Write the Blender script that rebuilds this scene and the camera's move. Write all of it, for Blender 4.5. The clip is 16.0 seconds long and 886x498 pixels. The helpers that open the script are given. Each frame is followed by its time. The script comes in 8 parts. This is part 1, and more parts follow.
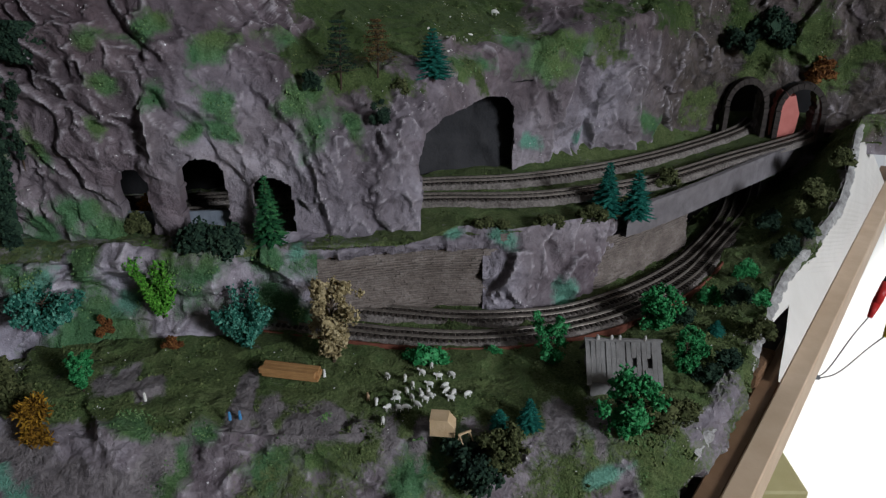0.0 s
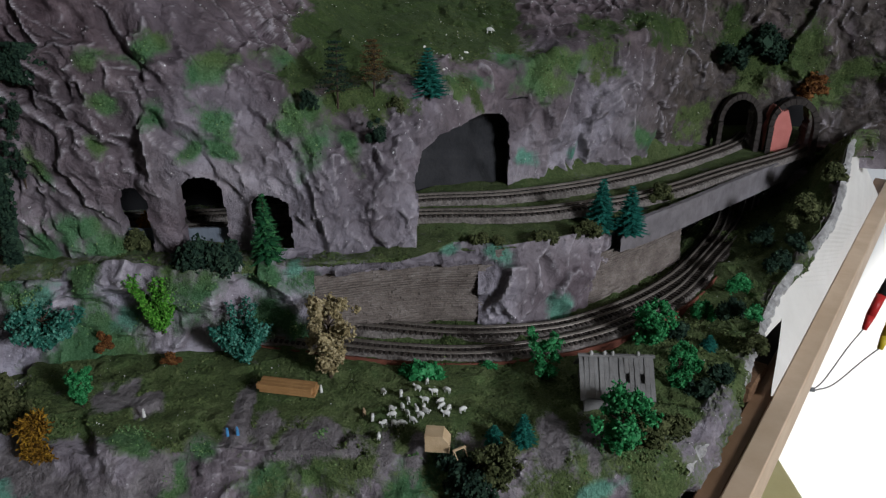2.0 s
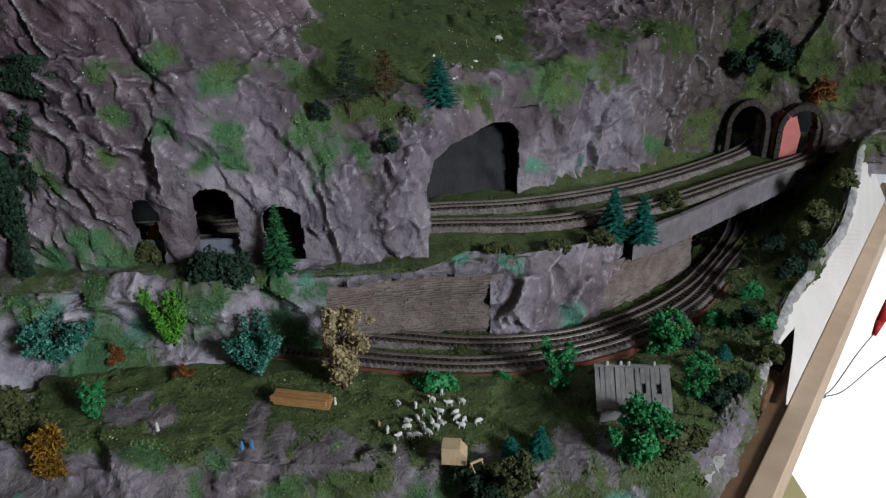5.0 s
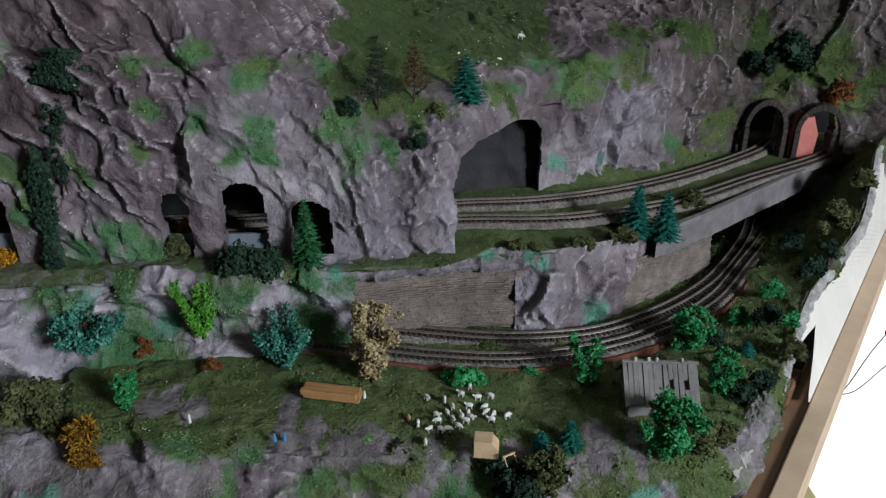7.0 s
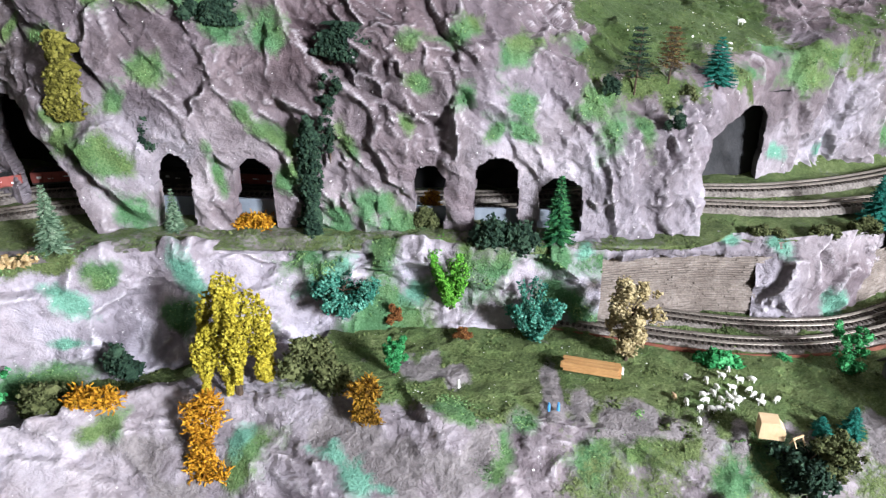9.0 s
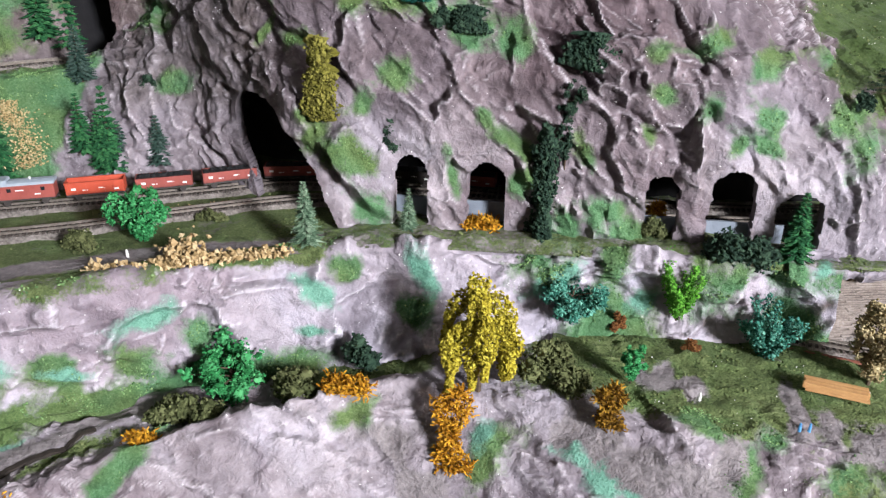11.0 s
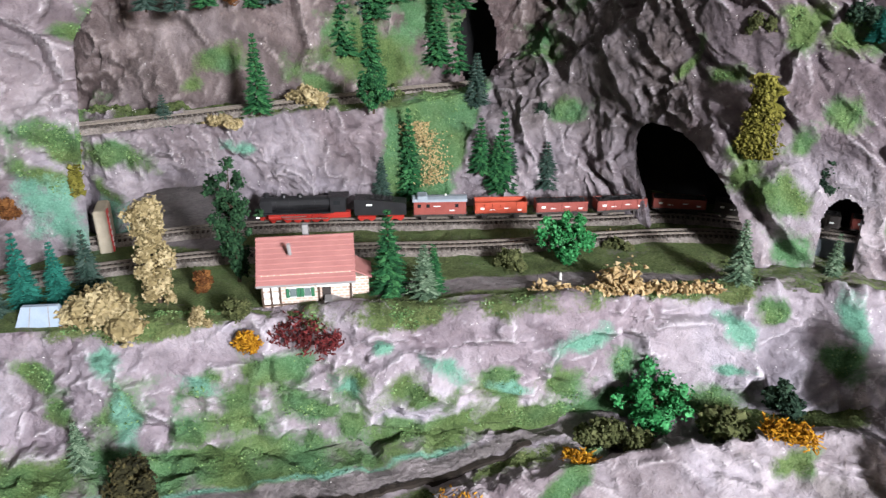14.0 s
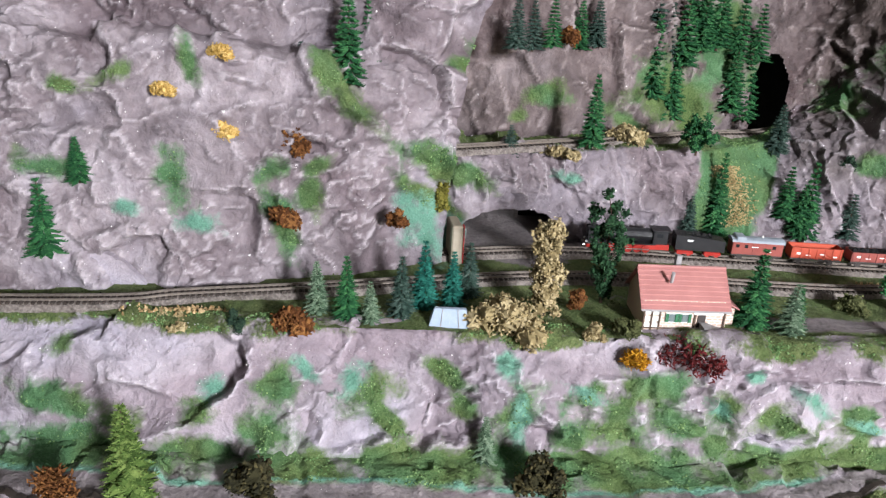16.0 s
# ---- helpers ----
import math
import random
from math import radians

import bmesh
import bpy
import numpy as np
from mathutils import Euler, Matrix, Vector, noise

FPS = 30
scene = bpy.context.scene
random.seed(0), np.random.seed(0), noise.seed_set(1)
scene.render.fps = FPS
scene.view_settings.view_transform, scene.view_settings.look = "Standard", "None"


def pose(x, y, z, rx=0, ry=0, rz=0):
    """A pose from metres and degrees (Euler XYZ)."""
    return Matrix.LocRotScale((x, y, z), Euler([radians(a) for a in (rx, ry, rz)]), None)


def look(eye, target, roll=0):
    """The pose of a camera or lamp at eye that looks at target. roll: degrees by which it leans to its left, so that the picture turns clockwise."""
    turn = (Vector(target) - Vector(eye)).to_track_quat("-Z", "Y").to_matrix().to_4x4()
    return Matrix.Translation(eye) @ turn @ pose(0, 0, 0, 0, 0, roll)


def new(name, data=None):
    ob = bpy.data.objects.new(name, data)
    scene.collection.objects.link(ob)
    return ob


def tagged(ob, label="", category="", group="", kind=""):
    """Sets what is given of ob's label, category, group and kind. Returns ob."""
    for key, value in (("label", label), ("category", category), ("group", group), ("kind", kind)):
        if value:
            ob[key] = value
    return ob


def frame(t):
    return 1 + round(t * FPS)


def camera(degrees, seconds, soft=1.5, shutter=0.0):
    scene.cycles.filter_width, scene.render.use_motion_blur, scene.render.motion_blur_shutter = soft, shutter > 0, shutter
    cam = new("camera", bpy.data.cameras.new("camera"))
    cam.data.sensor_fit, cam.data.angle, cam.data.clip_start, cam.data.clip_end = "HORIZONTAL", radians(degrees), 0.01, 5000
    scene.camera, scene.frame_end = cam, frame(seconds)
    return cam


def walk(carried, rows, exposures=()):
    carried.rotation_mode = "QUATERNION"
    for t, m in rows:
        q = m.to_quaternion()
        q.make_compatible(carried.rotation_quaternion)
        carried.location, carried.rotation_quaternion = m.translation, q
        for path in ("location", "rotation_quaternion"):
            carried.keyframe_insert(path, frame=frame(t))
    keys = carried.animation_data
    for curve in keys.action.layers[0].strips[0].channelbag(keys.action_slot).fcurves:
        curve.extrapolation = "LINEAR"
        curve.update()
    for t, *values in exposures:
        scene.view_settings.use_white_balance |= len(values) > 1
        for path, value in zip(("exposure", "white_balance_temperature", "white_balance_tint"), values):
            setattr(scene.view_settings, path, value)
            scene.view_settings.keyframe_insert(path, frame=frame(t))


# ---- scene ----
cam = camera(62.6, 16.0, soft=1.3, shutter=0.15)
METRES, EYE, TILT, LEAN, TURN = 0.9, 1.4, -25.0, 0.0, 0.0
ROWS = [
    (0.0, 0.0, 0.0, 0.0, -0.0, 0.0, -0.0),
    (0.5, 0.0013, -0.0025, -0.0009, 0.13, 0.14, 0.04),
    (1.0, -0.0027, -0.0053, 0.0038, 0.04, 0.36, -0.12),
    (1.5, -0.0005, -0.0061, 0.0023, 0.06, 0.27, 0.02),
    (2.0, 0.0043, -0.0087, 0.007, 0.01, 0.69, 0.12),
    (2.5, -0.0068, -0.0065, 0.013, -0.17, 0.57, -0.2),
    (3.0, -0.0022, -0.0019, 0.0088, 0.04, 0.81, 0.47),
    (3.5, -0.0042, -0.0013, 0.0093, -0.06, 0.73, 0.48),
    (4.0, -0.0067, -0.0018, 0.0105, -0.05, 0.79, 0.4),
    (6.5, -0.0089, -0.0121, 0.0122, 0.07, 1.33, 0.64),
    (7.0, -0.0352, -0.011, 0.0101, -0.15, 0.9, 0.03),
    (7.5, -0.0792, -0.0079, -0.0088, -0.44, 1.24, -0.37),
    (8.0, -0.1221, -0.01, -0.0196, 0.71, 1.08, -0.92),
    (8.5, -0.1692, -0.0153, -0.0183, 2.27, 0.73, -1.63),
    (9.0, -0.2145, -0.0259, -0.0102, 4.44, 0.32, -2.52),
    (9.5, -0.2573, -0.0364, -0.0078, 6.39, 0.08, -3.29),
    (12.0, -0.424, -0.0777, -0.014, 14.78, -0.66, -7.07),
    (12.5, -0.4669, -0.0903, -0.0163, 17.36, -0.67, -7.9),
    (13.0, -0.5077, -0.1049, -0.0221, 19.29, -1.1, -8.48),
    (13.5, -0.5517, -0.1282, -0.0246, 20.71, -0.56, -9.29),
    (14.0, -0.5962, -0.1431, -0.0339, 23.44, -0.77, -10.31),
    (14.5, -0.6442, -0.1786, -0.0498, 26.71, -0.68, -11.52),
    (15.0, -0.7003, -0.2411, -0.0638, 30.19, -1.11, -14.25),
    (15.5, -0.757, -0.2987, -0.0699, 31.21, -0.77, -15.18),
    (16.0, -0.8334, -0.3226, -0.1043, 28.51, 0.43, -15.33),
]
EXPOSURE = [(0.0, 0.02, 6250, 9), (2.6, 0.04, 6250, 9), (3.5, 0.25, 6250, 9), (6.6, 0.26, 6250, 9), (7.0, 0.45, 6200, 6), (7.5, 0.92, 6150, 3), (8.0, 1.38, 6150, 3), (8.5, 2.3, 6250, 7), (9.0, 2.28, 6350, 10), (9.7, 2.2, 6500, 13), (12.0, 2.2, 6560, 12), (13.0, 2.12, 6600, 11), (15.0, 2.22, 6650, 13), (16.0, 2.18, 6650, 13)]
walk(cam, [(t, pose(0, 0, EYE, TILT, LEAN, TURN) @ pose(METRES * x, METRES * y, METRES * z, 90 + pitch, roll, yaw)) for t, x, y, z, yaw, pitch, roll in ROWS], EXPOSURE)

# ---------------------------------------------------------------- light
world = bpy.data.worlds.new("room_air")
scene.world = world
world.use_nodes = True
sky = world.node_tree.nodes.new("ShaderNodeTexSky")
sky.sky_type, sky.sun_disc = "NISHITA", False
sky.sun_elevation, sky.sun_rotation = radians(32), radians(120)
world.node_tree.links.new(sky.outputs[0], world.node_tree.nodes["Background"].inputs[0])
world.node_tree.nodes["Background"].inputs[1].default_value = 0.06


def area_lamp(name, eye, target, w, h, watts, color):
    data = bpy.data.lights.new(name, "AREA")
    data.shape, data.size, data.size_y, data.energy, data.color = "RECTANGLE", w, h, watts, color
    ob = new(name, data)
    ob.matrix_world = look(eye, target)
    return ob


WINDOW_Y, WINDOW_Z = -1.3, 2.08
area_lamp("window_daylight", (1.68, WINDOW_Y, WINDOW_Z), (-0.3, 0.3, 1.1), 0.42, 0.45, 56, (0.89, 0.93, 1.0))
sun = bpy.data.lights.new("sun", "SUN")
sun.energy, sun.angle, sun.color = 5.0, radians(1.2), (1.0, 0.95, 0.88)
new("sun", sun).matrix_world = look((1.85, -0.85, 2.85), (0.81, 1.3, 0.66))

# ---------------------------------------------------------------- noise


def grad_noise(p, seed=0):
    """Smooth noise of n x 3 places, -1 to 1."""
    i = np.floor(p).astype(np.int64)
    f = p - i
    w = f * f * f * (f * (f * 6 - 15) + 10)
    total = np.zeros(len(p))
    for dx in (0, 1):
        for dy in (0, 1):
            for dz in (0, 1):
                g = _hash3(i + np.array((dx, dy, dz)), seed)
                d = (g * (f - np.array((dx, dy, dz)))).sum(1)
                total += d * np.where(dx, w[:, 0], 1 - w[:, 0]) * np.where(dy, w[:, 1], 1 - w[:, 1]) * np.where(dz, w[:, 2], 1 - w[:, 2])
    return total * 1.6


def _hash3(i, seed):
    h = (i[:, 0] * 73856093) ^ (i[:, 1] * 19349663) ^ (i[:, 2] * 83492791) ^ (seed * 2654435761 + 12345)
    out = np.empty((len(i), 3))
    for k in range(3):
        h = (h * 6364136223846793005 + 1442695040888963407) & 0x7FFFFFFFFFFFFFFF
        out[:, k] = ((h >> 24) & 0xFFFF) / 32768.0 - 1.0
    return out


def plates(p, seed=0, tilt=1.0, step=1.0, rim=0.1, lip=0.0):
    """Height of broken plates that overlap: each has its own level and tilt, and a torn edge of the width rim, with a raised lip on the higher one."""
    i = np.floor(p - 0.5).astype(np.int64)
    n = len(p)
    a, b, ha, hb = np.full(n, 9.0), np.full(n, 9.0), np.zeros(n), np.zeros(n)
    for dx in (0, 1):
        for dy in (0, 1):
            for dz in (0, 1):
                c = i + np.array((dx, dy, dz))
                h = _hash3(c, seed)
                o = p - c - 0.5 - 0.36 * h
                d = np.sqrt((o ** 2).sum(1))
                level = step * h[:, 0] + tilt * (h[:, [1, 2, 0]] * o).sum(1)
                first, second = d < a, d < b
                hb = np.where(first, ha, np.where(second, level, hb))
                b = np.where(first, a, np.where(second, d, b))
                ha = np.where(first, level, ha)
                a = np.where(first, d, a)
    t = np.clip((b - a) / rim, 0, 1)
    t = 0.5 + 0.5 * t * t * (3 - 2 * t)
    return ha * t + hb * (1 - t) + lip * np.exp(-(((b - a) - 0.7 * rim) / (0.8 * rim)) ** 2) * np.clip((ha - hb) * 3, 0, 1)


def fractal(p, octaves=4, seed=0):
    total, amp = 0, 1.0
    for k in range(octaves):
        total = total + amp * grad_noise(p * 2.03 ** k + 7.1 * k, seed + k)
        amp *= 0.5
    return total


def crag(p, lean=0.3, size=1.0, grain=(23, 20, 17)):
    """Height of hand-modelled plaster rock: broad slabs with torn rims, sharp creases along the fall of the slabs, and crumbs."""
    slant = np.interp(p[:, 0], *lean) if isinstance(lean, tuple) else lean
    q = np.stack([(p[:, 0] + slant * (p[:, 2] - 1.25) + 0.3 * p[:, 1]) * grain[0], p[:, 1] * grain[1], p[:, 2] * grain[2]], 1) / size
    q = q + 0.26 * np.stack([grad_noise(q * 0.9 + 5, 3), grad_noise(q * 0.9 + 9, 4), grad_noise(q * 0.9 + 2, 5)], 1)
    j1, j2 = fractal(q * 3.1 + 4, 3, 61), fractal(q * 3.1 + 9, 3, 64)
    q = q + 0.07 * np.stack([j1, j2, j2], 1)
    patchy = np.clip(0.45 + 1.2 * grad_noise(q * 0.55 + 8, 51), 0.05, 1)
    slabs = plates(q * 0.85, 11, 1.0, 0.5, 0.11, 0.2)
    flakes = plates(q * np.array((1.9, 1.9, 2.2)) + 3, 12, 0.8, 0.6, 0.17, 0.34)
    chips = plates(q * 4.4 + 1, 13, 0.9, 0.6, 0.25, 0.2)
    fold = (1 - np.abs(grad_noise(q * np.array((1.3, 1.3, 0.5)) + 1, 41))) ** 7
    crease = (1 - np.abs(grad_noise(q * np.array((3.0, 3.0, 1.0)) + 6, 43))) ** 9
    return size * (0.010 * grad_noise(p * 7, 41) + 0.0115 * slabs + 0.0072 * flakes * (0.3 + 0.7 * patchy) + 0.0032 * chips * (0.15 + patchy)
                   + 0.0014 * fold + 0.0010 * crease * np.clip(1.2 - patchy, 0, 1) + 0.0016 * j1 * patchy)


# ---------------------------------------------------------------- materials


class Mat:
    """A node material under construction."""

    def __init__(self, name, rough=0.8, metal=0.0):
        self.m = bpy.data.materials.new(name)
        self.m.use_nodes = True
        self.t = self.m.node_tree
        self.b = self.t.nodes["Principled BSDF"]
        self.b.inputs["Roughness"].default_value, self.b.inputs["Metallic"].default_value = rough, metal
        self.b.inputs["Specular IOR Level"].default_value = 0.3
        self.co = self.t.nodes.new("ShaderNodeNewGeometry").outputs["Position"]

    def node(self, kind, **values):
        n = self.t.nodes.new(kind)
        for k, v in values.items():
            n.inputs[k.replace("_", " ")].default_value = v
        return n

    def link(self, a, b):
        self.t.links.new(a, b)

    def noise(self, scale, detail=4.0, rough=0.6, distort=0.0):
        n = self.node("ShaderNodeTexNoise", Scale=scale, Detail=detail, Roughness=rough, Distortion=distort)
        self.link(self.co, n.inputs["Vector"])
        return n.outputs["Fac"]

    def ramp(self, fac, stops):
        n = self.t.nodes.new("ShaderNodeValToRGB")
        while len(n.color_ramp.elements) < len(stops):
            n.color_ramp.elements.new(0.5)
        for e, (p, c) in zip(n.color_ramp.elements, stops):
            e.position, e.color = p, (*c, 1) if len(c) == 3 else c
        self.link(fac, n.inputs[0])
        return n.outputs[0]

    def grey(self, fac, lo, hi):
        n = self.node("ShaderNodeMapRange")
        n.inputs["From Min"].default_value, n.inputs["From Max"].default_value = lo, hi
        self.link(fac, n.inputs["Value"])
        return n.outputs[0]

    def mix(self, fac, a, b, blend="MIX"):
        n = self.t.nodes.new("ShaderNodeMix")
        n.data_type, n.blend_type = "RGBA", blend
        for src, sock in ((fac, n.inputs[0]), (a, n.inputs[6]), (b, n.inputs[7])):
            if isinstance(src, (int, float)):
                sock.default_value = src
            elif isinstance(src, tuple):
                sock.default_value = (*src, 1)
            else:
                self.link(src, sock)
        return n.outputs[2]

    def math(self, op, a, b):
        n = self.t.nodes.new("ShaderNodeMath")
        n.operation = op
        for src, sock in ((a, n.inputs[0]), (b, n.inputs[1])):
            if isinstance(src, (int, float)):
                sock.default_value = src
            else:
                self.link(src, sock)
        return n.outputs[0]

    def attribute(self, name):
        n = self.t.nodes.new("ShaderNodeAttribute")
        n.attribute_name = name
        return n.outputs["Fac"]

    def island(self):
        return self.t.nodes.new("ShaderNodeNewGeometry").outputs["Random Per Island"]

    def each(self):
        return self.t.nodes.new("ShaderNodeObjectInfo").outputs["Random"]

    def color(self, c):
        if isinstance(c, tuple):
            self.b.inputs["Base Color"].default_value = (*c, 1)
        else:
            self.link(c, self.b.inputs["Base Color"])
        return self

    def bump(self, height, depth, strength=1.0):
        n = self.node("ShaderNodeBump", Strength=strength, Distance=depth)
        self.link(height, n.inputs["Height"])
        self.link(n.outputs[0], self.b.inputs["Normal"])
        return self


def simple(name, lo, hi, scale=60.0, rough=0.7, depth=0.0004, metal=0.0):
    """A plain surface whose colour wanders between two tones, with fine relief."""
    m = Mat(name, rough, metal)
    n = m.noise(scale, 5)
    big = m.noise(scale * 0.17, 3)
    m.color(m.ramp(m.mix(0.4, n, big), [(0.32, lo), (0.68, hi)]))
    m.bump(m.noise(scale * 6, 3), depth)
    return m.m


def rock_material(name, dark, mid, light):
    m = Mat(name, 0.78)
    n1, n2, n3 = m.noise(9, 4, 0.55, 0.8), m.noise(48, 5, 0.6, 0.6), m.noise(380, 3)
    stone = m.ramp(m.mix(0.42, n1, n2), [(0.34, dark), (0.5, mid), (0.66, light)])
    stone = m.mix(m.grey(n3, 0.3, 0.62), m.mix(0.16, stone, dark), stone)
    tint = m.ramp(m.noise(5.5, 3, 0.5, 0.8), [(0.36, (0.74, 0.66, 0.68)), (0.5, (0.96, 0.93, 0.94)), (0.62, (1.05, 1.06, 1.12))])
    stone = m.mix(1.0, stone, tint, "MULTIPLY")
    blot = m.grey(m.noise(21, 4, 0.6, 1.6), 0.60, 0.72)
    stone = m.mix(m.math("MULTIPLY", blot, 0.55), stone, m.mix(1.0, stone, (0.56, 0.48, 0.52), "MULTIPLY"))
    # mauve paint of the upper rock, with weaker light up there coloured in
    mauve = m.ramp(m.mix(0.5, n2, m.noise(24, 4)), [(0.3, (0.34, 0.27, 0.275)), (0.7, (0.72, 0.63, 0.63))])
    stone = m.mix(m.attribute("coat_shade"), stone, m.mix(1.0, stone, mauve, "MULTIPLY"))
    # brown wash, which also carries painted shade at the right-hand portals
    wash_shade = m.math("MULTIPLY", m.attribute("wash_shade"), m.grey(m.noise(30, 4, 0.6, 1.0), 0.12, 0.5))
    stone = m.mix(wash_shade, stone, m.ramp(n2, [(0.3, (0.020, 0.015, 0.012)), (0.7, (0.105, 0.082, 0.070))]))
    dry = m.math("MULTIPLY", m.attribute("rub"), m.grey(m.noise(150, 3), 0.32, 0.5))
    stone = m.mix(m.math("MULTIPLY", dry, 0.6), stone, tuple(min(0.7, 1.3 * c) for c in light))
    # white plaster specks that double as painted glints along the ridges
    glint_flecks = m.math("MULTIPLY", m.grey(m.noise(300, 2, 0.5), 0.69, 0.73), m.math("ADD", m.math("MULTIPLY", m.attribute("rub"), 1.0), m.grey(m.noise(35, 3), 0.60, 0.66)))
    stone = m.mix(glint_flecks, stone, (0.78, 0.76, 0.75))
    edge, ragged = m.noise(60, 4, 0.65), m.noise(260, 3, 0.7)
    fine = m.noise(520, 3, 0.7)
    grass = m.ramp(m.mix(0.42, fine, m.noise(30, 3)), [(0.32, (0.040, 0.078, 0.021)), (0.5, (0.090, 0.145, 0.046)), (0.68, (0.17, 0.232, 0.093))])
    leafy = m.ramp(m.mix(0.42, fine, m.noise(38, 3)), [(0.32, (0.036, 0.098, 0.040)), (0.5, (0.072, 0.168, 0.072)), (0.68, (0.14, 0.265, 0.14))])
    teal = m.ramp(m.mix(0.42, fine, m.noise(30, 3)), [(0.3, (0.055, 0.17, 0.115)), (0.7, (0.20, 0.41, 0.31))])
    olive = m.ramp(m.mix(0.45, fine, m.noise(34, 4, 0.6, 0.8)), [(0.3, (0.026, 0.042, 0.012)), (0.48, (0.078, 0.108, 0.034)), (0.7, (0.19, 0.225, 0.095))])
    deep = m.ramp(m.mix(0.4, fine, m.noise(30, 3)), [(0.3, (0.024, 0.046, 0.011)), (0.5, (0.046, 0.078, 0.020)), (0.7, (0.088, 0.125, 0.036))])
    olive = m.mix(m.attribute("coat_shade"), olive, deep)
    mud = m.ramp(m.mix(0.5, m.noise(260, 4), m.noise(45, 3)), [(0.35, (0.10, 0.085, 0.088)), (0.65, (0.24, 0.212, 0.212))])

    def cover(under, over, attr, soft=0.16, rag=0.5):
        wander = m.math("ADD", m.math("MULTIPLY", m.math("SUBTRACT", edge, 0.5), 0.7), m.math("MULTIPLY", m.math("SUBTRACT", ragged, 0.5), rag))
        f = m.grey(m.math("ADD", m.attribute(attr), wander), 0.5 - soft, 0.5 + soft)
        return m.mix(f, under, over), f

    green = m.mix(m.grey(m.noise(11, 2), 0.40, 0.60), leafy, grass)
    c, f1 = cover(stone, green, "moss", 0.20)
    c, f2 = cover(c, m.mix(m.math("MULTIPLY", m.grey(m.noise(26, 3, 0.6, 0.8), 0.50, 0.66), 0.7), olive, m.mix(m.attribute("coat_shade"), grass, deep)), "meadow", 0.14, 0.8)
    c, f3 = cover(c, teal, "teal", 0.22)
    c, f4 = cover(c, mud, "mud", 0.12)
    m.color(c)
    fuzz = m.math("MAXIMUM", m.math("MAXIMUM", f1, f2), f3)
    h = m.math("ADD", m.math("MULTIPLY", m.noise(85, 5, 0.7, 0.5), 0.9), m.math("MULTIPLY", n3, 0.22))
    grit = m.math("MULTIPLY", m.grey(m.noise(19, 3, 0.6, 0.8), 0.50, 0.66), m.noise(240, 4, 0.75))
    h = m.math("ADD", h, m.math("MULTIPLY", grit, 0.9))
    chip = m.node("ShaderNodeTexVoronoi", Scale=75.0)
    bend = m.node("ShaderNodeTexNoise", Scale=40.0, Detail=4.0)
    m.link(m.co, bend.inputs["Vector"])
    move = m.node("ShaderNodeVectorMath")
    move.operation = "MULTIPLY_ADD"
    m.link(bend.outputs["Color"], move.inputs[0])
    move.inputs[1].default_value = (0.035, 0.035, 0.035)
    m.link(m.co, move.inputs[2])
    m.link(move.outputs[0], chip.inputs["Vector"])
    sep = m.t.nodes.new("ShaderNodeSeparateColor")
    m.link(chip.outputs["Color"], sep.inputs[0])
    h = m.math("ADD", h, m.math("MULTIPLY", m.math("MULTIPLY", sep.outputs[0], 0.55), m.math("SUBTRACT", 1.0, m.math("MULTIPLY", fuzz, 0.8))))
    h = m.math("ADD", h, m.math("MULTIPLY", m.math("MULTIPLY", fuzz, m.noise(620, 2, 0.8)), 0.7))
    m.bump(h, 0.0040)
    m.link(m.math("ADD", m.math("MULTIPLY", fuzz, 0.35), m.grey(m.noise(90, 4), -0.5, 1.1)), m.b.inputs["Roughness"])
    return m.m


ROCK = rock_material("painted plaster rock", (0.10, 0.083, 0.090), (0.205, 0.178, 0.190), (0.37, 0.335, 0.352))
PALEROCK = rock_material("pale whitewashed plaster rock", (0.16, 0.142, 0.160), (0.305, 0.277, 0.305), (0.45, 0.415, 0.448))
BROWNROCK = rock_material("brown-washed plaster rock", (0.05, 0.038, 0.036), (0.135, 0.108, 0.104), (0.26, 0.22, 0.215))
SHADEBLACK = simple("matt black tunnel shade", (0.006, 0.006, 0.007), (0.016, 0.015, 0.016), 40, 0.95)
BALLAST = simple("fine grey-brown ballast", (0.07, 0.055, 0.046), (0.42, 0.37, 0.335), 420, 0.9, 0.0018)
SLEEPER = simple("dark brown plastic sleepers", (0.030, 0.022, 0.018), (0.075, 0.060, 0.050), 200, 0.7)
RAIL = simple("weathered nickel silver rail", (0.15, 0.125, 0.105), (0.33, 0.29, 0.25), 300, 0.45, 0.0001, 0.6)
PLASTER = simple("white plaster edge", (0.20, 0.185, 0.18), (0.66, 0.64, 0.61), 120, 0.85, 0.0025)

# ---------------------------------------------------------------- landscape sheets


def linked(name, verts, faces, material, smooth=True):
    me = bpy.data.meshes.new(name)
    me.from_pydata(verts, [], faces)
    if smooth:
        me.shade_smooth()
    me.materials.append(material)
    return new(name, me)


def line(points):
    """Height and depth along a line that runs from left to right: x, y, z at each bend."""
    p = np.array(points)
    return lambda x: (np.interp(x, p[:, 0], p[:, 1]), np.interp(x, p[:, 0], p[:, 2]))


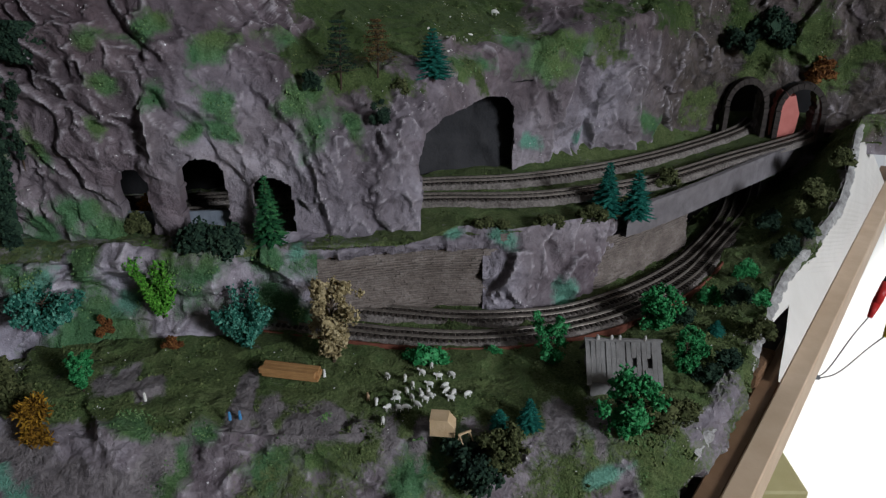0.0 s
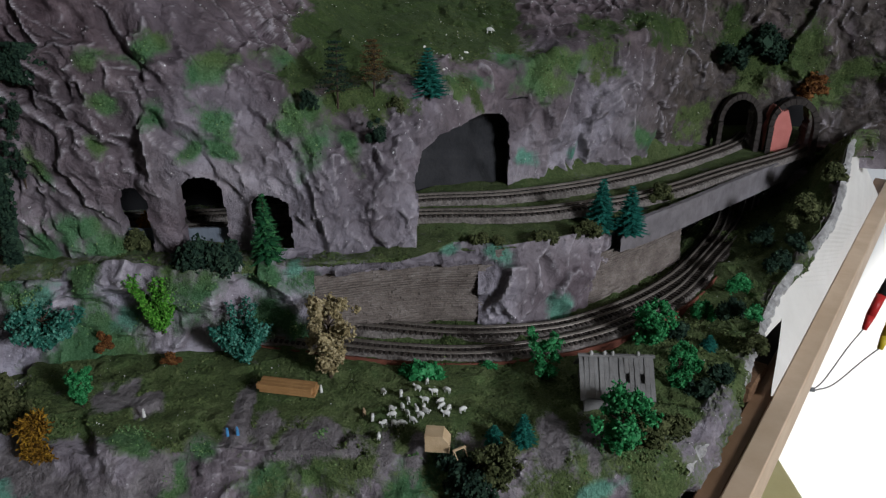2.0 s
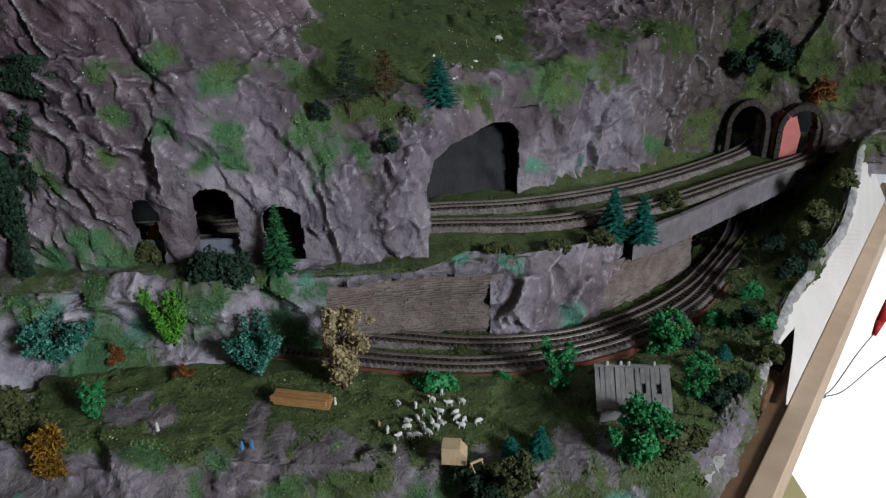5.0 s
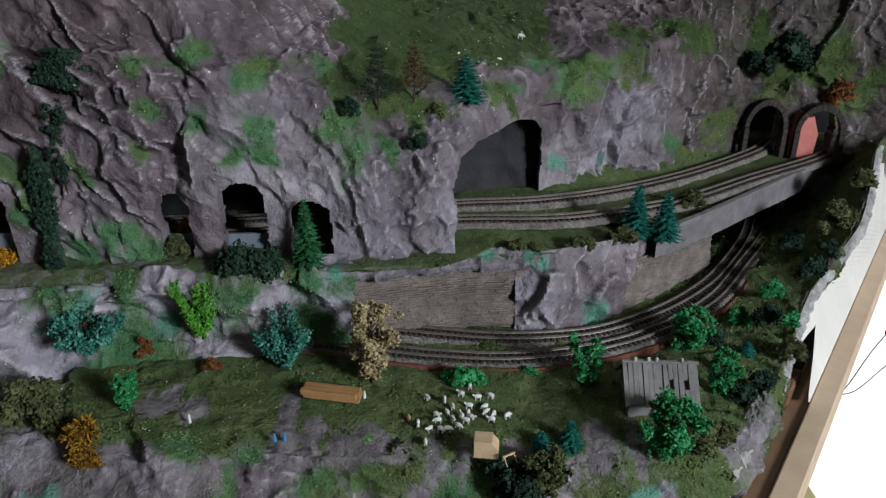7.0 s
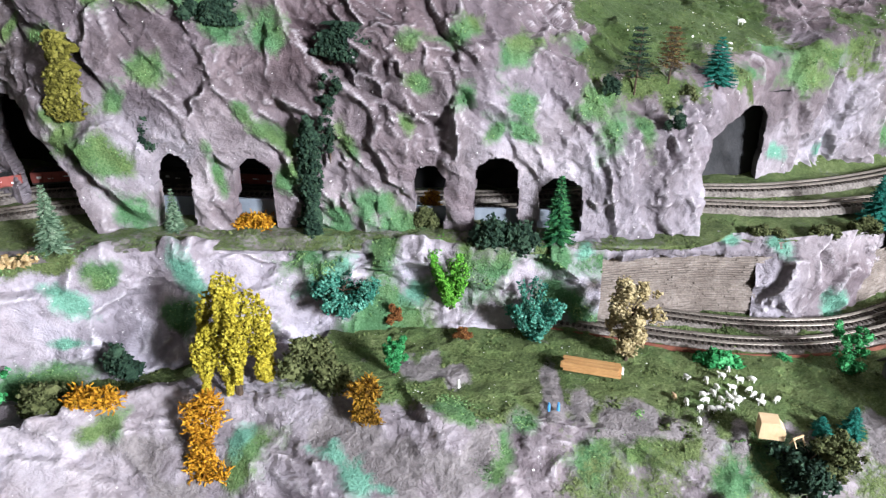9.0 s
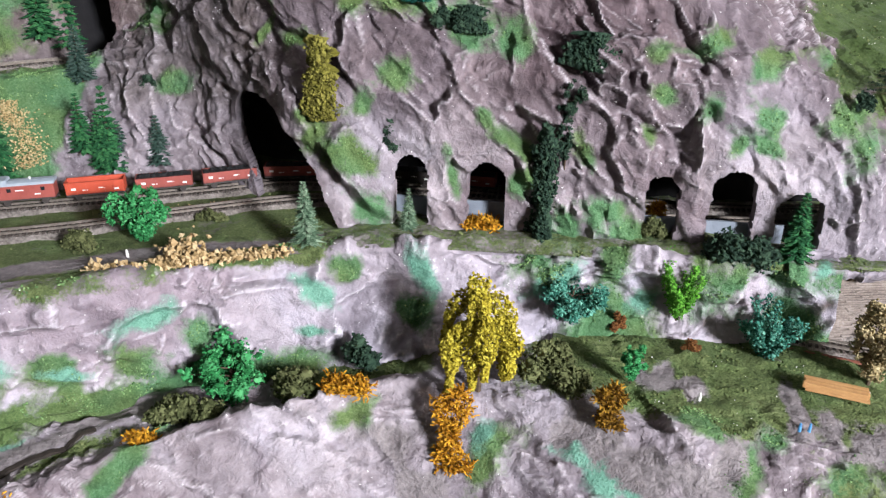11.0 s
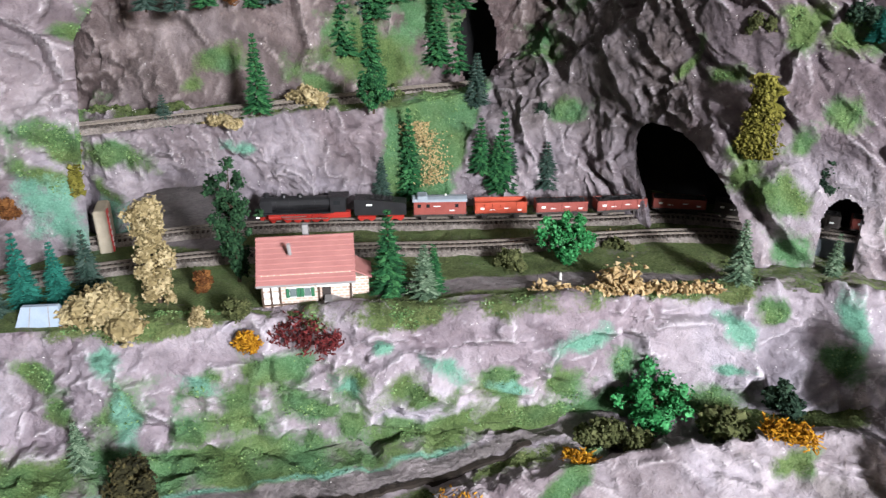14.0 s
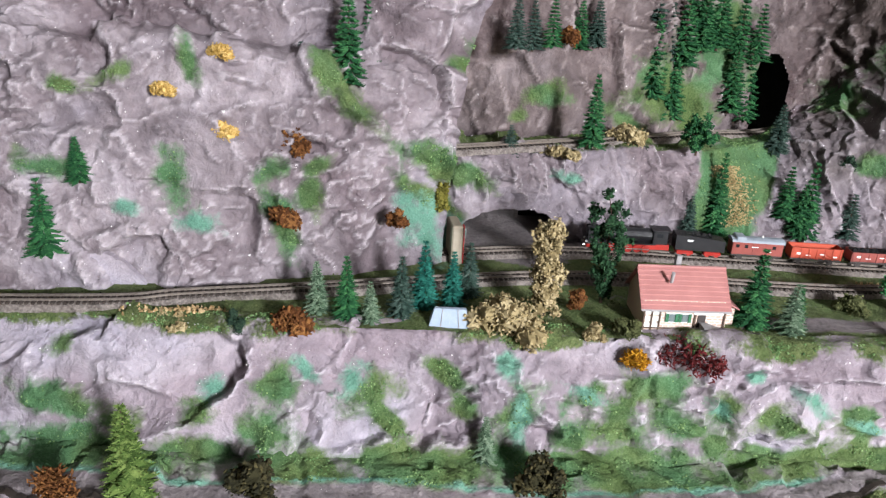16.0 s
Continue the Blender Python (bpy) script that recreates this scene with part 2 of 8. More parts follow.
def spots(P, patches, grain=38, wobble=1.25):
    """How far a place lies inside any of the patches (x, y, z, radius): 1 in the middle, 0.5 at the rim."""
    best = np.zeros(len(P))
    n = fractal(P * grain, 3, 77)
    for i, (x, y, z, r) in enumerate(patches):
        a, k = 2.4 * i + 31 * x, 1.0 + 0.45 * math.sin(5.1 * i + 40 * z)
        u, v = P[:, 0] - x, P[:, 2] - z + 0.5 * (P[:, 1] - y)
        d = np.hypot((u * math.cos(a) + v * math.sin(a)) * k, (v * math.cos(a) - u * math.sin(a)) / k) / r
        best = np.maximum(best, 1 - 0.5 * d + 0.30 * wobble * n)
    return np.clip(best, 0, 1)


def sheet(name, rows, x0, x1, step, amp, lean=0.28, size=1.0, material=ROCK, holes=(), cover=None, smooth=0.02, grain=(23, 20, 17), ends=(1.0, 1.0)):
    """One sheet of landscape that hangs between lines from its bottom or front row to its top or back row. holes: arched mouths
    (middle x, half width, spring height, crown height, lean). cover: a function that gives the shares of moss, meadow, teal and mud, and where the ground lies smooth."""
    fs = [line(r) for r in rows]
    # columns evenly spaced along the middle row
    xs = np.linspace(x0, x1, 1500)
    ym, zm = fs[len(fs) // 2](xs)
    s = np.concatenate([[0], np.cumsum(np.hypot(np.hypot(np.diff(xs), np.diff(ym)), np.diff(zm)))])
    n = int(s[-1] / step)
    xs = np.interp(np.linspace(0, s[-1], n), s, xs)
    k = max(1, int(smooth / step))
    kern = np.ones(2 * k + 1) / (2 * k + 1)

    def soft(a):
        return np.convolve(np.pad(a, k, mode="edge"), kern, "valid")
    Y, Z = zip(*[(soft(f(xs)[0]), soft(f(xs)[1])) for f in fs])
    Y, Z = np.array(Y), np.array(Z)
    span = np.hypot(np.diff(Y, axis=0), np.diff(Z, axis=0)).max(1)
    vs = []
    for j, d in enumerate(span):
        c = max(2, int(d / step))
        vs += list(j + np.arange(c) / c)
    vs.append(len(rows) - 1.0)
    vs = np.array(vs)
    m = len(vs)
    G = np.empty((m, n, 3))
    idx = np.arange(len(rows))
    for c in range(n):
        G[:, c, 1] = np.interp(vs, idx, Y[:, c])
        G[:, c, 2] = np.interp(vs, idx, Z[:, c])
    G[:, :, 0] = xs[None, :]
    # soften the bends between the rows
    for _ in range(6):
        G[1:-1, :, 1:] = 0.5 * G[1:-1, :, 1:] + 0.25 * (G[2:, :, 1:] + G[:-2, :, 1:])
    sd = np.full((m, n), 9.0)
    for cx, w, zs, zt, *skew in holes:
        power = skew[1] if len(skew) > 1 else 2.2
        H = G[:, :, 2] - zs
        X = G[:, :, 0] - cx - (skew[0] * H if skew else 0)
        above = ((np.abs(X / w) ** power + np.abs(H / (zt - zs)) ** power) ** (1 / power) - 1) * min(w, zt - zs)
        d = np.where(H < 0, np.abs(X) - w, above)
        wob = 0.0022 * grad_noise(np.stack([G[:, :, 0].ravel() * 90, np.full(m * n, cx * 50), G[:, :, 2].ravel() * 90], 1), 5).reshape(m, n)
        sd = np.minimum(sd, d + wob)
    P = G.reshape(-1, 3).copy()
    du = np.gradient(G, axis=1).reshape(-1, 3)
    dv = np.gradient(G, axis=0).reshape(-1, 3)
    nrm = np.cross(du, dv)
    nrm /= np.linalg.norm(nrm, axis=1)[:, None] + 1e-9
    a = np.interp(P[:, 0], *amp) if isinstance(amp, tuple) else np.full(len(P), amp)
    a = a * (0.4 + 0.6 * np.clip(sd.ravel() / 0.022, 0, 1))
    run = np.repeat(np.arange(m), n) * step
    a = a * (1 - (1 - ends[0]) * np.exp(-(run / 0.012) ** 2)) * (1 - (1 - ends[1]) * np.exp(-((run[-1] - run) / 0.012) ** 2))
    tags = cover(P, nrm) if cover else [np.zeros(len(P))] * 4
    calm = 1 - np.maximum(0.45 * np.clip(tags[1] * 1.6 - 0.4, 0, 1), 0.75 * np.clip(tags[3] * 1.6 - 0.4, 0, 1))
    if len(tags) > 4:
        calm = calm * (1 - 0.8 * np.clip(tags[4], 0, 1))
    H = crag(P, lean, size, grain) * a * calm
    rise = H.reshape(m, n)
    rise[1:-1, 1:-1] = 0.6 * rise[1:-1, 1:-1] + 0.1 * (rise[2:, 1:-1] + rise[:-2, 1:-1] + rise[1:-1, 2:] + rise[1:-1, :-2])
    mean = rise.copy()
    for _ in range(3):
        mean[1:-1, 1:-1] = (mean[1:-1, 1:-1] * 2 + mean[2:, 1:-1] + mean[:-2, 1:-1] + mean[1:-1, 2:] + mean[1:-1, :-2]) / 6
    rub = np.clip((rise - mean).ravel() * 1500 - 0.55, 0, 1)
    P += nrm * H[:, None]
    sdf = sd.ravel()
    q = np.arange(m * n).reshape(m, n)
    quads = np.stack([q[:-1, :-1], q[:-1, 1:], q[1:, 1:], q[1:, :-1]], -1).reshape(-1, 4)
    keep = sdf[quads].mean(1) > 0
    faces = quads[keep]
    me = bpy.data.meshes.new(name)
    me.from_pydata(P.tolist(), [], faces.tolist())
    # brown rock by the left tunnel; brown plus painted shade round the portals
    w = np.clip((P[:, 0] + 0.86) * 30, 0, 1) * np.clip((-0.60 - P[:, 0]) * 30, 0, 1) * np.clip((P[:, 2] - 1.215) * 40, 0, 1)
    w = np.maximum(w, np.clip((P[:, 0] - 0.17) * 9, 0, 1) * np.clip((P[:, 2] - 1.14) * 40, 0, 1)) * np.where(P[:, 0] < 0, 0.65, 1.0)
    # mauve paint with height, stronger to the right as painted falloff of light
    coat_shade = np.clip(0.5 + (P[:, 2] - 1.262 + 0.04 * fractal(P * 9, 3, 71)) * 14, 0, 1) * np.interp(P[:, 0], [-1.15, -1.05, -0.7, -0.5, 0.05, 0.2], [0.0, 0.2, 0.4, 0.8, 0.9, 1.0])
    for t, v in zip(("moss", "meadow", "teal", "mud", "wash_shade", "coat_shade", "rub"), list(tags[:4]) + [w, coat_shade, rub]):
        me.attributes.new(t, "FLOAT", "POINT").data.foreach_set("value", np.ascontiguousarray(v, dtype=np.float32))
    me.materials.append(material)
    if holes:
        bm = bmesh.new()
        bm.from_mesh(me)
        rim = [e for e in bm.edges if e.is_boundary and all(abs(sdf[v.index]) < 0.02 for v in e.verts)]
        bmesh.ops.smooth_vert(bm, verts=list({v for e in rim for v in e.verts}), factor=0.5, use_axis_x=True, use_axis_y=True, use_axis_z=True)
        r = bmesh.ops.extrude_edge_only(bm, edges=rim)
        for v in [g for g in r["geom"] if isinstance(g, bmesh.types.BMVert)]:
            v.co += Vector((0, 0.016, 0))
        bmesh.ops.delete(bm, geom=[v for v in bm.verts if not v.link_faces], context="VERTS")
        bm.to_mesh(me)
        bm.free()
    me.shade_smooth()
    me.set_sharp_from_angle(angle=radians(40))
    return tagged(new(name, me), kind="structure")


# patches of green and turquoise flock and of bare earth: x, y, z, radius
MOSS_FACE = [(-0.228, 0.586, 1.317, 0.0133), (-0.188, 0.602, 1.297, 0.0158), (-0.184, 0.592, 1.254, 0.0140), (-0.267, 0.579, 1.272, 0.0097), (-0.228, 0.575, 1.263, 0.0116), (-0.325, 0.568, 1.223, 0.0110), (-0.177, 0.583, 1.232, 0.0120), (-0.276, 0.567, 1.247, 0.0077), (-0.120, 0.630, 1.287, 0.0166), (-0.100, 0.578, 1.243, 0.0177), (-0.120, 0.578, 1.255, 0.0137), (-0.075, 0.585, 1.242, 0.0120), (-0.312, 0.568, 1.165, 0.0164), (-0.333, 0.566, 1.153, 0.0165), (-0.107, 0.592, 1.271, 0.0119), (0.023, 0.675, 1.270, 0.0156), (0.101, 0.750, 1.260, 0.0237), (0.072, 0.765, 1.280, 0.0224), (0.133, 0.777, 1.272, 0.0193), (0.237, 0.818, 1.181, 0.0139)]
MOSS_FRONT = [(-0.069, 0.392, 1.058, 0.0141), (0.142, 0.386, 1.053, 0.0156), (0.108, 0.395, 1.060, 0.0118), (-0.490, 0.397, 1.046, 0.0105), (-0.371, 0.397, 1.036, 0.0169), (-0.379, 0.383, 1.020, 0.0146), (-0.413, 0.387, 1.024, 0.0096), (-0.194, 0.387, 1.043, 0.0118), (-0.122, 0.389, 1.045, 0.0161), (-0.024, 0.389, 1.051, 0.0176), (-0.170, 0.407, 1.065, 0.0105), (-0.642, 0.305, 1.035, 0.0148), (-0.480, 0.399, 1.043, 0.0092), (-0.117, 0.395, 1.051, 0.0168), (0.002, 0.398, 1.058, 0.0169), (-0.086, 0.404, 1.063, 0.0136), (0.108, 0.397, 1.063, 0.0134), (0.138, 0.390, 1.060, 0.0116), (-0.216, 0.411, 1.068, 0.0137), (-0.185, 0.399, 1.058, 0.0135)]
TEAL_RIGHT = [(0.111, 0.385, 1.049, 0.0094), (-0.384, 0.405, 1.039, 0.0105), (-0.338, 0.523, 1.119, 0.0119), (-0.262, 0.535, 1.102, 0.0107), (-0.122, 0.547, 1.14, 0.0084), (0.052, 0.58, 1.14, 0.0104), (0.012, 0.58, 1.144, 0.006), (0.11, 0.579, 1.086, 0.0103), (0.093, 0.754, 1.174, 0.0088), (0.148, 0.787, 1.164, 0.0071), (-0.542, 0.467, 1.114, 0.0113), (-0.543, 0.458, 1.08, 0.0076), (-0.457, 0.517, 1.118, 0.0139), (-0.288, 0.381, 1.03, 0.015), (-0.312, 0.4, 1.04, 0.0096), (-0.797, 0.295, 1.126, 0.0063), (-0.75, 0.329, 1.098, 0.008), (-0.707, 0.335, 1.089, 0.0073), (-0.66, 0.399, 1.109, 0.0134), (-0.544, 0.464, 1.113, 0.0109), (-0.32, 0.428, 1.025, 0.0075), (-0.306, 0.414, 1.025, 0.0075), (-0.292, 0.402, 1.025, 0.0075), (-0.279, 0.39, 1.025, 0.0075), (-0.267, 0.378, 1.025, 0.0075)]
MOSS_RIGHT = [(0.253, 0.855, 1.296, 0.0301), (0.176, 0.825, 1.294, 0.0265), (0.304, 0.863, 1.176, 0.0175), (0.373, 0.876, 1.241, 0.0258), (0.313, 0.859, 1.198, 0.0173), (0.427, 0.870, 1.262, 0.0282), (0.470, 0.862, 1.230, 0.0285), (0.034, 0.681, 1.258, 0.0136), (-0.055, 0.608, 1.272, 0.0162), (-0.083, 0.603, 1.277, 0.0160), (-0.037, 0.623, 1.266, 0.0146), (0.171, 0.790, 1.270, 0.0181), (0.348, 0.883, 1.286, 0.0255)]
MOSS_GALLERY = [(-0.628, 0.613, 1.305, 0.0097), (-0.491, 0.564, 1.285, 0.0122), (-0.519, 0.561, 1.258, 0.0104), (-0.567, 0.534, 1.229, 0.0164), (-0.543, 0.535, 1.220, 0.0132), (-0.524, 0.550, 1.211, 0.0169), (-0.411, 0.568, 1.248, 0.0075), (-0.440, 0.559, 1.196, 0.0085), (-0.389, 0.574, 1.225, 0.0127), (-0.379, 0.567, 1.191, 0.0111), (-0.325, 0.568, 1.224, 0.0091), (-0.309, 0.572, 1.171, 0.0164), (-0.399, 0.592, 1.309, 0.0173), (-0.435, 0.583, 1.323, 0.0170), (-0.512, 0.549, 1.161, 0.0174), (-0.273, 0.590, 1.303, 0.0096), (-0.199, 0.572, 1.238, 0.0081), (-0.113, 0.584, 1.267, 0.0119), (-0.564, 0.545, 1.251, 0.0123)]
TEAL_LEFT = [(-0.980, 0.188, 1.126, 0.0086), (-0.800, 0.292, 1.127, 0.0069), (-1.267, 0.123, 1.204, 0.0108), (-1.321, 0.081, 1.223, 0.0077), (-1.129, 0.288, 1.193, 0.0151), (-1.039, 0.426, 1.227, 0.0075), (-1.084, 0.114, 1.107, 0.0118), (-1.178, 0.055, 1.096, 0.0104), (-1.119, 0.276, 1.177, 0.0117), (-0.817, 0.269, 1.099, 0.0096), (-0.750, 0.330, 1.101, 0.0102), (-0.917, 0.217, 1.106, 0.0086), (-1.116, 0.098, 1.115, 0.0095), (-0.958, 0.194, 1.073, 0.0120)]
MOSS_BANK = [(-0.288, 0.520, 1.148, 0.0123), (-0.343, 0.553, 1.143, 0.0130), (-0.278, 0.563, 1.154, 0.0172), (-0.143, 0.554, 1.131, 0.0148), (-0.106, 0.558, 1.123, 0.0091), (-0.145, 0.552, 1.105, 0.0092), (-0.523, 0.476, 1.137, 0.0127), (-0.457, 0.495, 1.088, 0.0159), (-0.341, 0.519, 1.128, 0.0149), (-0.292, 0.523, 1.129, 0.0148), (-0.195, 0.551, 1.122, 0.0110), (-0.863, 0.260, 1.109, 0.0156), (-0.811, 0.273, 1.101, 0.0118), (-0.766, 0.297, 1.093, 0.0143), (-0.664, 0.382, 1.069, 0.0196), (-0.622, 0.437, 1.080, 0.0119), (-0.913, 0.225, 1.104, 0.0116), (-0.886, 0.233, 1.069, 0.0167), (-0.913, 0.210, 1.068, 0.0164), (-0.833, 0.250, 1.082, 0.0228)]
MOSS_BANK_LEFT = [(-1.069, 0.119, 1.099, 0.0188), (-1.051, 0.120, 1.080, 0.0167), (-1.016, 0.146, 1.122, 0.0147), (-1.002, 0.137, 1.104, 0.0129), (-0.964, 0.193, 1.077, 0.0187), (-0.868, 0.260, 1.109, 0.0176), (-0.814, 0.269, 1.097, 0.0163), (-0.777, 0.288, 1.096, 0.0154), (-1.181, 0.037, 1.078, 0.0134), (-1.134, 0.081, 1.105, 0.0168), (-1.131, 0.051, 1.071, 0.0214), (-1.300, 0.001, 1.124, 0.0120), (-1.270, -0.031, 1.088, 0.0256), (-0.887, 0.236, 1.086, 0.0151), (-0.716, 0.331, 1.086, 0.0184)]
MOSS_MOUNTAIN = [(-1.292, 0.131, 1.242, 0.0186), (-1.212, 0.165, 1.201, 0.0177), (-1.223, 0.187, 1.249, 0.0122), (-1.199, 0.216, 1.249, 0.0095), (-1.198, 0.198, 1.224, 0.0117), (-1.349, 0.107, 1.325, 0.0117), (-1.296, 0.149, 1.347, 0.0108), (-1.373, 0.070, 1.325, 0.0088), (-1.129, 0.271, 1.229, 0.0126), (-1.123, 0.350, 1.229, 0.0188), (-1.188, 0.241, 1.322, 0.0205), (-1.377, 0.055, 1.249, 0.0145), (-1.089, 0.402, 1.345, 0.0163), (-1.114, 0.354, 1.333, 0.0089), (-0.813, 0.708, 1.311, 0.0243), (-0.759, 0.685, 1.377, 0.0239), (-0.754, 0.644, 1.244, 0.0173), (-0.947, 0.693, 1.374, 0.0300), (-0.942, 0.646, 1.344, 0.0291), (-0.497, 0.584, 1.340, 0.0161), (-0.533, 0.580, 1.351, 0.0143), (-0.592, 0.572, 1.310, 0.0131), (-0.985, 0.615, 1.30, 0.030), (-0.96, 0.645, 1.285, 0.026), (-0.90, 0.60, 1.262, 0.012), (-1.02, 0.56, 1.27, 0.018), (-0.543, 0.588, 1.360, 0.010), (-0.524, 0.588, 1.354, 0.010), (-0.505, 0.588, 1.350, 0.010), (-0.486, 0.588, 1.344, 0.010), (-0.467, 0.588, 1.339, 0.009), (-0.451, 0.588, 1.330, 0.009), (-0.435, 0.588, 1.325, 0.011), (-0.416, 0.588, 1.319, 0.011), (-0.399, 0.588, 1.314, 0.012), (-0.453, 0.588, 1.365, 0.014), (-0.427, 0.588, 1.361, 0.014)]
MUD = [(-0.148, 0.436, 1.068, 0.012), (-0.125, 0.427, 1.068, 0.013), (-0.104, 0.423, 1.068, 0.015), (-0.083, 0.419, 1.068, 0.015), (-0.062, 0.413, 1.068, 0.013), (-0.037, 0.405, 1.068, 0.012), (-0.017, 0.402, 1.068, 0.01), (-0.265, 0.477, 1.068, 0.009), (-0.247, 0.475, 1.068, 0.01), (-0.223, 0.47, 1.068, 0.009), (0.083, 0.413, 1.068, 0.0121), (0.111, 0.415, 1.069, 0.0113), (-0.293, 0.409, 1.05, 0.02), (-0.263, 0.385, 1.04, 0.022), (-0.222, 0.378, 1.04, 0.02), (-0.315, 0.425, 1.05, 0.018), (-0.2, 0.405, 1.05, 0.016), (-0.45, 0.4, 1.03, 0.02), (-0.42, 0.37, 1.01, 0.018)]
PAINT = {"moss": MOSS_FACE + MOSS_FRONT + MOSS_GALLERY + MOSS_BANK + MOSS_BANK_LEFT + MOSS_MOUNTAIN, "teal": TEAL_RIGHT + TEAL_LEFT, "mud": MUD}


def painted(P, nrm, meadow=None, mud=None):
    earth = spots(P, PAINT["mud"])
    turf = spots(P, MOSS_RIGHT)
    meadow = turf if meadow is None else np.maximum(meadow, turf)
    return [spots(P, PAINT["moss"]), np.minimum(meadow, 1.0 - 0.75 * np.clip(earth * 2 - 0.6, 0, 1)), spots(P, PAINT["teal"]), earth if mud is None else np.maximum(mud, earth)]


LEVEL = 1.148    # upper tracks and the ledge they run on
MEADOW = 1.072   # lower tracks and the pasture

LEDGE = [(-1.7, -0.22, LEVEL), (-1.29, 0.02, LEVEL), (-1.19, 0.063, LEVEL), (-1.067, 0.148, LEVEL), (-0.94, 0.224, LEVEL), (-0.86, 0.279, LEVEL), (-0.775, 0.32, LEVEL), (-0.69, 0.38, LEVEL),
         (-0.625, 0.43, LEVEL), (-0.55, 0.48, LEVEL - 0.004), (-0.49, 0.51, LEVEL - 0.006), (-0.393, 0.525, LEVEL - 0.008), (-0.295, 0.535, LEVEL - 0.008), (-0.2, 0.535, LEVEL - 0.008), (-0.125, 0.545, LEVEL - 0.006),
         (-0.008, 0.58, LEVEL - 0.006), (0.047, 0.584, LEVEL - 0.006), (0.104, 0.598, LEVEL - 0.006), (0.166, 0.624, LEVEL - 0.006), (0.24, 0.681, LEVEL - 0.004), (0.326, 0.758, LEVEL), (0.43, 0.85, LEVEL), (0.52, 0.93, LEVEL)]
FACE = [(-1.12, 0.335, 1.13), (-1.05, 0.42, 1.13), (-0.97, 0.48, 1.13), (-0.9, 0.525, 1.13), (-0.8, 0.585, 1.13), (-0.72, 0.62, 1.13), (-0.66, 0.605, 1.13), (-0.575, 0.522, 1.13), (-0.55, 0.512, 1.13), (-0.5, 0.54, 1.13), (-0.42, 0.558, 1.13),
        (-0.3, 0.566, 1.13), (-0.19, 0.566, 1.13), (-0.1, 0.562, 1.13), (-0.018, 0.572, 1.13), (0.01, 0.605, 1.13), (0.062, 0.735, 1.13), (0.13, 0.772, 1.13), (0.22, 0.81, 1.13), (0.29, 0.86, 1.13), (0.34, 0.885, 1.13), (0.47, 0.865, 1.13), (0.56, 0.84, 1.13)]
SPRING = [(-1.12, 0.34, 1.21), (-1.05, 0.425, 1.21), (-0.97, 0.485, 1.21), (-0.93, 0.512, 1.21), (-0.84, 0.585, 1.21), (-0.72, 0.635, 1.22), (-0.66, 0.603, 1.235), (-0.585, 0.54, 1.235), (-0.5, 0.553, 1.235), (-0.42, 0.562, 1.23),
          (-0.3, 0.566, 1.23), (-0.19, 0.566, 1.23), (-0.1, 0.572, 1.225), (-0.018, 0.595, 1.225), (0.01, 0.625, 1.225), (0.062, 0.726, 1.225), (0.13, 0.766, 1.225), (0.22, 0.80, 1.225), (0.29, 0.865, 1.225), (0.34, 0.88, 1.22), (0.47, 0.86, 1.22), (0.56, 0.83, 1.22)]
CREST = [(-1.12, 0.35, 1.25), (-1.05, 0.415, 1.253), (-0.98, 0.508, 1.253), (-0.92, 0.535, 1.253), (-0.85, 0.66, 1.26), (-0.74, 0.655, 1.30), (-0.66, 0.61, 1.31), (-0.585, 0.575, 1.31), (-0.5, 0.575, 1.31), (-0.42, 0.58, 1.31),
         (-0.3, 0.582, 1.31), (-0.21, 0.585, 1.30), (-0.13, 0.60, 1.278), (-0.07, 0.62, 1.277), (0.0, 0.645, 1.268), (0.062, 0.728, 1.268), (0.13, 0.772, 1.285), (0.22, 0.81, 1.292), (0.29, 0.88, 1.29), (0.34, 0.885, 1.285), (0.47, 0.855, 1.285), (0.56, 0.82, 1.27)]
PEAK = [(-1.12, 0.42, 1.256), (-1.05, 0.53, 1.256), (-0.98, 0.575, 1.256), (-0.92, 0.66, 1.258), (-0.875, 0.70, 1.259), (-0.845, 0.725, 1.30), (-0.74, 0.70, 1.40), (-0.66, 0.66, 1.46), (-0.585, 0.62, 1.5), (-0.5, 0.61, 1.5), (-0.42, 0.61, 1.5),
        (-0.3, 0.62, 1.48), (-0.22, 0.66, 1.46), (-0.15, 0.85, 1.40), (-0.07, 0.95, 1.345), (0.0, 0.97, 1.34), (0.062, 0.97, 1.34), (0.13, 0.97, 1.345), (0.22, 0.97, 1.36), (0.29, 0.94, 1.42), (0.34, 0.93, 1.46), (0.47, 0.90, 1.46), (0.56, 0.86, 1.42)]

MOUTHS = [(-0.611, 0.051, 1.19, 1.253, -0.5), (-0.478, 0.0155, 1.194, 1.214), (-0.410, 0.0175, 1.188, 1.209), (-0.256, 0.0135, 1.193, 1.208), (-0.198, 0.0185, 1.195, 1.218), (-0.143, 0.018, 1.182, 1.2),
          (0.026, 0.046, 1.195, 1.237, 0.0, 3.0), (0.362, 0.022, 1.19, 1.214), (0.423, 0.024, 1.19, 1.214), (-1.083, 0.036, 1.172, 1.19)]


